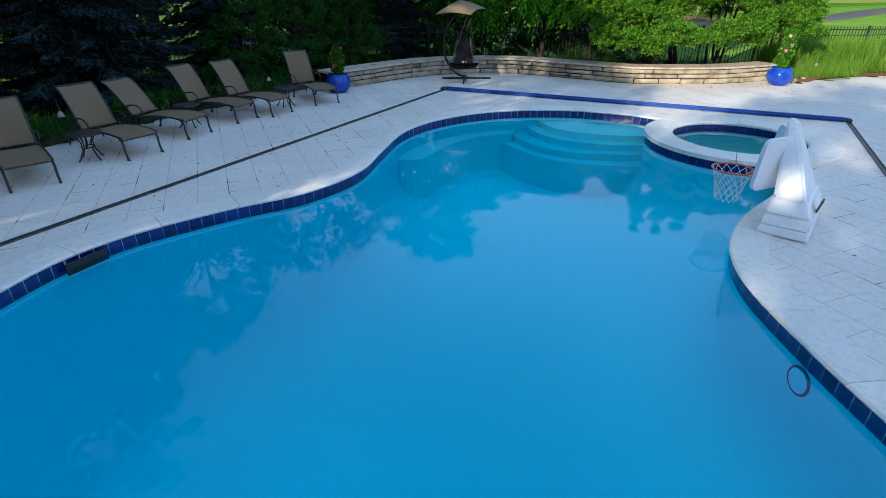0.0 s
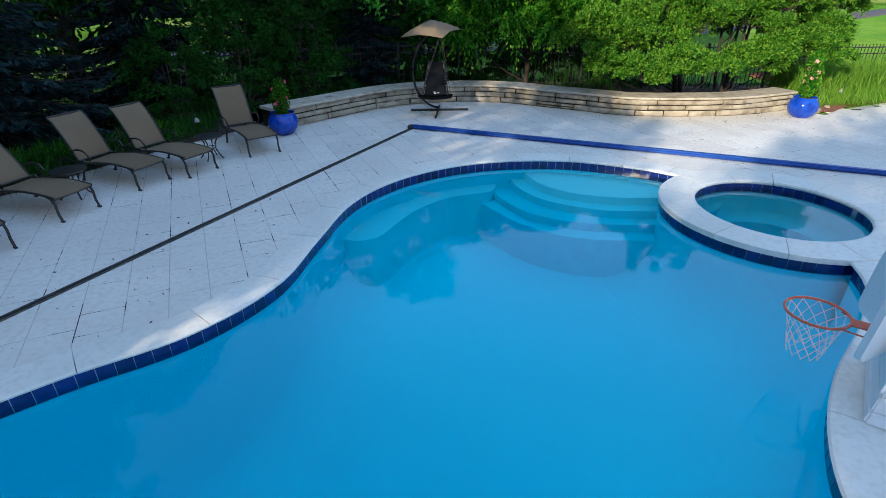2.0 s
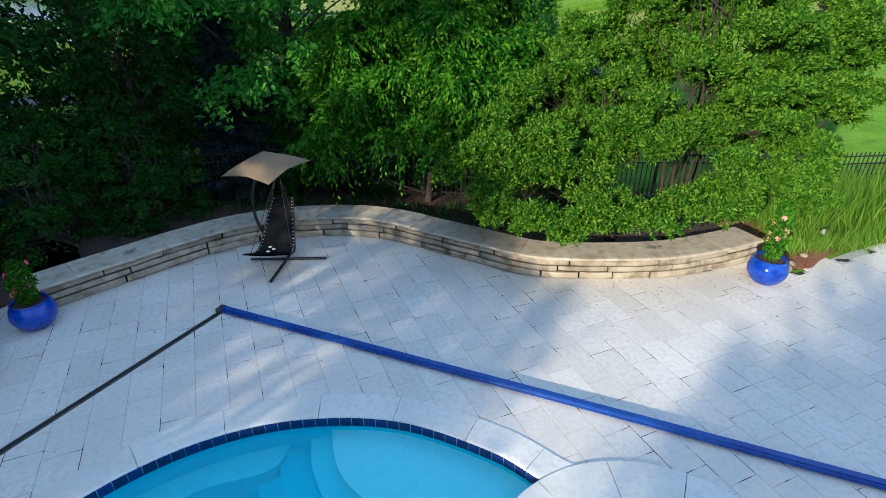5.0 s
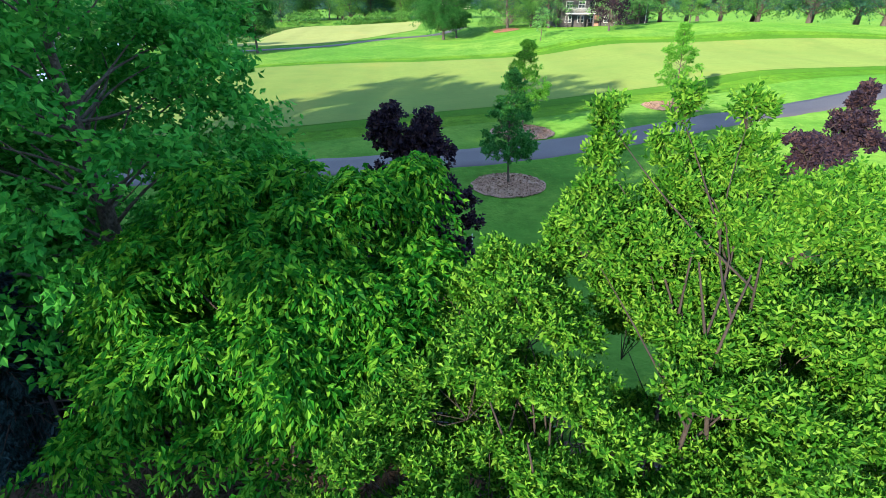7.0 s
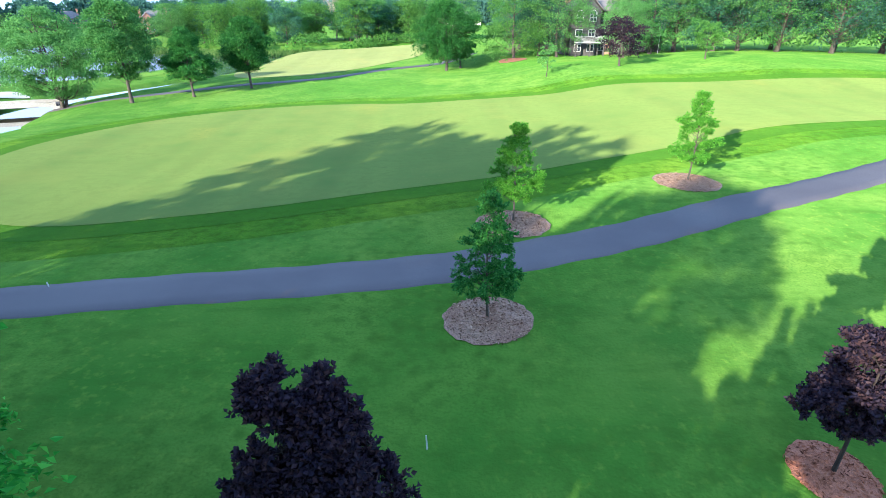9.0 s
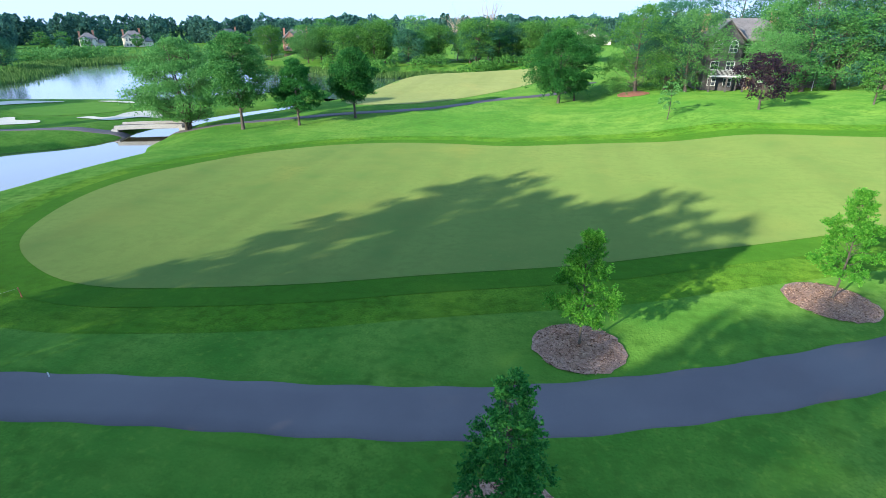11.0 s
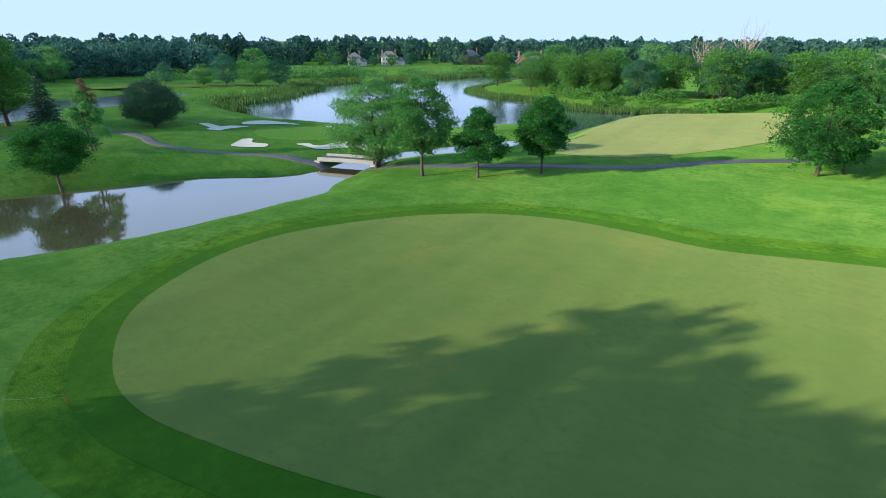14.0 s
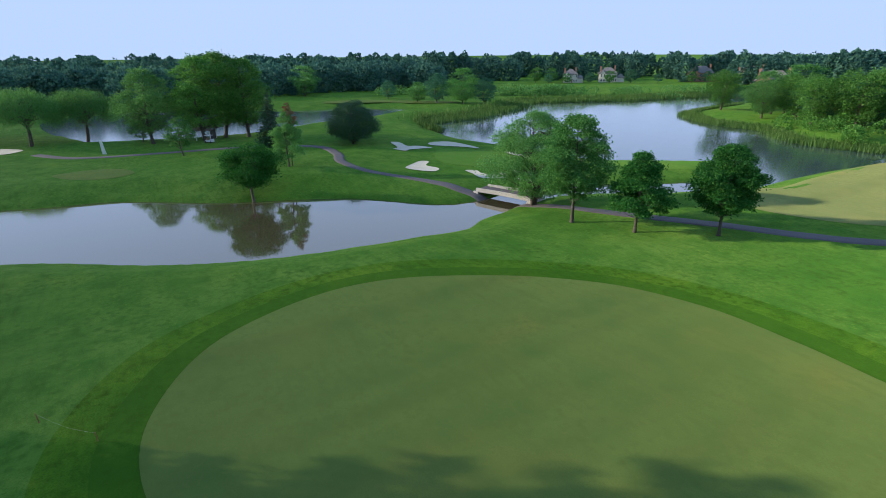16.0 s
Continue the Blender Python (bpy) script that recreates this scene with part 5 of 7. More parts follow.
strip("spa_outer_wall", [ring(SPA_OUT - 0.03, -0.03), ring(SPA_OUT - 0.03, -0.5)] + [ring(SPA_OUT - 0.03 + 0.85 * (1 - math.cos(a)), -0.5 - 0.83 * math.sin(a)) for a in np.linspace(0.1, math.pi / 2, 9)], M_PLASTER, spa)
# seat and foot well take the same painted depth tint
strip("spa_shell", [ring(SPA_IN + 0.02, -0.03), ring(SPA_IN + 0.02, -0.5), ring(0.78, -0.52), ring(0.74, -0.56)], M_MIDSTEP_TINT, spa, label="plaster shell with a seat, tinted for the water over it")
strip("spa_well", [ring(0.74, -0.56), ring(0.72, -0.95), ring(0.66, -1.0), ring(0.01, -1.0)], M_LOWSTEP_TINT, spa, label="foot well in plaster tinted for deeper water")
_v, _f = fill(SPA_INNER - SPA_C, (), None)
flat("spa_water", _v, _f, -0.11, M_SPAWATER, spa, "clear still water")
bm = bmesh.new()
box(bm, (0.30, 0.30, 0.015), pose(0.05, -0.35, -0.995, 0, 0, 25), 0.004)
part("drain_grate", bm, M_STRAW, spa, "yellowish square drain grate", False)
for a in (30, 150, 230, 300):
    bm = bmesh.new()
    bmesh.ops.create_cone(bm, cap_ends=True, segments=14, radius1=0.05, radius2=0.04, depth=0.03, matrix=pose(1.17 * math.cos(radians(a)), 1.17 * math.sin(radians(a)), -0.33) @ Euler((0, radians(90), radians(a))).to_matrix().to_4x4())
    part("jet", bm, M_WHITEPLASTIC, spa, "white water jet")


def rim_piece(name, inner, outer, top, mat, parent, thick=0.055):
    """A bull-nosed edging stone between two short lines."""
    n = len(inner)
    d = inner - outer
    d /= np.linalg.norm(d, axis=1, keepdims=True)
    rows = [at_z(inner + d * 0.0, top - thick), at_z(inner + d * 0.03, top - thick * 0.75), at_z(inner + d * 0.037, top - thick * 0.4), at_z(inner + d * 0.02, top - thick * 0.1), at_z(inner - d * 0.02, top),
            at_z((inner + outer) / 2, top + 0.003), at_z(outer + d * 0.006, top), at_z(outer, top - 0.006), at_z(outer, top - thick)]
    v = np.concatenate(rows)
    fs = []
    for k in range(len(rows) - 1):
        i = np.arange(n - 1)
        fs.append(np.stack([i, i + 1, i + 1 + n, i + n], 1) + k * n)
    ends = [[k * n + e for k in range(len(rows))] for e in (0, n - 1)]
    f = np.concatenate(fs)
    tri = np.concatenate([f[:, :3], f[:, (0, 2, 3)], *[np.array([(e[0], e[k], e[k + 1]) for k in range(1, len(e) - 1)]) for e in ends]])
    return child(name, raw_mesh(name, v, tri, mat), parent)


# pool edging: the ends run in under the hot tub's rim
_far2 = np.hypot(*(POOL - SPA_C).T) > SPA_OUT - 0.22
_st2 = int(np.argmax(_far2 & ~np.roll(_far2, 1)))
_order2 = np.roll(np.arange(len(POOL)), -_st2)
_order2 = _order2[_far2[_order2]]
_out = offset_loop(POOL, 0.36)
_s = 0
while _s < len(_order2) - 2:
    n = min(random.choice((5, 6, 6, 7)), len(_order2) - 1 - _s)
    i = _order2[_s:_s + n + 1]
    a, b = POOL[i].copy(), _out[i].copy()
    g = 0.004 * (a[-1] - a[0]) / max(np.linalg.norm(a[-1] - a[0]), 0.01)
    a[0] += g; b[0] += g; a[-1] -= g; b[-1] -= g
    rim_piece("coping_stone", a, b, 0.012 + random.uniform(-0.001, 0.001), M_COPING, pool)
    _s += n
for k in range(12):
    w = np.linspace(k, k + 1, 9) * math.tau / 12
    w[0] += 0.003
    w[-1] -= 0.003
    c = np.stack([np.cos(w), np.sin(w)], 1)
    # the rim rounds over on both edges
    rim_piece("rim_stone", c * SPA_IN, c * (SPA_OUT + 0.02), 0.03 + random.uniform(-0.001, 0.001), M_COPING, spa, 0.075)

# ---- waterline tiles ----
bm = bmesh.new()
box(bm, (0.148, 0.012, 0.148), Matrix(), 0.003, 1)
bmesh.ops.translate(bm, verts=bm.verts, vec=(0, 0, -0.074))
TILE = bpy.data.meshes.new("tile")
bm.to_mesh(TILE)
bm.free()
TILE.materials.append(M_TILE)


def tile_line(line, z, parent, inward, closed=False, limit=999):
    seg = np.diff(np.concatenate([line, line[:1]]) if closed else line, axis=0)
    s = np.r_[0, np.cumsum(np.hypot(*seg.T))]
    loop = np.concatenate([line, line[:1]]) if closed else line
    for k in range(min(int(s[-1] / 0.154), limit)):
        u = (k + 0.5) * 0.154
        x, y = (np.interp(u, s, loop[:, j]) for j in (0, 1))
        x2, y2 = (np.interp(u + 0.02, s, loop[:, j]) for j in (0, 1))
        a = math.atan2(y2 - y, x2 - x)
        child("tile", TILE, parent, "", pose(x - inward * math.sin(a) * 0.002, y + inward * math.cos(a) * 0.002, z, 0, 0, math.degrees(a)))


_run = POOL[_order]
_run = _run[(_run[:, 1] > 9.2)]
strip("grout_band", [at_z(offset_loop(POOL, -0.003)[_order], -0.03), at_z(offset_loop(POOL, -0.003)[_order], -0.20)], M_GROUT, pool, False, "pale grout behind the tiles")
tile_line(POOL[_order], -0.118, pool, 0, limit=300)
strip("spa_grout_band", [ring(SPA_OUT - 0.026, -0.04), ring(SPA_OUT - 0.026, -0.21)], M_GROUT, spa)
tile_line((SPA_OUT - 0.024) * np.stack([np.cos(_w), np.sin(_w)], 1)[34:80], -0.128, spa, 0)
strip("spa_inner_grout", [ring(SPA_IN + 0.016, -0.03), ring(SPA_IN + 0.016, -0.2)], M_GROUT, spa)
tile_line((SPA_IN + 0.012) * np.stack([np.cos(_w), np.sin(_w)], 1), -0.118, spa, 0, True)
# skimmer mouth: a solid black block stands for the shade inside the opening
bm = bmesh.new()
box(bm, (0.46, 0.03, 0.13), pose(-4.34, 13.37, -0.19, 0, 0, 61), 0.004)
part("skimmer_mouth", bm, M_BLACK, pool, "black block for the shaded skimmer opening in the tile line", False)

# ---- cover: blue leading bar and its two side tracks ----
bm = bmesh.new()
_a, _b = Vector((0.06, 22.72, 0)), Vector((8.36, 18.82, 0))
_d = (_b - _a)
_ang = math.degrees(math.atan2(_d.y, _d.x))
box(bm, (_d.length, 0.15, 0.085), Matrix.Translation((_a + _b) / 2 + Vector((0, 0, 0.006))) @ pose(0, 0, 0, 0, 0, _ang), 0.035, 3)
bar = thing("pool_cover_bar", Matrix(), "long blue vinyl-wrapped pool cover bar on the patio", "pool cover")
part("bar", bm, M_BLUEBAR, bar)
for e, s in ((_a, -1), (_b, 1)):
    bm = bmesh.new()
    box(bm, (0.10, 0.17, 0.07), Matrix.Translation(e + _d.normalized() * s * 0.04) @ pose(0, 0, 0.004, 0, 0, _ang), 0.012)
    part("end_bracket", bm, M_TRACK, bar, "dark metal end bracket")


def track(a, b):
    a, b = Vector((*a, 0)), Vector((*b, 0))
    d = b - a
    ob = thing("cover_track", Matrix.Translation((a + b) / 2) @ pose(0, 0, 0, 0, 0, math.degrees(math.atan2(d.y, d.x))), "dark narrow metal guide track let into the patio", "track", "cover tracks")
    for y in (-0.035, 0.035):
        m = bmesh.new()
        box(m, (d.length, 0.022, 0.016), pose(0, y, 0), 0.003, 1)
        part("rail", m, M_TRACK, ob, "", False)
    m = bmesh.new()
    box(m, (d.length, 0.046, 0.006), Matrix(), 0)
    part("groove", m, M_BLACK, ob, "", False)


track((0.04, 22.7), (-9.0, 7.4))
track((8.4, 18.8), (3.2, 9.6))

# ---- garden wall of ledge stone ----
wall = thing("wall_garden", Matrix(), "low curving seat wall of tan ledge stone with flat caps", "wall", kind="structure")
_wf = WALL_FRONT
_t = np.gradient(_wf, axis=0)
_t /= np.linalg.norm(_t, axis=1, keepdims=True)
_nb = np.stack([-_t[:, 1], _t[:, 0]], 1)
WALL_BACK = _wf + _nb * 0.52
strip("core", [at_z(_wf + _nb * 0.05, -0.02), at_z(_wf + _nb * 0.05, 0.40), at_z(WALL_BACK, 0.40), at_z(WALL_BACK, -0.05)], M_DARKJOINT, wall, False, "dark wall core seen in the joints", False)


def wall_stone(i0, i1, z0, z1, rng):
    k = max(3, (i1 - i0) // 2)
    idx = np.linspace(i0, i1, k).astype(int)
    line, back = _wf[idx].copy(), _nb[idx]
    t = _t[idx]
    jo = rng.uniform(0.010, 0.026)
    line[0] += t[0] * jo
    line[-1] -= t[-1] * jo
    zz = np.linspace(z0 + rng.uniform(0.007, 0.022), z1 - rng.uniform(0.007, 0.022), 4)
    off = rng.uniform(-0.028, 0.012)
    rows = []
    for j, z in enumerate(zz):
        bul = 0.016 if j in (0, 3) else 0.0
        o = off + bul + rng.uniform(-0.006, 0.006, k) + np.where((np.arange(k) == 0) | (np.arange(k) == k - 1), 0.012, 0)
        rows.append(np.c_[line + back * o[:, None], z + rng.uniform(-0.003, 0.003, k)])
    rows = [np.c_[line + back * 0.12, np.full(k, zz[0])]] + rows + [np.c_[line + back * 0.12, np.full(k, zz[-1])]]
    v = np.concatenate(rows)
    fs = []
    for r in range(len(rows) - 1):
        i = np.arange(k - 1)
        fs.append(np.stack([i, i + 1, i + 1 + k, i + k], 1) + r * k)
    f = np.concatenate(fs)
    sides = []
    for e in (0, k - 1):
        c = [r * k + e for r in range(len(rows))]
        sides += [(c[0], c[q], c[q + 1]) for q in range(1, len(c) - 1)]
    return child("stone", raw_mesh("stone", v, np.concatenate([f[:, :3], f[:, (0, 2, 3)], np.array(sides)]), M_WALLSTONE), wall)


_rng = np.random.default_rng(17)
for z0, z1 in ((0.0, 0.15), (0.15, 0.275), (0.275, 0.405)):
    i = 0
    while i < len(_wf) - 3:
        j = min(i + int(_rng.integers(6, 17)), len(_wf) - 1)
        if len(_wf) - 1 - j < 4:
            j = len(_wf) - 1
        if j - i > 9 and _rng.uniform() < 0.10:
            zm = (z0 + z1) / 2
            wall_stone(i, j, z0, zm, _rng)
            wall_stone(i, j, zm, z1, _rng)
        else:
            wall_stone(i, j, z0, z1, _rng)
        i = j
i = 0
while i < len(_wf) - 1:
    j = min(i + int(_rng.integers(6, 10)), len(_wf) - 1)
    if len(_wf) - 1 - j < 4:
        j = len(_wf) - 1
    idx = np.arange(i, j + 1)
    a, b = (_wf - _nb * 0.035)[idx].copy(), (_wf + _nb * 0.60)[idx].copy()
    for q in (a, b):
        q[0] += _t[i] * 0.003
        q[-1] -= _t[j] * 0.003
    rim_piece("cap_stone", a, b, 0.47 + _rng.uniform(-0.003, 0.003), M_CAP, wall, 0.062)
    i = j

# ---- planting beds ----
BED_BACK = np.concatenate([(_wf + _nb * 0.5)[::4], smooth_line([(10.4, 25.2), (10.6, 27.3), (6.5, 27.8), (2.0, 28.6), (-2.0, 28.3), (-4.6, 26.8), (-4.2, 24.4)], closed=False, step=0.5)])
sheet("bed_back", BED_BACK, M_SOIL, 0.035, "dark soil bed behind the garden wall", "bed", 0.6)
BED_RIGHT = smooth_line([(10.4, 23.48), (11.3, 23.93), (12.4, 24.38), (13.6, 24.48), (17, 24.68), (18.5, 27.0), (14.0, 27.0), (10.7, 27.0), (10.0, 25.2)], step=0.4)
sheet("bed_right", BED_RIGHT, M_REDMULCH, 0.05, "red-brown mulch bed with tall grass", "bed", 0.5)
BED_LEFT = smooth_line([(-3.5, 23.3), (-5.0, 21.2), (-6.25, 19.25), (-7.45, 17.25), (-8.65, 14.2), (-9.2, 8.2), (-12, 8.0), (-13, 16), (-10.5, 21.5), (-6.5, 25.5), (-3.6, 25.2)], step=0.5)
sheet("bed_left", BED_LEFT, M_SOIL, 0.035, "dark shaded planting bed behind the loungers", "bed", 0.6)


def blades(name, spots, h, per, spread, mat, label, seed, lean=0.22, ratio=0.05):
    rng = np.random.default_rng(seed)
    c = np.array(spots)[rng.integers(0, len(spots), per * len(spots))]
    n = len(c)
    at = np.c_[c + rng.normal(size=(n, 2)) * spread, np.zeros(n)]
    ln = h * rng.uniform(0.5, 1.1, n)
    along = rng.normal(size=(n, 3)) * lean + (0, 0, 1.0)
    at[:, 2] = ln * 0.46
    ob = new(name, leaf_mesh(name, at, along, ln, ratio, mat, rng, 0.1))
    return tagged(ob, label, "grass", "", "stuff")


blades("ornamental_grass", [(x, y) for x in np.arange(10.9, 17.5, 0.45) for y in (25.0, 25.5, 26.0) if y > 24.6 + 0.05 * (x - 10)], 1.15, 170, 0.17, L_BLADE, "tall bright ornamental grass in the mulch bed", 3, 0.28, 0.022)
blades("ornamental_grass_front", [(x, 24.05 + 0.22 * (x - 10.6) + 0.1 * math.sin(x * 3)) for x in np.arange(10.75, 13.0, 0.35)], 0.55, 150, 0.13, L_BLADE, "short bright grass at the edge of the bed", 4, 0.35, 0.03)
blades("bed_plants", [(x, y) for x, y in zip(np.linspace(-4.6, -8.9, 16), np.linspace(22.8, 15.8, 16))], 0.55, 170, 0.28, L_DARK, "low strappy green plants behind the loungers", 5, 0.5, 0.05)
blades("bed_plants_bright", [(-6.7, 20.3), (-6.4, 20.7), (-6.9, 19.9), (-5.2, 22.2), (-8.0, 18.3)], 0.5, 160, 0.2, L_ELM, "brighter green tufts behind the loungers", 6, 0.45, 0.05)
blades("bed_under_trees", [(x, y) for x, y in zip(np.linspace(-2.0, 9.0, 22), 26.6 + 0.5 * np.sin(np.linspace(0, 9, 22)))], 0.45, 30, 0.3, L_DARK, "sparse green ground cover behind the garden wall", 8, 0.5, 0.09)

# ---- patio pavers ----
_u, _vv = np.array((math.cos(radians(20)), math.sin(radians(20)))), np.array((-math.sin(radians(20)), math.cos(radians(20))))
COPE_MID = offset_loop(POOL, 0.2)


def clip_half(poly, p, n):
    """The part of a polygon on the side of p to which n points."""
    out = []
    for a, b in zip(poly, poly[1:] + poly[:1]):
        da, db = (a - p) @ n, (b - p) @ n
        if da >= 0:
            out.append(a)
        if (da >= 0) != (db >= 0):
            out.append(a + (b - a) * (da / (da - db)))
    return out


def paver_faces(poly, z, tilt):
    """Vertices and triangles of one slab: a chamfered top and low sides."""
    p = np.array(poly)
    c = p.mean(0)
    n = len(p)
    d = c - p
    ins = p + d / np.maximum(np.linalg.norm(d, axis=1, keepdims=True), 0.01) * 0.003
    zz = lambda q: z + (q - c) @ tilt
    v = np.concatenate([np.c_[ins, zz(ins)], np.c_[p, zz(p) - 0.0004], np.c_[p, np.full(n, -0.03)]])
    t = [(0, k, k + 1) for k in range(1, n - 1)]
    for r in (0, n):
        for k in range(n):
            j = (k + 1) % n
            t += [(r + k, r + n + k, r + n + j), (r + k, r + n + j, r + j)]
    return v, t


_rp = np.random.default_rng(23)
_near, _restv, _restf, _base = 0, [], [], 0
for iu in range(-70, 95):
    row0 = _rp.uniform(0, 0.6)
    yv = -14.0 + row0
    while yv < 36:
        ln = float(_rp.choice((0.41, 0.61, 0.61, 0.81)))
        cu = iu * 0.41
        c = (cu + 0.205) * _u + (yv + ln / 2) * _vv
        if -14 < c[0] < 26 and -4 < c[1] < 30:
            g = 0.005
            poly = [(cu + g) * _u + (yv + g) * _vv, (cu + 0.41 - g) * _u + (yv + g) * _vv, (cu + 0.41 - g) * _u + (yv + ln - g) * _vv, (cu + g) * _u + (yv + ln - g) * _vv]
            q = c[None]
            ok = inside(PATIO, q)[0]
            if ok:
                k = int(np.argmin(((COPE_MID - c) ** 2).sum(1)))
                if np.hypot(*(COPE_MID[k] - c)) < 0.75 or inside(COPE_MID, q)[0]:
                    tg = COPE_MID[(k + 1) % len(COPE_MID)] - COPE_MID[k - 1]
                    nn = POOL[k] - COPE_MID[k]
                    poly = clip_half(poly, COPE_MID[k], -nn)
                if len(poly) > 2:
                    cs = np.mean(poly, 0) - SPA_C
                    rs = np.hypot(*cs)
                    if rs < SPA_OUT + 0.7:
                        poly = clip_half(poly, SPA_C + cs / rs * (SPA_OUT - 0.1), cs / rs)
            if ok and len(poly) > 2:
                m = np.array(poly)
                area = abs((m[:, 0] * np.roll(m[:, 1], -1) - np.roll(m[:, 0], -1) * m[:, 1]).sum()) / 2
                if area > 0.004 and not (inside(offset_loop(POOL, 0.02), m).any() and not inside(SPA_OUTER, m).all()):
                    v, t = paver_faces(poly, _rp.uniform(-0.0004, 0.0004), _rp.normal(size=2) * 0.0003)
                    if -4.5 < c[0] < 10.5 and 20.2 < c[1] < 26 and _near < 300:
                        child("paver", raw_mesh("paver", v, t, M_PAVER), patio)
                        _near += 1
                    else:
                        _restv.append(v)
                        _restf.append(np.array(t) + _base)
                        _base += len(v)
        yv += ln
_pm = surface("travertine_paver_field", (0.72, 0.655, 0.585), (0.79, 0.725, 0.655), (0.65, 0.58, 0.50), 0.7, 14, 0.75, 0.35, 0.005)
tagged(child("paver_field", raw_mesh("paver_field", np.concatenate(_restv), np.concatenate(_restf), _pm), patio, "pale travertine pavers further along the patio"), kind="stuff")


# ---- trees round the pool ----
def lobes_at(foot, places):
    """Lobes given by their places in the garden, taken relative to the tree's foot."""
    return [(x - foot[0], y - foot[1], z + 0.05, *r) for x, y, z, *r in places]


ELM_FOOT, CRAB_FOOT, CRAB2_FOOT, CRAB3_FOOT = (3.6, 27.3), (8.55, 25.0), (7.45, 25.05), (11.6, 26.7)
ELM = bough_meshes(lobes_at(ELM_FOOT, [(5.25, 28.1, 4.25, 0.8, 0.8, 0.75), (5.6, 27.6, 3.4, 0.7, 0.8, 0.7), (3.3, 28.3, 4.2, 0.95, 0.9, 0.7), (4.2, 27.5, 3.8, 0.9, 0.9, 0.7), (2.3, 27.8, 3.5, 1.0, 1.0, 0.7), (5.0, 26.9, 3.1, 0.8, 0.9, 0.7), (3.7, 26.4, 2.9, 1.0, 0.9, 0.7), (2.6, 26.6, 2.4, 0.95, 0.9, 0.65),
                                         (1.7, 27.4, 2.5, 0.9, 0.9, 0.65), (4.6, 26.2, 2.2, 0.8, 0.7, 0.6), (3.4, 25.9, 1.9, 0.8, 0.6, 0.5), (5.2, 27.5, 2.3, 0.8, 0.8, 0.7), (3.5, 28.6, 2.8, 1.2, 0.9, 0.9), (1.6, 26.4, 1.6, 0.7, 0.7, 0.5)]),
                  ELM_FOOT, 0.135, L_ELM, 81, 58000, 0.50, 0.85, 11, 0.46, M_DARKBARK, 0.10, gap=0.35, lumps=11, flat_lump=0.75)
plant_tree("elm", *ELM_FOOT, ELM, "drooping bright green elm behind the garden wall", z=-0.05)
CRAB = bough_meshes(lobes_at(CRAB_FOOT, [(7.9, 26.9, 5.75, 0.14, 0.14, 0.30), (7.9, 26.9, 5.3, 0.22, 0.22, 0.34), (7.75, 26.7, 4.3, 0.55, 0.55, 0.70), (8.75, 26.9, 5.8, 0.15, 0.15, 0.32), (8.75, 26.9, 5.3, 0.24, 0.22, 0.34), (9.2, 26.9, 5.1, 0.22, 0.22, 0.34), (7.9, 26.85, 4.75, 0.34, 0.32, 0.38), (8.75, 26.85, 4.75, 0.36, 0.34, 0.38), (9.65, 26.8, 4.7, 0.44, 0.4, 0.40), (8.3, 26.2, 4.35, 0.62, 0.6, 0.5), (9.7, 26.2, 4.3, 0.72, 0.65, 0.55), (9.0, 26.7, 4.45, 0.75, 0.65, 0.6), (9.55, 26.9, 5.75, 0.22, 0.2, 0.34), (9.7, 26.9, 5.25, 0.36, 0.3, 0.36), (10.1, 26.5, 4.3, 0.75, 0.7, 0.70), (8.7, 26.1, 3.7, 0.85, 0.8, 0.65), (10.4, 26.0, 3.4, 0.85, 0.8, 0.7), (9.6, 25.3, 3.5, 1.1, 0.9, 0.85),
                                          (8.5, 25.3, 3.2, 1.05, 0.9, 0.8), (10.5, 25.1, 2.7, 0.95, 0.9, 0.75), (9.3, 24.6, 2.5, 1.05, 0.8, 0.7), (8.3, 24.3, 2.2, 0.95, 0.8, 0.6), (9.4, 23.9, 1.5, 0.9, 0.7, 0.5), (10.3, 24.0, 1.4, 0.75, 0.7, 0.5), (8.4, 23.45, 1.25, 0.8, 0.6, 0.42), (8.4, 26.6, 2.9, 1.1, 0.8, 1.0), (9.9, 26.6, 2.6, 1.1, 0.8, 0.9), (9.0, 25.6, 2.0, 1.0, 0.7, 0.6)]),
                   CRAB_FOOT, 0.098, L_CRAB, 82, 122000, 0.5, 0.0, 10, 0.18, M_DARKBARK, 0.05, 5, 0.30, 7, 0.62)
plant_tree("crabapple", *CRAB_FOOT, CRAB, "many-stemmed sunlit crabapple hanging over the garden wall", z=-0.05)
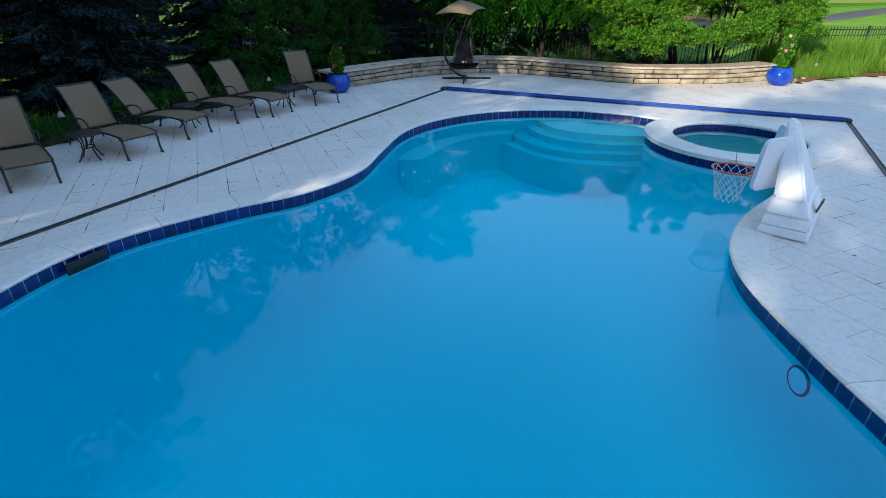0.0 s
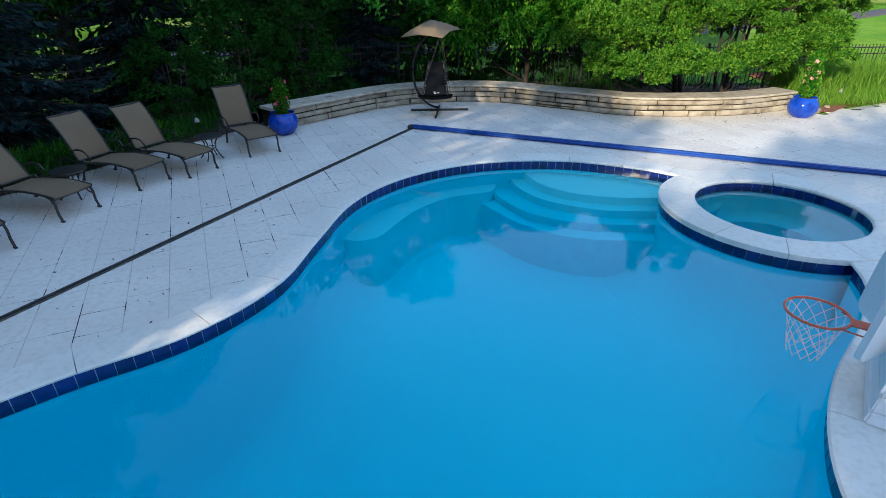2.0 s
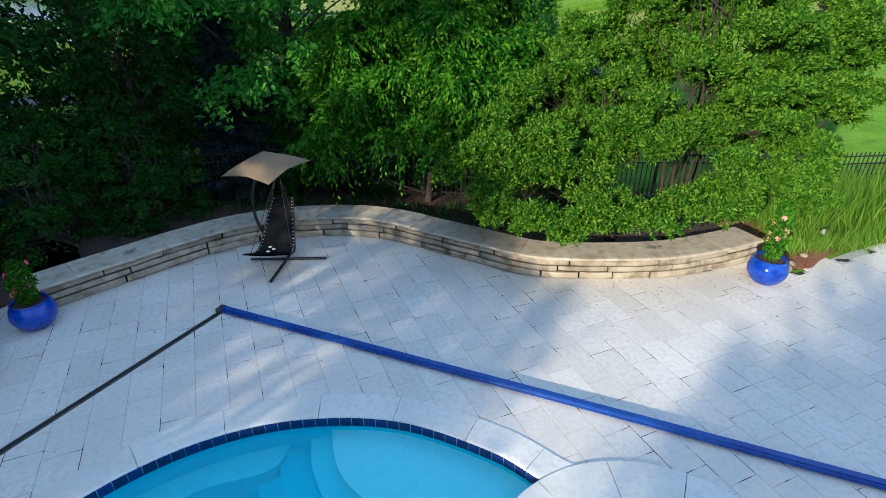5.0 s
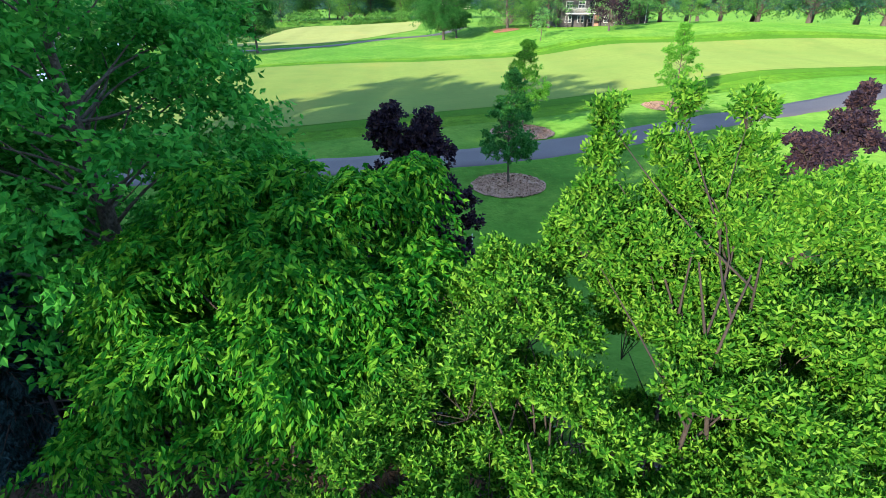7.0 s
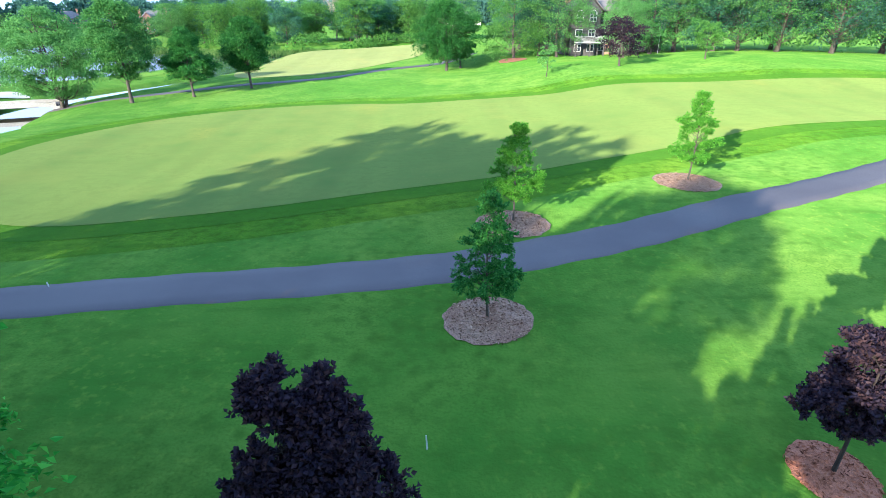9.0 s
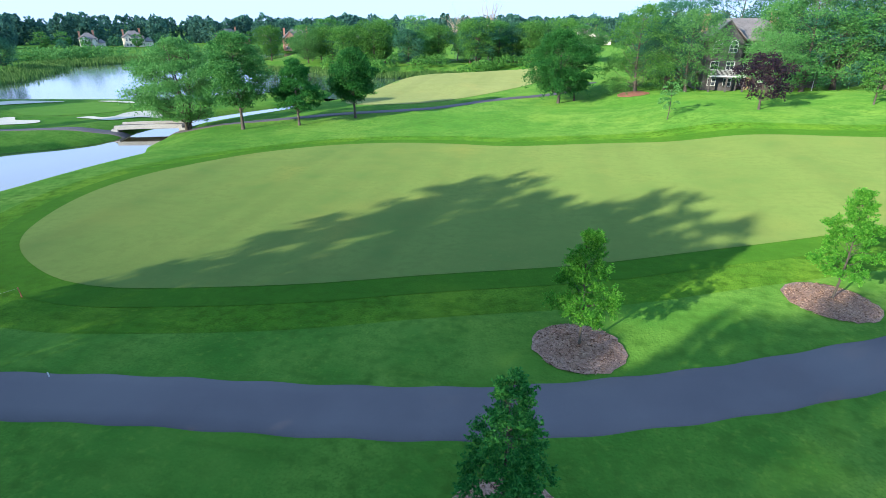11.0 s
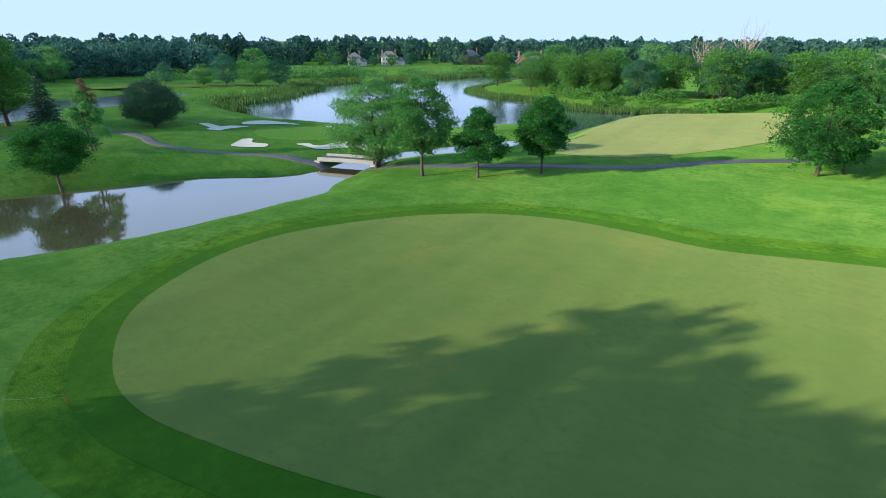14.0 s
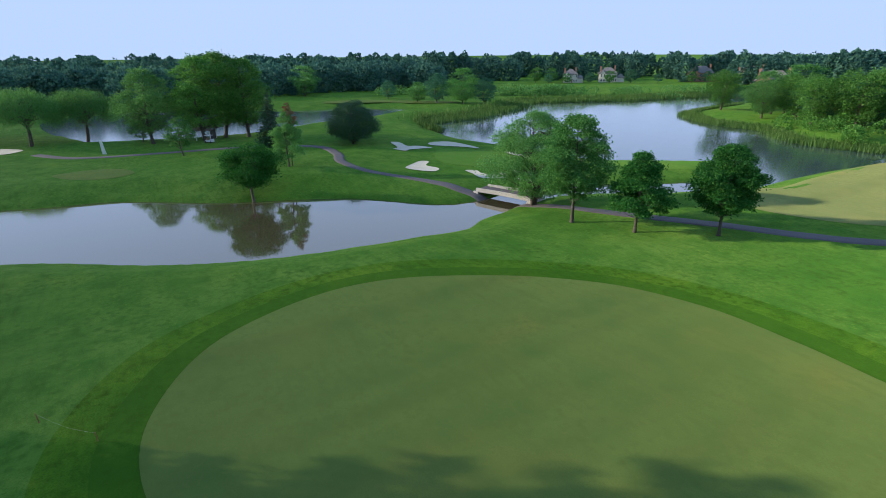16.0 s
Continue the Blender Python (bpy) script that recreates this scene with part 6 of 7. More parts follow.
CRAB2 = bough_meshes(lobes_at(CRAB2_FOOT, [(6.8, 26.9, 3.75, 0.45, 0.45, 0.5), (7.2, 26.7, 3.9, 0.45, 0.45, 0.45), (6.2, 26.9, 3.2, 0.45, 0.5, 0.5), (6.9, 26.2, 3.3, 0.85, 0.8, 0.8), (6.2, 25.6, 2.8, 0.95, 0.85, 0.7), (7.2, 25.2, 2.7, 0.95, 0.8, 0.7), (5.4, 25.0, 2.2, 0.9, 0.8, 0.6), (6.3, 24.7, 2.2, 0.95, 0.75, 0.6), (7.3, 24.4, 2.0, 0.9, 0.7, 0.55), (6.4, 23.55, 1.2, 0.85, 0.65, 0.45), (7.3, 23.35, 1.1, 0.75, 0.6, 0.42), (5.2, 24.0, 1.45, 0.9, 0.65, 0.48), (4.9, 24.5, 1.9, 0.7, 0.6, 0.5), (4.75, 23.95, 0.95, 0.50, 0.45, 0.36), (5.6, 23.6, 0.95, 0.60, 0.45, 0.36), (4.3, 24.7, 1.7, 0.55, 0.5, 0.45), (5.6, 24.9, 1.4, 0.7, 0.6, 0.5), (6.6, 24.6, 1.5, 0.7, 0.6, 0.5), (5.8, 26.4, 2.1, 0.9, 0.8, 0.7), (7.0, 26.4, 2.2, 0.9, 0.7, 0.8)]),
                    CRAB2_FOOT, 0.096, L_CRAB, 83, 84000, 0.5, 0.0, 10, 0.18, M_DARKBARK, 0.05, 4, 0.30, 7, 0.62)
plant_tree("crabapple", *CRAB2_FOOT, CRAB2, "crabapple with low boughs over the garden wall", z=-0.05)
CRAB3 = bough_meshes(lobes_at(CRAB3_FOOT, [(11.4, 26.9, 4.4, 0.9, 0.9, 0.9), (12.2, 26.6, 3.8, 1.0, 0.9, 0.9), (11.3, 26.2, 3.3, 1.0, 0.9, 0.9), (12.3, 26.2, 2.8, 1.0, 0.9, 0.8), (11.6, 25.6, 2.4, 1.0, 0.8, 0.7), (12.8, 26.9, 3.0, 0.9, 0.9, 0.9), (11.0, 25.3, 2.0, 0.7, 0.6, 0.5), (11.2, 25.2, 2.9, 0.7, 0.6, 0.5), (10.8, 24.6, 1.9, 0.55, 0.5, 0.4)]),
                    CRAB3_FOOT, 0.096, L_CRAB, 85, 56000, 0.5, 0.0, 10, 0.17, M_BARK, 0.06, 4, 0.30, 8, 0.62)
plant_tree("crabapple", *CRAB3_FOOT, CRAB3, "sunlit crabapple beside the ornamental grass", z=-0.1)
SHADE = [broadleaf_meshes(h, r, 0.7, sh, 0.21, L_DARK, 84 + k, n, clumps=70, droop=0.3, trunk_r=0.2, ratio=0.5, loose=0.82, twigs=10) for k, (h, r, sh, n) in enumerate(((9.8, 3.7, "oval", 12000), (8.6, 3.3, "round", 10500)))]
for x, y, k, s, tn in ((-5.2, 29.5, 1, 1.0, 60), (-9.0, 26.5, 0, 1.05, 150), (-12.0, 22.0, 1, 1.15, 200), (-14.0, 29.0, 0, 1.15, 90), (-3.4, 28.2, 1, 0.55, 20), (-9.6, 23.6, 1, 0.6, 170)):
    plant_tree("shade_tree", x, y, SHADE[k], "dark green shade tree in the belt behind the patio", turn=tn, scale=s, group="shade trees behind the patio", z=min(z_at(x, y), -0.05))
LIME = broadleaf_meshes(8.8, 3.0, 1.6, "oval", 0.15, L_SHADE2, 88, 46000, clumps=80, droop=0.3, trunk_r=0.2, ratio=0.6, loose=0.95, twigs=10)
plant_tree("shade_tree", 0.2, 30.0, LIME, "tall green lime tree at the edge of the golf course", z=-0.4)
plant_tree("shade_tree", -3.8, 33.6, LIME, "green lime tree at the edge of the golf course", turn=140, scale=0.9)
SPRUCE = [spruce_meshes(7.2, 1.75, L_SPRUCE, 91, 36000, 0.17), spruce_meshes(9.5, 2.9, L_SPRUCE, 92, 40000, 0.22), spruce_meshes(18.5, 3.9, L_SPRUCE, 93, 26000, 0.52)]
for x, y, k, s, tn in ((-1.1, 28.2, 0, 0.74, 0), (-8.6, 21.6, 1, 0.9, 50), (-12.2, 18.2, 2, 0.85, 170), (-10.6, 16.6, 1, 1.0, 170), (-13.0, 12.8, 2, 0.88, 260), (-11.2, 11.6, 1, 1.0, 20), (-6.4, 24.9, 0, 1.05, 80)):
    plant_tree("blue_spruce", x, y, SPRUCE[k], "dusky blue spruce with tiered drooping boughs", "tree", tn, s, "blue spruces", z=-0.05)
# added trees, mostly out of view beside and behind the pool, that cast shade
TALL = [broadleaf_meshes(20.5, 6.6, 5.5, "vase", 0.5, L_MID, 95 + k, 15000, clumps=70, trunk_r=0.36, loose=0.95, twigs=8) for k in range(2)]
for x, y, k, s, tn in ((-23, 28, 0, 0.86, 0), (-28.5, 33.5, 1, 0.90, 60), (-19.6, 22, 1, 0.9, 120), (-15, 37, 0, 0.62, 10), (-20, 34, 1, 0.80, 220), (-17, 27.5, 0, 0.95, 300)):
    plant_tree("tall_tree", x, y, TALL[k], "tall leafy tree, mostly out of view, added to cast shade", turn=tn, scale=s, group="tall trees beside the pool")
for x, y, k, s, tn in ((-10.2, 9.4, 1, 1.05, 40), (-14, 2, 0, 1.1, 0), (-13, -7, 0, 1.2, 75), (-19, 8, 1, 1.2, 70), (-10, -6, 1, 1.32, 20), (-3, -12, 0, 1.15, 140), (5, -14, 1, 1.2, 240), (-24, -4, 0, 1.3, 10)):
    plant_tree("shade_tree", x, y, SHADE[k], "dark green tree added out of view behind the pool for shade", turn=tn, scale=s, group="shade trees behind the pool", z=min(z_at(x, y), 0))

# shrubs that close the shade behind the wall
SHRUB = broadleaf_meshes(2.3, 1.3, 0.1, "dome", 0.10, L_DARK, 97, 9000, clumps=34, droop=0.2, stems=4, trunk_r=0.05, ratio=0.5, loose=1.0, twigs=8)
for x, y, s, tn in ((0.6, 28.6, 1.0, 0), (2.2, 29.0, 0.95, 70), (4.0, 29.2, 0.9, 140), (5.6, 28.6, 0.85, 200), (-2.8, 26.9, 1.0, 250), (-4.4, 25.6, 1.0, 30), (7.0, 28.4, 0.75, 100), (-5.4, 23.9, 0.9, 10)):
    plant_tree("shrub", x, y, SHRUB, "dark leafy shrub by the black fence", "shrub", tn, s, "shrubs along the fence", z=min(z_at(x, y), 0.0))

# added out of view: only its high crown matters, to shade the lawn
plant_tree("tall_tree", -14.7, 7.2, broadleaf_meshes(20.0, 4.2, 12.8, "oval", 0.42, L_MID, 99, 8500, clumps=50, trunk_r=0.3, loose=1.0, twigs=8), "unseen high-crowned tree added to shade the lawn", group="tall trees beside the pool", z=-0.2)

# ---- fence ----
fence = thing("fence", Matrix(), "black metal picket fence behind the planting beds", "fence")
bm = bmesh.new()
box(bm, (0.016, 0.016, 1.25), pose(0, 0, 0.06))
PICKET = bpy.data.meshes.new("picket")
bm.to_mesh(PICKET)
bm.free()
PICKET.materials.append(M_BLACK)
bm = bmesh.new()
box(bm, (0.06, 0.06, 1.4), pose(0, 0, -0.1), 0.004, 1)
box(bm, (0.08, 0.08, 0.03), pose(0, 0, 1.30), 0.012, 2)
POST = bpy.data.meshes.new("post")
bm.to_mesh(POST)
bm.free()
POST.materials.append(M_BLACK)
_fs = np.r_[0, np.cumsum(np.hypot(*np.diff(FENCE_LINE, axis=0).T))]
_fp = lambda s: tuple(float(np.interp(s, _fs, FENCE_LINE[:, j])) for j in (0, 1))
_s = 0.0
while _s < _fs[-1] - 1.9:
    a, b = _fp(_s), _fp(_s + 1.85)
    ang = math.degrees(math.atan2(b[1] - a[1], b[0] - a[0]))
    z = min(z_at(*a), 0.0)
    child("post", POST, fence, "", pose(*a, z, 0, 0, ang))
    for zz in (0.14, 1.02, 1.20):
        bm = bmesh.new()
        box(bm, (1.85, 0.03, 0.03), pose((a[0] + b[0]) / 2, (a[1] + b[1]) / 2, z + zz, 0, 0, ang))
        part("rail", bm, M_BLACK, fence, "", False)
    for k in range(1, 16):
        f = k / 16
        child("picket", PICKET, fence, "", pose(a[0] + (b[0] - a[0]) * f, a[1] + (b[1] - a[1]) * f, z, 0, 0, ang))
    _s += 1.87


# ---- loungers and tables ----
def sling(bm, path, width, thick=0.012):
    """A sheet of fabric along a path in the y-z plane, with thickness and a slight hollow."""
    cols = 7
    rows = []
    for side in (0, 1):
        for y, z in path:
            rows.append([bm.verts.new((width * (c / (cols - 1) - 0.5), y, z - side * thick - 0.012 * (1 - (2 * c / (cols - 1) - 1) ** 2))) for c in range(cols)])
    n = len(path)
    for r in range(n - 1):
        for c in range(cols - 1):
            bm.faces.new((rows[r][c], rows[r][c + 1], rows[r + 1][c + 1], rows[r + 1][c]))
            bm.faces.new((rows[n + r][c], rows[n + r + 1][c], rows[n + r + 1][c + 1], rows[n + r][c + 1]))
    for c in range(cols - 1):
        bm.faces.new((rows[0][c], rows[n][c], rows[n][c + 1], rows[0][c + 1]))
        bm.faces.new((rows[n - 1][c], rows[n - 1][c + 1], rows[2 * n - 1][c + 1], rows[2 * n - 1][c]))
    for r in range(n - 1):
        for c in (0, cols - 1):
            bm.faces.new((rows[r][c], rows[r + 1][c], rows[n + r + 1][c], rows[n + r][c]))
    return bm


SEAT_LINE = [(0.02 + 1.22 * k / 10, 0.335 + 0.065 * math.sin(math.pi * min(1, (k / 10) * 0.9 + 0.12)) - 0.02 * (k / 10)) for k in range(11)]


def lounger(m, recline):
    ob = thing("sun_lounger", m, "bronze-framed sun lounger with tan sling fabric, back raised", "sun lounger", "loungers along the bed")
    part("seat", sling(bmesh.new(), SEAT_LINE, 0.575), M_SLING, ob, "tan woven sling seat")
    c, s = math.cos(radians(recline)), math.sin(radians(recline))
    back = [(1.26 + 0.84 * f * c - 0.02 * math.sin(math.pi * f), 0.36 + 0.84 * f * s + 0.025 * math.sin(math.pi * f * 1.0) - (0.05 * max(0, f - 0.85) / 0.15)) for f in (k / 10 for k in range(11))]
    part("backrest", sling(bmesh.new(), back, 0.575), M_SLING, ob, "tan woven sling backrest")
    for sx in (-1, 1):
        x = sx * 0.295
        bm = bmesh.new()
        tube(bm, [(x, y, z - 0.008) for y, z in SEAT_LINE] + [(x, 1.5, 0.33), (x, 1.72, 0.32)], 0.017, 8)
        part("side_rail", bm, M_BRONZE, ob)
        bm = bmesh.new()
        tube(bm, [(x, y, z - 0.008) for y, z in back], 0.016, 8)
        part("back_rail", bm, M_BRONZE, ob)
        bm = bmesh.new()
        tube(bm, [(x, 0.16, 0.37), (x, 0.08, 0.335), (x, 0.03, 0.25), (x, 0.03, 0.12), (x, -0.01, 0.012)], 0.018, 8)
        tube(bm, [(x, -0.035, 0.012), (x, 0.02, 0.012)], 0.02, 6)
        part("front_leg", bm, M_BRONZE, ob)
        bm = bmesh.new()
        tube(bm, [(x, 1.12, 0.37), (x, 1.20, 0.30), (x, 1.22, 0.15), (x, 1.27, 0.012)], 0.018, 8)
        tube(bm, [(x, 1.25, 0.012), (x, 1.30, 0.012)], 0.02, 6)
        part("rear_leg", bm, M_BRONZE, ob)
        bm = bmesh.new()
        tube(bm, [(x, 0.98, 0.375), (x + sx * 0.03, 0.95, 0.47), (x + sx * 0.035, 1.02, 0.545), (x + sx * 0.035, 1.16, 0.555), (x + sx * 0.03, 1.30, 0.52), (x, 1.36, 0.45)], 0.015, 8)
        part("armrest", bm, M_BRONZE, ob)
    for y, z in ((0.03, 0.325), (1.24, 0.35), (1.72, 0.32)):
        bm = bmesh.new()
        tube(bm, [(-0.295, y, z), (0.295, y, z)], 0.014, 6)
        part("crossbar", bm, M_BRONZE, ob)
    bm = bmesh.new()
    tube(bm, [(-0.295, back[-1][0], back[-1][1]), (0.295, back[-1][0], back[-1][1])], 0.015, 6)
    part("top_bar", bm, M_BRONZE, ob)
    for sx in (-1, 1):
        bm = bmesh.new()
        tube(bm, [(sx * 0.295, 1.72, 0.32), (sx * 0.295, 1.78, 0.16), (sx * 0.295, 1.84, 0.012)], 0.017, 6)
        part("tail_leg", bm, M_BRONZE, ob)
    return ob


FEET = [((-6.38, 15.2), (-5.86, 15.65)), ((-5.43, 16.62), (-5.06, 17.16)), ((-4.92, 17.92), (-4.7, 18.45)), ((-4.40, 19.06), (-4.1, 19.67)), ((-3.82, 19.62), (-3.47, 20.2)), ((-3.08, 20.78), (-2.57, 21.13))]
RECLINE = (54, 57, 47, 57, 57, 62)
for (a, b), rc in zip(FEET, RECLINE):
    d = np.subtract(b, a)
    ang = math.degrees(math.atan2(d[1], d[0]))
    lounger(pose((a[0] + b[0]) / 2, (a[1] + b[1]) / 2, 0.0, 0, 0, ang), rc)


def side_table(x, y, turn):
    ob = thing("side_table", pose(x, y, 0.0, 0, 0, turn), "small round dark metal side table between loungers", "table", "side tables")
    bm = bmesh.new()
    lathe(bm, [(0.23, 0.42), (0.245, 0.425), (0.25, 0.435), (0.245, 0.445), (0.02, 0.445), (0.001, 0.445)], 28)
    part("tabletop", bm, M_BRONZE, ob)
    for k in range(4):
        a = radians(45 + 90 * k)
        c, s = math.cos(a), math.sin(a)
        bm = bmesh.new()
        tube(bm, [(0.17 * c, 0.17 * s, 0.42), (0.10 * c, 0.10 * s, 0.30), (0.10 * c, 0.10 * s, 0.18), (0.18 * c, 0.18 * s, 0.05), (0.22 * c, 0.22 * s, 0.010)], 0.013, 6)
        part("leg", bm, M_BRONZE, ob)
    bm = bmesh.new()
    tube(bm, [(0.10 * math.cos(w), 0.10 * math.sin(w), 0.22) for w in np.linspace(0, math.tau, 17)[:-1]], 0.009, 6, closed=True)
    part("brace_ring", bm, M_BRONZE, ob)


side_table(-6.05, 16.75, 20)
side_table(-5.25, 18.9, 0)
side_table(-3.75, 20.75, 40)


# ---- pots ----
def flower_pot(x, y, petal, tall, label, seed, s=1.0):
    rng = np.random.default_rng(seed)
    ob = thing("flower_pot", pose(x, y, 0.0) @ Matrix.Scale(s, 4), label, "plant pot", "blue pots by the wall")
    bm = bmesh.new()
    lathe(bm, [(0.17, 0.0), (0.19, 0.012), (0.26, 0.08), (0.315, 0.18), (0.33, 0.27), (0.30, 0.38), (0.255, 0.44), (0.265, 0.46), (0.255, 0.475), (0.235, 0.465), (0.235, 0.42), (0.001, 0.41)], 40)
    part("pot", bm, M_COBALT, ob, "glossy cobalt blue glazed pot")
    bm = bmesh.new()
    lathe(bm, [(0.235, 0.405), (0.235, 0.425), (0.12, 0.44), (0.001, 0.445)], 24)
    part("soil", bm, M_SOIL, ob)
    n = 900
    h = rng.uniform(0, 1, n)
    wid = 0.16 * np.sin(math.pi * np.clip(h * 0.85 + 0.12, 0, 1)) + 0.05
    a = rng.uniform(0, math.tau, n)
    q = np.sqrt(rng.uniform(0, 1, n)) * wid
    at = np.stack([q * np.cos(a), q * np.sin(a), 0.46 + h * tall], 1)
    child("leaves", leaf_mesh("leaves", at, rng.normal(size=(n, 3)) + (0, 0, 0.2), rng.uniform(0.05, 0.10, n), 0.5, L_ELM, rng), ob, "green climbing leaves")
    child("stems", limb_mesh("stems", [(bent((0.04 * math.cos(k), 0.04 * math.sin(k), 0.42), (0.08 * math.cos(k * 2), 0.08 * math.sin(k * 2), 0.46 + tall * 0.95), rng, 0.05, 6), np.linspace(0.008, 0.003, 6)) for k in range(5)], M_BARK, 5), ob)
    for k in range(9):
        a, z = rng.uniform(0, math.tau), 0.46 + tall * rng.uniform(0.3, 1.0)
        r = rng.uniform(0.10, 0.20)
        m = 6
        w = np.arange(m) * math.tau / m
        ax = np.array((math.cos(a), math.sin(a), 0.35))
        ax /= np.linalg.norm(ax)
        e1 = np.cross(ax, (0, 0, 1))
        e1 /= np.linalg.norm(e1)
        e2 = np.cross(ax, e1)
        d = np.cos(w)[:, None] * e1 + np.sin(w)[:, None] * e2 + ax * 0.4
        c = np.array((r * math.cos(a), r * math.sin(a), z))
        child("flower", leaf_mesh("flower", c + d * 0.024, d, np.full(m, 0.055), 0.85, petal, rng), ob, "open funnel flower")
    return ob


flower_pot(-2.74, 22.48, M_PETAL, 0.72, "cobalt blue glazed pot with a pink-flowering climber", 5, 0.98)
flower_pot(9.58, 23.16, M_PALEPETAL, 1.05, "cobalt blue glazed pot with a pale pink climber", 6, 1.02)


# ---- hanging chaise with canopy ----
chaise = thing("hanging_chaise", pose(0.76, 24.45, 0.0, 0, 0, 0), "black hanging chaise with a tan canopy on a curved stand", "hanging chair")
for name, e in (("base_bar", ((-0.70, 0.02), (0.76, -0.02))), ("base_bar", ((-0.12, -0.86), (0.06, 0.46)))):
    bm = bmesh.new()
    tube(bm, [(e[0][0], e[0][1], 0.03), (e[1][0], e[1][1], 0.03)], 0.027, 8)
    part(name, bm, M_BLACK, chaise)
bm = bmesh.new()
_st = [(0.02, 0.12, 0.05), (-0.25, 0.30, 0.12), (-0.50, 0.42, 0.40), (-0.62, 0.46, 0.80), (-0.58, 0.42, 1.25), (-0.38, 0.30, 1.65), (-0.10, 0.14, 1.88), (0.10, 0.02, 1.93)]
_sm = [Vector(p) for p in _st]
_cv = []
for k in range(len(_sm) - 1):
    a, b, c, d = (_sm[min(max(k + q, 0), len(_sm) - 1)] for q in (-1, 0, 1, 2))
    for f in (0, 0.25, 0.5, 0.75):
        _cv.append(0.5 * (2 * b + (c - a) * f + (2 * a - 5 * b + 4 * c - d) * f * f + (3 * b - a - 3 * c + d) * f**3))
tube(bm, _cv + [_sm[-1]], 0.03, 10)
part("curved_stand", bm, M_BLACK, chaise, "black curved steel stand")
# the couch hangs from the stand's tip, its foot towards the pool
_c = [(-0.10 + 0.10 * f - 0.02, -0.78 + 1.22 * f, 0.57 - 0.16 * math.sin(math.pi * min(1, f * 1.25)) * (f < 0.8) + 0.95 * max(0, f - 0.34) ** 1.25 * 1.05) for f in (k / 12 for k in range(13))]
bm = bmesh.new()
rows = [[], []]
for side in (0, 1):
    for k, (x, y, z) in enumerate(_c):
        hw = 0.41 - 0.23 * (k / 12)
        rows[side].append([bm.verts.new((x + hw * (2 * c / 6 - 1), y, z - 0.035 * side - 0.03 * (1 - (2 * c / 6 - 1) ** 2))) for c in range(7)])
for k in range(12):
    for c in range(6):
        bm.faces.new((rows[0][k][c], rows[0][k][c + 1], rows[0][k + 1][c + 1], rows[0][k + 1][c]))
        bm.faces.new((rows[1][k][c], rows[1][k + 1][c], rows[1][k + 1][c + 1], rows[1][k][c + 1]))
    for c in (0, 6):
        bm.faces.new((rows[0][k][c], rows[0][k + 1][c], rows[1][k + 1][c], rows[1][k][c]))
part("couch", bm, M_BLACKMESH, chaise, "black padded mesh couch")
for sx in (-1, 1):
    bm = bmesh.new()
    tube(bm, [(x + sx * (0.42 - 0.23 * k / 12), y, z - 0.02) for k, (x, y, z) in enumerate(_c)], 0.017, 8)
    part("couch_rail", bm, M_BRONZE, chaise)
    bm = bmesh.new()
    tube(bm, [(_c[9][0] + sx * 0.235, _c[9][1], _c[9][2]), (0.06, 0.02, 1.84)], 0.008, 6)
    part("suspension", bm, M_BRONZE, chaise)
    bm = bmesh.new()
    tube(bm, [(_c[2][0] + sx * 0.37, _c[2][1], _c[2][2]), (0.08, 0.02, 1.84)], 0.006, 6)
    part("suspension", bm, M_BRONZE, chaise)
for sx in (-1, 1):
    bm = bmesh.new()
    for k in range(2, 12):
        for f in (0.2, 0.7):
            x, y, z = (_c[k][j] + f * (_c[min(k + 1, 12)][j] - _c[k][j]) for j in range(3))
            box(bm, (0.016, 0.012, 0.008), pose(x + sx * (0.395 - 0.23 * (k + f) / 12), y, z - 0.008))
    part("lacing", bm, M_NET, chaise, "white cord lacing along the edge", False)
bm = bmesh.new()
for k in range(3):
    bmesh.ops.create_icosphere(bm, subdivisions=2, radius=0.035, matrix=pose(-0.12 + 0.08 * (k % 2), -0.72 + 0.09 * k, 0.57) @ Matrix.Diagonal((1, 1, 0.3, 1)))
part("button", bm, M_WHITE, chaise, "pale tufting buttons")
# canopy: a four-cornered umbrella with sagging edges
bm = bmesh.new()
N = 12
grid = []
for i in range(N + 1):
    line = []
    for j in range(N + 1):
        u, v = 2 * i / N - 1, 2 * j / N - 1
        edge = max(abs(u), abs(v))
        k = 1 - 0.08 * (1 - min(abs(u), abs(v)) / max(edge, 0.01)) * edge**3
        z = 0.27 * (1 - edge**1.12) - 0.06 * (abs(u) * abs(v)) ** 1.5
        line.append(Vector((u * k * 0.60, v * k * 0.60, z)))
    grid.append(line)
top = [[bm.verts.new(p) for p in line] for line in grid]
low = [[bm.verts.new(p - Vector((0, 0, 0.012))) for p in line] for line in grid]
for i in range(N):
    for j in range(N):
        bm.faces.new((top[i][j], top[i + 1][j], top[i + 1][j + 1], top[i][j + 1]))
        bm.faces.new((low[i][j], low[i][j + 1], low[i + 1][j + 1], low[i + 1][j]))
for i in range(N):
    for a, b in (((i, 0), (i + 1, 0)), ((i, N), (i + 1, N)), ((0, i), (0, i + 1)), ((N, i), (N, i + 1))):
        bm.faces.new((top[a[0]][a[1]], top[b[0]][b[1]], low[b[0]][b[1]], low[a[0]][a[1]]))
part("canopy", bm, M_CANOPY, chaise, "tan canvas canopy with drooping corners", m=pose(-0.15, 0.10, 1.90, 4, -4, 0) @ pose(0, 0, 0, 0, 0, 60) @ Matrix.Scale(0.92, 4))
bm = bmesh.new()
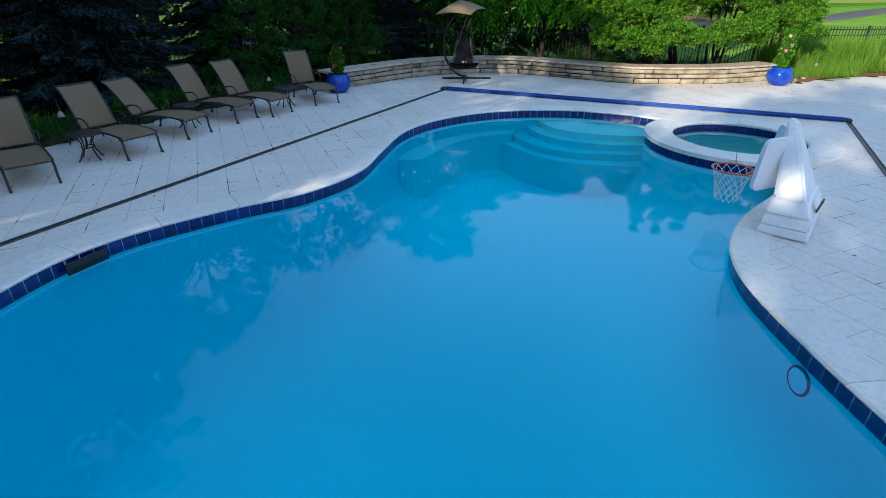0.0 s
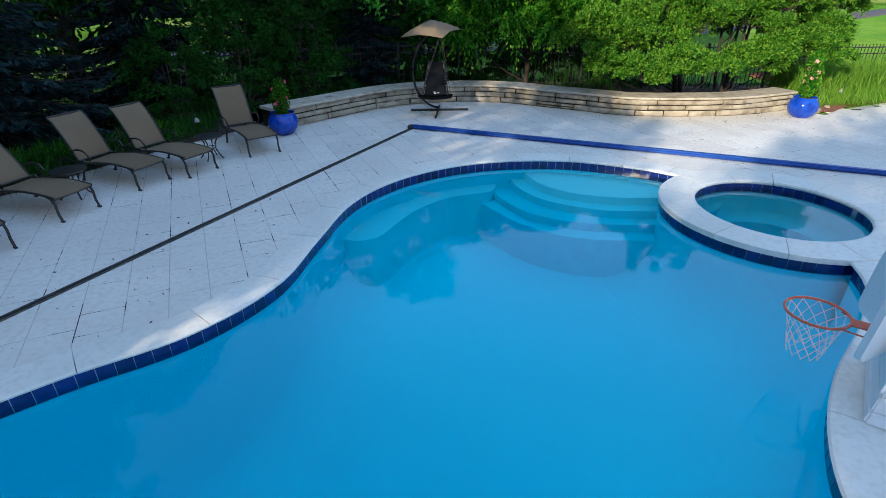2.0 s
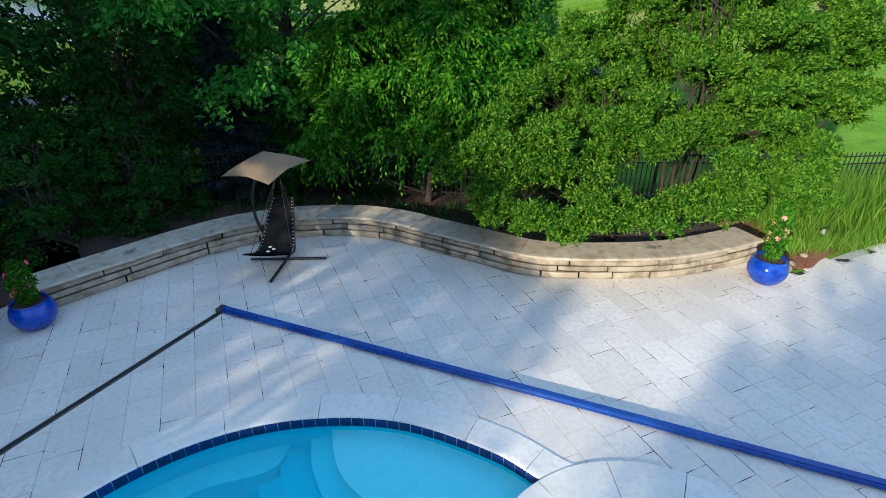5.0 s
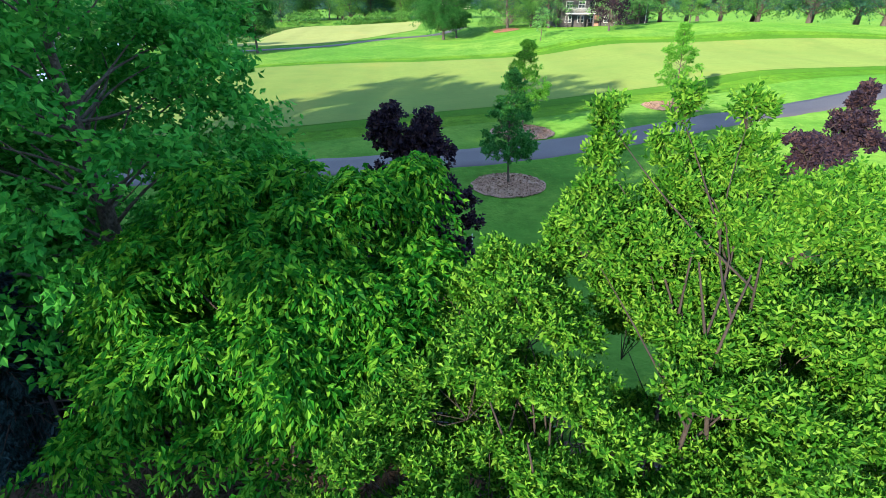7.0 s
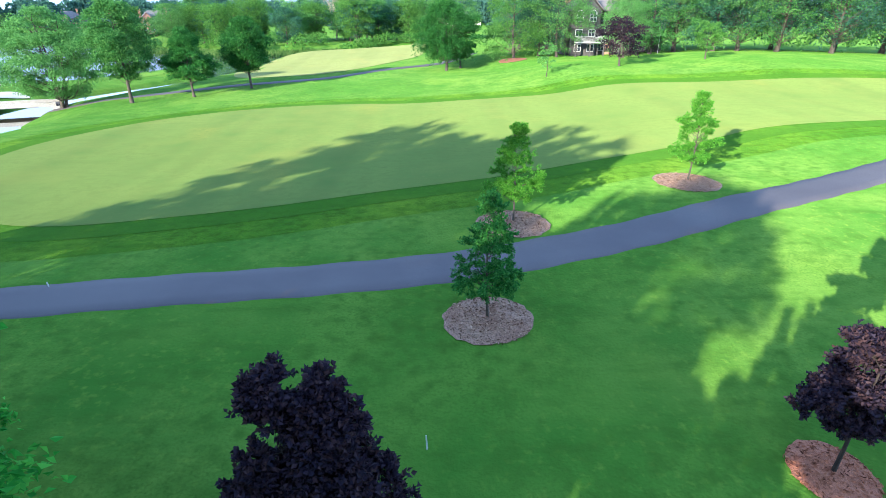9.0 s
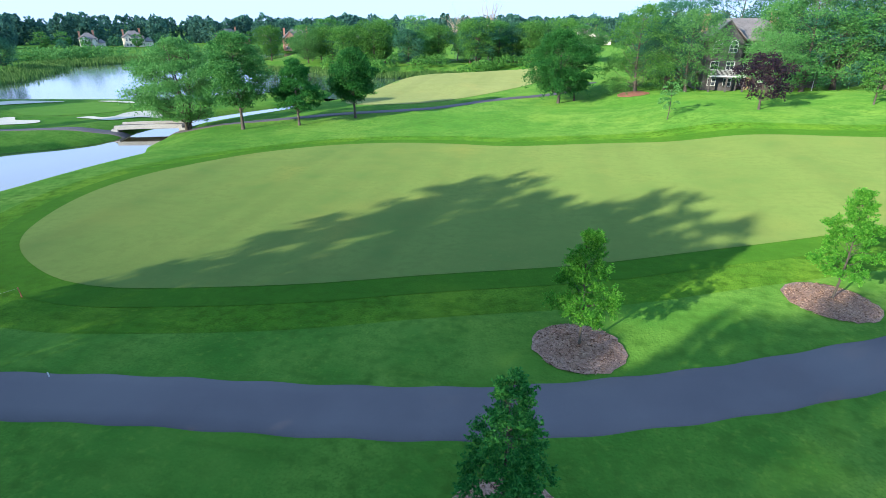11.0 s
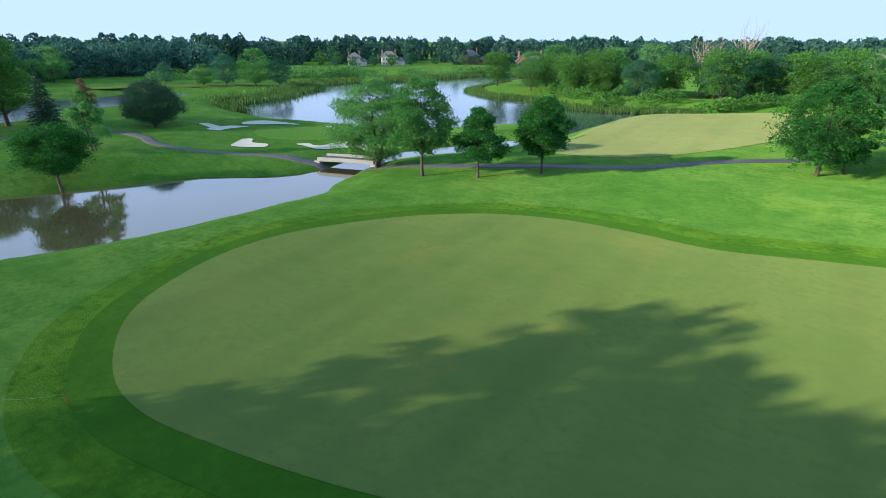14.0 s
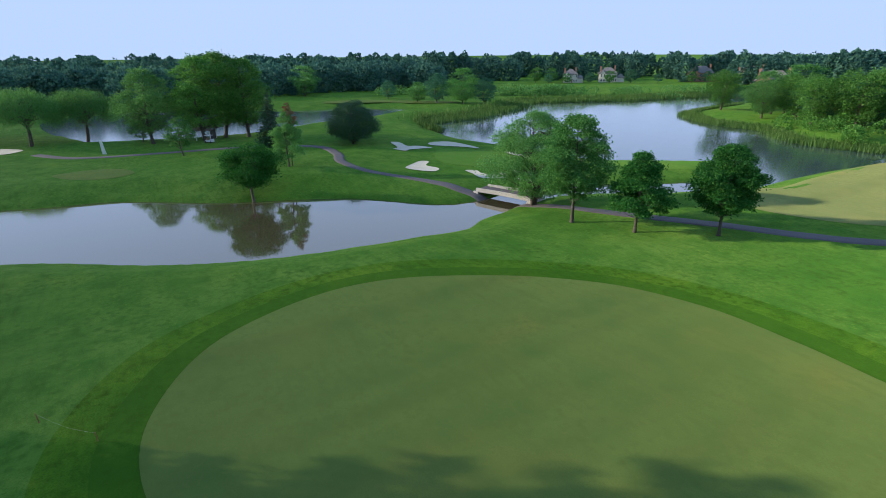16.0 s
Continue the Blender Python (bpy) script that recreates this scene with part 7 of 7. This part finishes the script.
tube(bm, [(0.0, 0.06, 1.86), (-0.12, 0.10, 2.10)], 0.012, 6)
part("canopy_pole", bm, M_BLACK, chaise)


# ---- pool basketball hoop ----
hoop = thing("basketball_hoop", pose(3.86, 13.80, 0.012, 0, 0, 49), "white plastic poolside basketball hoop with orange rim", "basketball hoop")


def frustum(bm, w0, d0, w1, d1, z0, z1, x1=0.0, y1=0.0, x0=0.0, y0=0.0, bevel=0.02):
    got = [bm.verts.new((x0 + sx * w0 / 2, y0 + sy * d0 / 2, z0)) for sx, sy in ((-1, -1), (1, -1), (1, 1), (-1, 1))]
    got += [bm.verts.new((x1 + sx * w1 / 2, y1 + sy * d1 / 2, z1)) for sx, sy in ((-1, -1), (1, -1), (1, 1), (-1, 1))]
    fs = [bm.faces.new([got[i] for i in f]) for f in ((3, 2, 1, 0), (4, 5, 6, 7), (0, 1, 5, 4), (1, 2, 6, 5), (2, 3, 7, 6), (3, 0, 4, 7))]
    bmesh.ops.bevel(bm, geom=list({e for f in fs for e in f.edges}), offset=bevel, segments=3, affect="EDGES")
    return bm


bm = bmesh.new()
frustum(bm, 1.12, 0.54, 1.06, 0.50, 0.0, 0.10)
part("base_foot", bm, M_WHITEPLASTIC, hoop)
bm = bmesh.new()
frustum(bm, 1.04, 0.49, 1.0, 0.46, 0.105, 0.235, bevel=0.012)
part("base_tank", bm, M_WHITEPLASTIC, hoop)
bm = bmesh.new()
frustum(bm, 1.02, 0.48, 0.82, 0.36, 0.24, 0.42, y1=0.02, bevel=0.025)
part("base_cover", bm, M_WHITEPLASTIC, hoop)
bm = bmesh.new()
frustum(bm, 0.84, 0.34, 0.15, 0.11, 0.40, 1.23, y0=0.03, y1=0.27, bevel=0.03)
part("support", bm, M_WHITEPLASTIC, hoop, "tapering white support")
bm = bmesh.new()
box(bm, (0.12, 0.02, 0.16), pose(-0.2, -0.24, 0.27, 12, 0, 0), 0.005)
part("emblem", bm, M_TRACK, hoop, "small dark emblem shape", False)


def rounded_panel(w, h, t, r):
    m = bmesh.new()
    loop = []
    for cx, cz, a0 in ((w / 2 - r, h - r, 0), (-w / 2 + r, h - r, 90), (-w / 2 + r, r, 180), (w / 2 - r, r, 270)):
        loop += [(cx + r * math.cos(radians(a0 + 15 * k)), cz + r * math.sin(radians(a0 + 15 * k))) for k in range(7)]
    f = m.faces.new([m.verts.new((x, -t / 2, z)) for x, z in loop])
    got = bmesh.ops.extrude_face_region(m, geom=[f])
    bmesh.ops.translate(m, verts=[v for v in got["geom"] if isinstance(v, bmesh.types.BMVert)], vec=(0, t, 0))
    bmesh.ops.recalc_face_normals(m, faces=m.faces)
    return m


for sx in (-1, 1):
    part("backboard_panel", rounded_panel(0.52, 0.62, 0.05, 0.10), M_WHITEPLASTIC, hoop, "rounded white backboard panel", m=pose(sx * 0.245, 0.33, 0.44, 4, 0, sx * 28))
bm = bmesh.new()
frustum(bm, 0.12, 0.10, 0.10, 0.06, 0.46, 1.12, y0=0.23, y1=0.24, bevel=0.012)
part("backboard_spine", bm, M_WHITEPLASTIC, hoop)
RIM = Vector((-0.02, 0.745, 0.535))
bm = bmesh.new()
tube(bm, [RIM + Vector((0.24 * math.cos(w), 0.24 * math.sin(w), 0)) for w in np.linspace(0, math.tau, 41)[:-1]], 0.012, 8, closed=True)
part("rim", bm, M_ORANGE, hoop, "orange steel rim")
bm = bmesh.new()
box(bm, (0.13, 0.26, 0.012), pose(-0.02, 0.385, 0.528), 0.004)
box(bm, (0.13, 0.012, 0.10), pose(-0.02, 0.285, 0.463), 0.003)
part("rim_bracket", bm, M_ORANGE, hoop, "orange mounting bracket", False)
for sx in (-1, 1):
    bm = bmesh.new()
    tube(bm, [RIM + Vector((sx * 0.15, -0.165, -0.01)), Vector((-0.02 + sx * 0.05, 0.285, 0.455))], 0.007, 6)
    part("rim_brace", bm, M_ORANGE, hoop)
bm = bmesh.new()
K, R = 12, 6
_net = lambda k, r: RIM + Vector(((0.237 - 0.105 * (r / R) ** 0.7) * math.cos(math.tau * (k + 0.5 * (r % 2)) / K), (0.237 - 0.105 * (r / R) ** 0.7) * math.sin(math.tau * (k + 0.5 * (r % 2)) / K), -0.01 - 0.40 * r / R))
for r in range(R):
    for k in range(K):
        for dk in ((0, 1) if r % 2 else (0, -1)):
            tube(bm, [_net(k, r), _net(k + dk, r + 1)], 0.0042, 4)
part("net", bm, M_NET, hoop, "white cord net")

# ---- lamp in the pool wall ----
lamp = thing("pool_light", pose(2.49, 11.38, -0.34, 0, -90, 0), "dark ringed underwater light set in the pool wall", "pool light")
bm = bmesh.new()
tube(bm, [(0.12 * math.cos(w), 0.12 * math.sin(w), 0.0) for w in np.linspace(0, math.tau, 33)[:-1]], 0.012, 8, closed=True)
part("bezel", bm, M_RUBBER, lamp, "dark blue ring")
bm = bmesh.new()
lathe(bm, [(0.11, -0.01), (0.11, 0.008), (0.07, 0.02), (0.001, 0.024)], 24)
part("lens", bm, M_PLASTER, lamp)


# ---- path lights ----
def path_light(x, y, h=0.55):
    ob = thing("path_light", pose(x, y, 0.0, 0, 0, random.uniform(0, 360)), "small bronze hooked garden path light in the bed", "garden light", "path lights")
    bm = bmesh.new()
    tube(bm, [(0, 0, -0.05), (0, 0, h * 0.8), (0.03, 0, h * 0.95), (0.09, 0, h), (0.15, 0, h * 0.95), (0.17, 0, h * 0.86)], 0.008, 6)
    part("hook", bm, M_BRONZE, ob)
    bm = bmesh.new()
    lathe(bm, [(0.055, h * 0.86 - 0.09), (0.05, h * 0.86 - 0.05), (0.03, h * 0.86 - 0.015), (0.012, h * 0.86), (0.001, h * 0.86 + 0.01)], 16)
    part("shade", bm, M_CONCRETE, ob, "pale bell shade", m=pose(0.17, 0, 0))


path_light(-6.85, 17.55, 0.75)
path_light(-4.6, 22.35, 0.5)
path_light(11.6, 24.45, 0.5)

# stones at the bed's edge
for x, y, s in ((10.25, 23.55, 0.11), (10.45, 23.7, 0.08), (10.9, 24.0, 0.07)):
    bm = bmesh.new()
    bmesh.ops.create_icosphere(bm, subdivisions=3, radius=s)
    for v in bm.verts:
        v.co *= 1 + 0.25 * noise.noise(v.co * 9)
        v.co.z *= 0.7
    ob = tagged(part("edging_stone", bm, M_WALLSTONE), "small tan stone at the edge of the mulch bed", "stone", "edging stones")
    ob.matrix_basis = pose(x, y, 0.04)

# ---- fallen leaves and twigs scattered on the patio ----
_rl = np.random.default_rng(61)
_c = np.concatenate([np.c_[_rl.uniform(-6, 9.5, 170), _rl.uniform(9, 25, 170)], np.array((7.5, 23.0)) + _rl.normal(size=(110, 2)) * (1.7, 0.5), np.array((-3.2, 16.6)) + _rl.normal(size=(120, 2)) * (1.4, 2.0)])
_c = _c[inside(PATIO, _c) & ~inside(offset_loop(POOL, 0.4), _c) & ~inside(SPA_C + (SPA_OUTER - SPA_C) * 1.02, _c)]
_k = len(_c)
tagged(new("fallen_leaves", leaf_mesh("fallen_leaves", np.c_[_c, np.full(_k, 0.009)], np.c_[_rl.normal(size=(_k, 2)), _rl.normal(size=_k) * 0.15], _rl.uniform(0.015, 0.05, _k), 0.4, M_BARK, _rl, 0.15)), "brown fallen leaves and twigs scattered on the patio", "leaf litter", "", "stuff")


# ---- bridge ----
bridge = thing("bridge", pose(-53.5, 110.2, -3.55, 0, 0, 19.3), "short pale concrete cart bridge over the pond channel", "bridge")
bm = bmesh.new()
box(bm, (11.0, 3.4, 0.30), pose(0, 1.7, -0.30), 0.03)
part("deck", bm, M_ASPHALT, bridge, "grey deck")
for y in (0.0, 3.4):
    bm = bmesh.new()
    n = 12
    top = [(-5.2 + 10.4 * k / n, 0.25 + 0.09 * math.sin(math.pi * k / n)) for k in range(n + 1)]
    for k in range(n):
        (x0, z0), (x1, z1) = top[k], top[k + 1]
        q = [bm.verts.new(p) for p in ((x0, y - 0.14, z0 - 0.56), (x1, y - 0.14, z1 - 0.56), (x1, y + 0.14, z1 - 0.56), (x0, y + 0.14, z0 - 0.56), (x0, y - 0.14, z0), (x1, y - 0.14, z1), (x1, y + 0.14, z1), (x0, y + 0.14, z0))]
        for f in ((0, 1, 5, 4), (2, 3, 7, 6), (4, 5, 6, 7), (1, 0, 3, 2), (0, 4, 7, 3), (1, 2, 6, 5)):
            bm.faces.new([q[i] for i in f])
    bmesh.ops.remove_doubles(bm, verts=bm.verts, dist=0.001)
    part("parapet", bm, M_CONCRETE, bridge, "weathered pale parapet", False)
    bm = bmesh.new()
    tube(bm, [(x, y, z + 0.03) for x, z in top], 0.085, 8)
    part("parapet_cap", bm, M_CONCRETE, bridge)
for x in (-5.2, 5.2):
    bm = bmesh.new()
    frustum(bm, 1.4, 4.6, 1.0, 3.9, -2.2, -0.2, x0=x, x1=x, y0=1.7, y1=1.7, bevel=0.06)
    part("abutment", bm, M_CONCRETE, bridge, "concrete abutment")


# ---- houses ----
def window(ob, x, y, z, w, h, turn, arch=False):
    bm = bmesh.new()
    fr = bmesh.new()
    t = 0.10
    for dx, dz, ww, hh in ((-w / 2, 0, t, h), (w / 2, 0, t, h), (0, 0, w, t), (0, h - t, w, t), (0, h * 0.5, w, 0.06), (0, 0, 0.06, h)):
        box(fr, (ww if ww != w else w + t, 0.12, hh), pose(x, y, z, 0, 0, turn) @ pose(dx, -0.03, dz))
    if arch:
        tube(fr, [(pose(x, y, z, 0, 0, turn) @ Vector((w / 2 * math.cos(a), -0.03, h + w / 2 * math.sin(a)))) for a in np.linspace(0, math.pi, 9)], 0.07, 6)
    win = part("window", fr, M_WHITE, ob, "white-framed window", False)
    box(bm, (w - t, 0.04, h - t), pose(x, y, z + t / 2, 0, 0, turn) @ pose(0, 0.02, 0))
    if arch:
        bmesh.ops.create_cone(bm, cap_ends=True, segments=20, radius1=w / 2 - 0.05, radius2=w / 2 - 0.05, depth=0.04, matrix=pose(x, y, z + h, 0, 0, turn) @ pose(0, 0.02, 0, 90, 0, 0))
    part("pane", bm, M_PANE, win, "dark pane", False)


def gable_roof(w, d, z, rise, over, axis="x"):
    bm = bmesh.new()
    w2, d2 = w / 2 + over, d / 2 + over
    t = 0.25
    if axis == "x":
        prof = [(-d2, 0), (0, rise), (d2, 0)]
        pts = [[bm.verts.new((s * w2, y, z + h + e)) for (y, h) in prof] for s in (-1, 1) for e in (0, t)]
    else:
        prof = [(-w2, 0), (0, rise), (w2, 0)]
        pts = [[bm.verts.new((x, s * d2, z + h + e)) for (x, h) in prof] for s in (-1, 1) for e in (0, t)]
    a0, a1, b0, b1 = pts
    for i in (0, 1):
        bm.faces.new((a1[i], a1[i + 1], b1[i + 1], b1[i]))
        bm.faces.new((a0[i + 1], a0[i], b0[i], b0[i + 1]))
    for lo, hi in ((a0, a1), (b0, b1)):
        for i in (0, 1):
            bm.faces.new((lo[i], lo[i + 1], hi[i + 1], hi[i]))
    for i in (0, 2):
        bm.faces.new((a0[i], a1[i], b1[i], b0[i]))
    bmesh.ops.recalc_face_normals(bm, faces=bm.faces)
    return bm


def block(w, d, h, gable=0.0, axis="x"):
    """A wall block with its gable ends."""
    bm = bmesh.new()
    box(bm, (w, d, h))
    if gable:
        if axis == "x":
            for s in (-1, 1):
                f = [bm.verts.new(p) for p in ((s * w / 2, -d / 2, h), (s * w / 2, d / 2, h), (s * w / 2, 0, h + gable))]
                bm.faces.new(f)
        else:
            for s in (-1, 1):
                f = [bm.verts.new(p) for p in ((-w / 2, s * d / 2, h), (w / 2, s * d / 2, h), (0, s * d / 2, h + gable))]
                bm.faces.new(f)
    return bm


def hip_roof(w, d, z, rise, over):
    """A roof with four slopes and a short ridge along x."""
    bm = bmesh.new()
    w2, d2, t = w / 2 + over, d / 2 + over, 0.22
    ridge = max(w2 - d2 * 0.9, w2 * 0.15)
    rows = []
    for e in (0.0, t):
        rows.append([bm.verts.new((sx * w2, sy * d2, z + e)) for sx, sy in ((-1, -1), (1, -1), (1, 1), (-1, 1))])
    a, b = (bm.verts.new((sx * ridge, 0, z + t + rise)) for sx in (-1, 1))
    lo, hi = rows
    for k in range(4):
        bm.faces.new((lo[k], lo[(k + 1) % 4], hi[(k + 1) % 4], hi[k]))
    bm.faces.new(lo[::-1])
    for f in ((hi[0], hi[1], b, a), (hi[2], hi[3], a, b), (hi[1], hi[2], b), (hi[3], hi[0], a)):
        bm.faces.new(f)
    return bm


def house(x, y, face, w, d, h, rise, wall, label, wing=0.45, z=None, storeys=2):
    """A house whose front looks towards the angle face: a hipped body, two gabled bays of unlike height, a low side wing."""
    ob = thing("house", pose(x, y, (z_at(x, y) if z is None else z) - 0.1, 0, 0, face + 90), label, "house", "houses round the golf course")
    part("wall", block(w, d, h), wall, ob, "", False)
    part("roof", hip_roof(w, d, h, rise, 0.5), M_ROOF, ob, "grey-brown shingle roof", False)
    sh = h / storeys
    for cx, ww, hh, out in ((-0.26, w * wing, h, 0.26), (0.28, w * wing * 0.7, h * 0.86, 0.16)):
        g = ww * 0.55
        part("bay_wall", block(ww, d * 0.5, hh, g, "y"), wall, ob, "", False, m=pose(w * cx, -d * (0.25 + out), 0))
        part("bay_roof", gable_roof(ww, d * 0.62, hh, g, 0.35, "y"), M_ROOF, ob, "", False, m=pose(w * cx, -d * (0.19 + out), 0))
        for s in range(storeys if hh == h else max(1, storeys - 1)):
            for k in (-1, 1):
                window(ob, w * cx + k * ww * 0.22, -d * (0.5 + out) - 0.03, sh * s + 0.9, ww * 0.22, sh * 0.5, 0, arch=s == storeys - 1)
    part("side_wing", block(w * 0.42, d * 0.7, h * 0.55), wall, ob, "", False, m=pose(w * 0.69, -d * 0.02, 0))
    part("side_roof", hip_roof(w * 0.42, d * 0.7, h * 0.55, rise * 0.6, 0.4), M_ROOF, ob, "", False, m=pose(w * 0.69, -d * 0.02, 0))
    for cx, cy, tall in ((0.36, 0.12, 1.4), (-0.42, 0.05, 0.9)):
        bm = bmesh.new()
        box(bm, (1.1, 0.8, rise + tall), pose(w * cx, d * cy, h), 0.04)
        box(bm, (1.3, 1.0, 0.25), pose(w * cx, d * cy, h + rise + tall - 0.1), 0.04)
        part("chimney", bm, M_BRICK, ob, "brick chimney", False)
    for s in range(storeys):
        window(ob, w * 0.02, -d / 2 - 0.03, sh * s + (0.9 if s else 2.4 * (storeys < 2) + 0.9), w * 0.09, sh * 0.5, 0)
        window(ob, w * 0.44, -d / 2 - 0.03, sh * s + 0.9, w * 0.07, sh * 0.5, 0)
    bm = bmesh.new()
    box(bm, (1.2, 0.10, 2.2), pose(w * 0.10, -d / 2 - 0.03, 0.1), 0.02)
    part("door", bm, M_BRICK, ob, "dark front door", False)
    return ob


# the large grey house on the slope, with its balcony
big = house(45.0, 150, -92, 15, 9.5, 8.6, 3.6, M_GREYSIDING, "large grey three-storey house with white balcony among trees", 0.40, z=0.6, storeys=3)
bm = bmesh.new()
box(bm, (6.0, 1.6, 0.22), pose(-3.3, -9.3, 2.7), 0.02)
part("balcony_floor", bm, M_WHITE, big, "white balcony floor", False)
for k in range(29):
    bm = bmesh.new()
    box(bm, (0.05, 0.05, 0.95), pose(-6.25 + 0.21 * k, -10.0, 2.9))
    part("baluster", bm, M_WHITE, big, "", False)
bm = bmesh.new()
box(bm, (6.0, 0.12, 0.10), pose(-3.3, -10.0, 3.85), 0.01)
part("balcony_rail", bm, M_WHITE, big, "white handrail", False)
for x in (-6.1, -3.3, -0.5):
    bm = bmesh.new()
    box(bm, (0.28, 0.28, 3.0), pose(x, -9.8, 0), 0.02)
    part("balcony_post", bm, M_GREYSIDING, big, "", False)

house(-287, 352, -44, 10, 9, 5.6, 3.6, M_STUCCO, "pale gabled mansion on the far lake shore", 0.35)
house(-275, 378, -48, 13, 10, 6.0, 4.2, M_STUCCO, "pale stucco mansion with tall chimneys on the far shore", 0.35)
house(-237, 433, -56, 17, 12, 6.2, 4.6, M_BRICK, "red brick mansion with steep roofs on the far shore", 0.4)
house(-204, 441, -60, 18, 12, 6.5, 5.0, M_STUCCO, "pale mansion with a steep dark roof", 0.4)
house(-143, 356, -62, 17, 12, 6.5, 5.0, M_BRICK, "brick mansion half hidden behind lakeside trees", 0.45)
house(-84, 292, -67, 16, 12, 5.5, 3.5, M_BRICK, "brick house showing through the wood", 0.45)
house(32, 470, -93, 22, 12, 6.5, 5.5, M_STUCCO, "pale mansion far beyond the fairway", 0.4)

# ---- pavilion ----
pav = thing("pavilion", pose(-139.5, 78.5, z_at(-139.5, 78.5), 0, 0, -30), "small shingled open pavilion beside the cart path", "pavilion")
part("roof", gable_roof(4.4, 4.0, 2.5, 1.9, 0.5, "y"), M_ROOF, pav, "grey shingle roof", False)
bm = bmesh.new()
tube(bm, [(-2.75, -2.52, 2.45), (0, -2.52, 4.55), (2.75, -2.52, 2.45)], 0.12, 4)
part("fascia", bm, M_WHITE, pav, "pale fascia boards", False)
for sx in (-1, 1):
    for sy in (-1, 1):
        bm = bmesh.new()
        box(bm, (0.22, 0.22, 2.55), pose(sx * 2.0, sy * 1.8, 0), 0.015)
        part("post", bm, M_WHITE, pav, "white post", False)
bm = bmesh.new()
box(bm, (4.0, 0.2, 2.5), pose(0, 1.7, 0), 0.01)
part("back_wall", bm, M_GREYSIDING, pav, "", False)

# ---- golf cart ----
cart = thing("golf_cart", pose(-132.8, 78.2, z_at(-132.8, 78.2) + 0.06, 0, 0, 40), "small white golf cart parked on the cart path", "golf cart")
bm = bmesh.new()
frustum(bm, 2.3, 1.15, 2.1, 1.05, 0.25, 0.72, bevel=0.08)
frustum(bm, 0.7, 1.1, 0.35, 0.95, 0.70, 0.98, x0=0.78, x1=0.86, bevel=0.05)
part("body", bm, M_WHITE, cart, "white body")
bm = bmesh.new()
box(bm, (0.55, 1.0, 0.16), pose(-0.2, 0, 0.72), 0.04)
box(bm, (0.14, 1.0, 0.5), pose(-0.5, 0, 0.80, 0, -12, 0), 0.04)
part("seat", bm, M_CANOPY, cart, "tan bench seat")
bm = bmesh.new()
box(bm, (1.9, 1.2, 0.08), pose(0, 0, 1.85), 0.035)
part("canopy", bm, M_WHITE, cart, "white flat canopy")
for sx in (-0.85, 0.85):
    for sy in (-0.5, 0.5):
        bm = bmesh.new()
        tube(bm, [(sx, sy, 0.6), (sx * 0.95, sy, 1.86)], 0.025, 6)
        part("roof_post", bm, M_BLACK, cart)
        bm = bmesh.new()
        tube(bm, [(sx * 0.9, sy * 1.05 - 0.09, 0.22), (sx * 0.9, sy * 1.05 + 0.09, 0.22)], 0.22, 16)
        part("wheel", bm, M_BLACK, cart, "black wheel")

# ---- posts, stakes and pole ----
bm = bmesh.new()
frustum(bm, 0.9, 0.25, 0.55, 0.2, -0.2, 3.0, x1=-0.35, bevel=0.03)
ob = tagged(part("marker_board", bm, M_WHITE), "tall leaning white board by the cart path", "post")
ob.matrix_basis = pose(-130, 55.3, z_at(-130, 55.3), 0, 0, 60)
martin = thing("birdhouse_pole", pose(54, 137, z_at(54, 137), 0, 0, 20), "white pole carrying small white birdhouses", "pole")
bm = bmesh.new()
tube(bm, [(0, 0, -0.3), (0, 0, 6.2)], 0.07, 8, 0.05)
part("pole", bm, M_WHITE, martin)
for z in (4.4, 5.3):
    for s in (-1, 1):
        bm = bmesh.new()
        box(bm, (0.6, 0.6, 0.6), pose(s * 0.42, 0, z), 0.03)
        frustum(bm, 0.72, 0.72, 0.1, 0.1, z + 0.6, z + 0.95, x0=s * 0.42, x1=s * 0.42, bevel=0.01)
        part("birdhouse", bm, M_WHITE, martin, "small white box with pitched lid", False)


def stake(x, y, h, mat, label):
    m = bmesh.new()
    frustum(m, 0.05, 0.05, 0.04, 0.04, -0.1, h, bevel=0.006)
    s = tagged(part("stake", m, mat), label, "stake", "course stakes")
    s.matrix_basis = pose(x, y, z_at(x, y), 3, -2, 0)


stake(-8.87, 48.35, 0.30, M_WHITE, "short white stake at the path's edge")
stake(7.75, 38.6, 0.55, M_WHITE, "slim white stake in the shaded grass")
stake(-16.9, 54.4, 0.65, M_REDMULCH, "small red-brown stake holding a rope")
stake(-20.5, 51.5, 0.65, M_REDMULCH, "small red-brown stake holding a rope")
bm = bmesh.new()
tube(bm, [(-16.9 - 3.6 * f, 54.4 - 2.9 * f, z_at(-16.9 - 3.6 * f, 54.4 - 2.9 * f) + 0.58 - 0.25 * math.sin(math.pi * f)) for f in np.linspace(0, 1, 9)], 0.0035, 5)
tagged(part("rope", bm, M_CONCRETE), "thin sagging rope between two stakes", "rope")
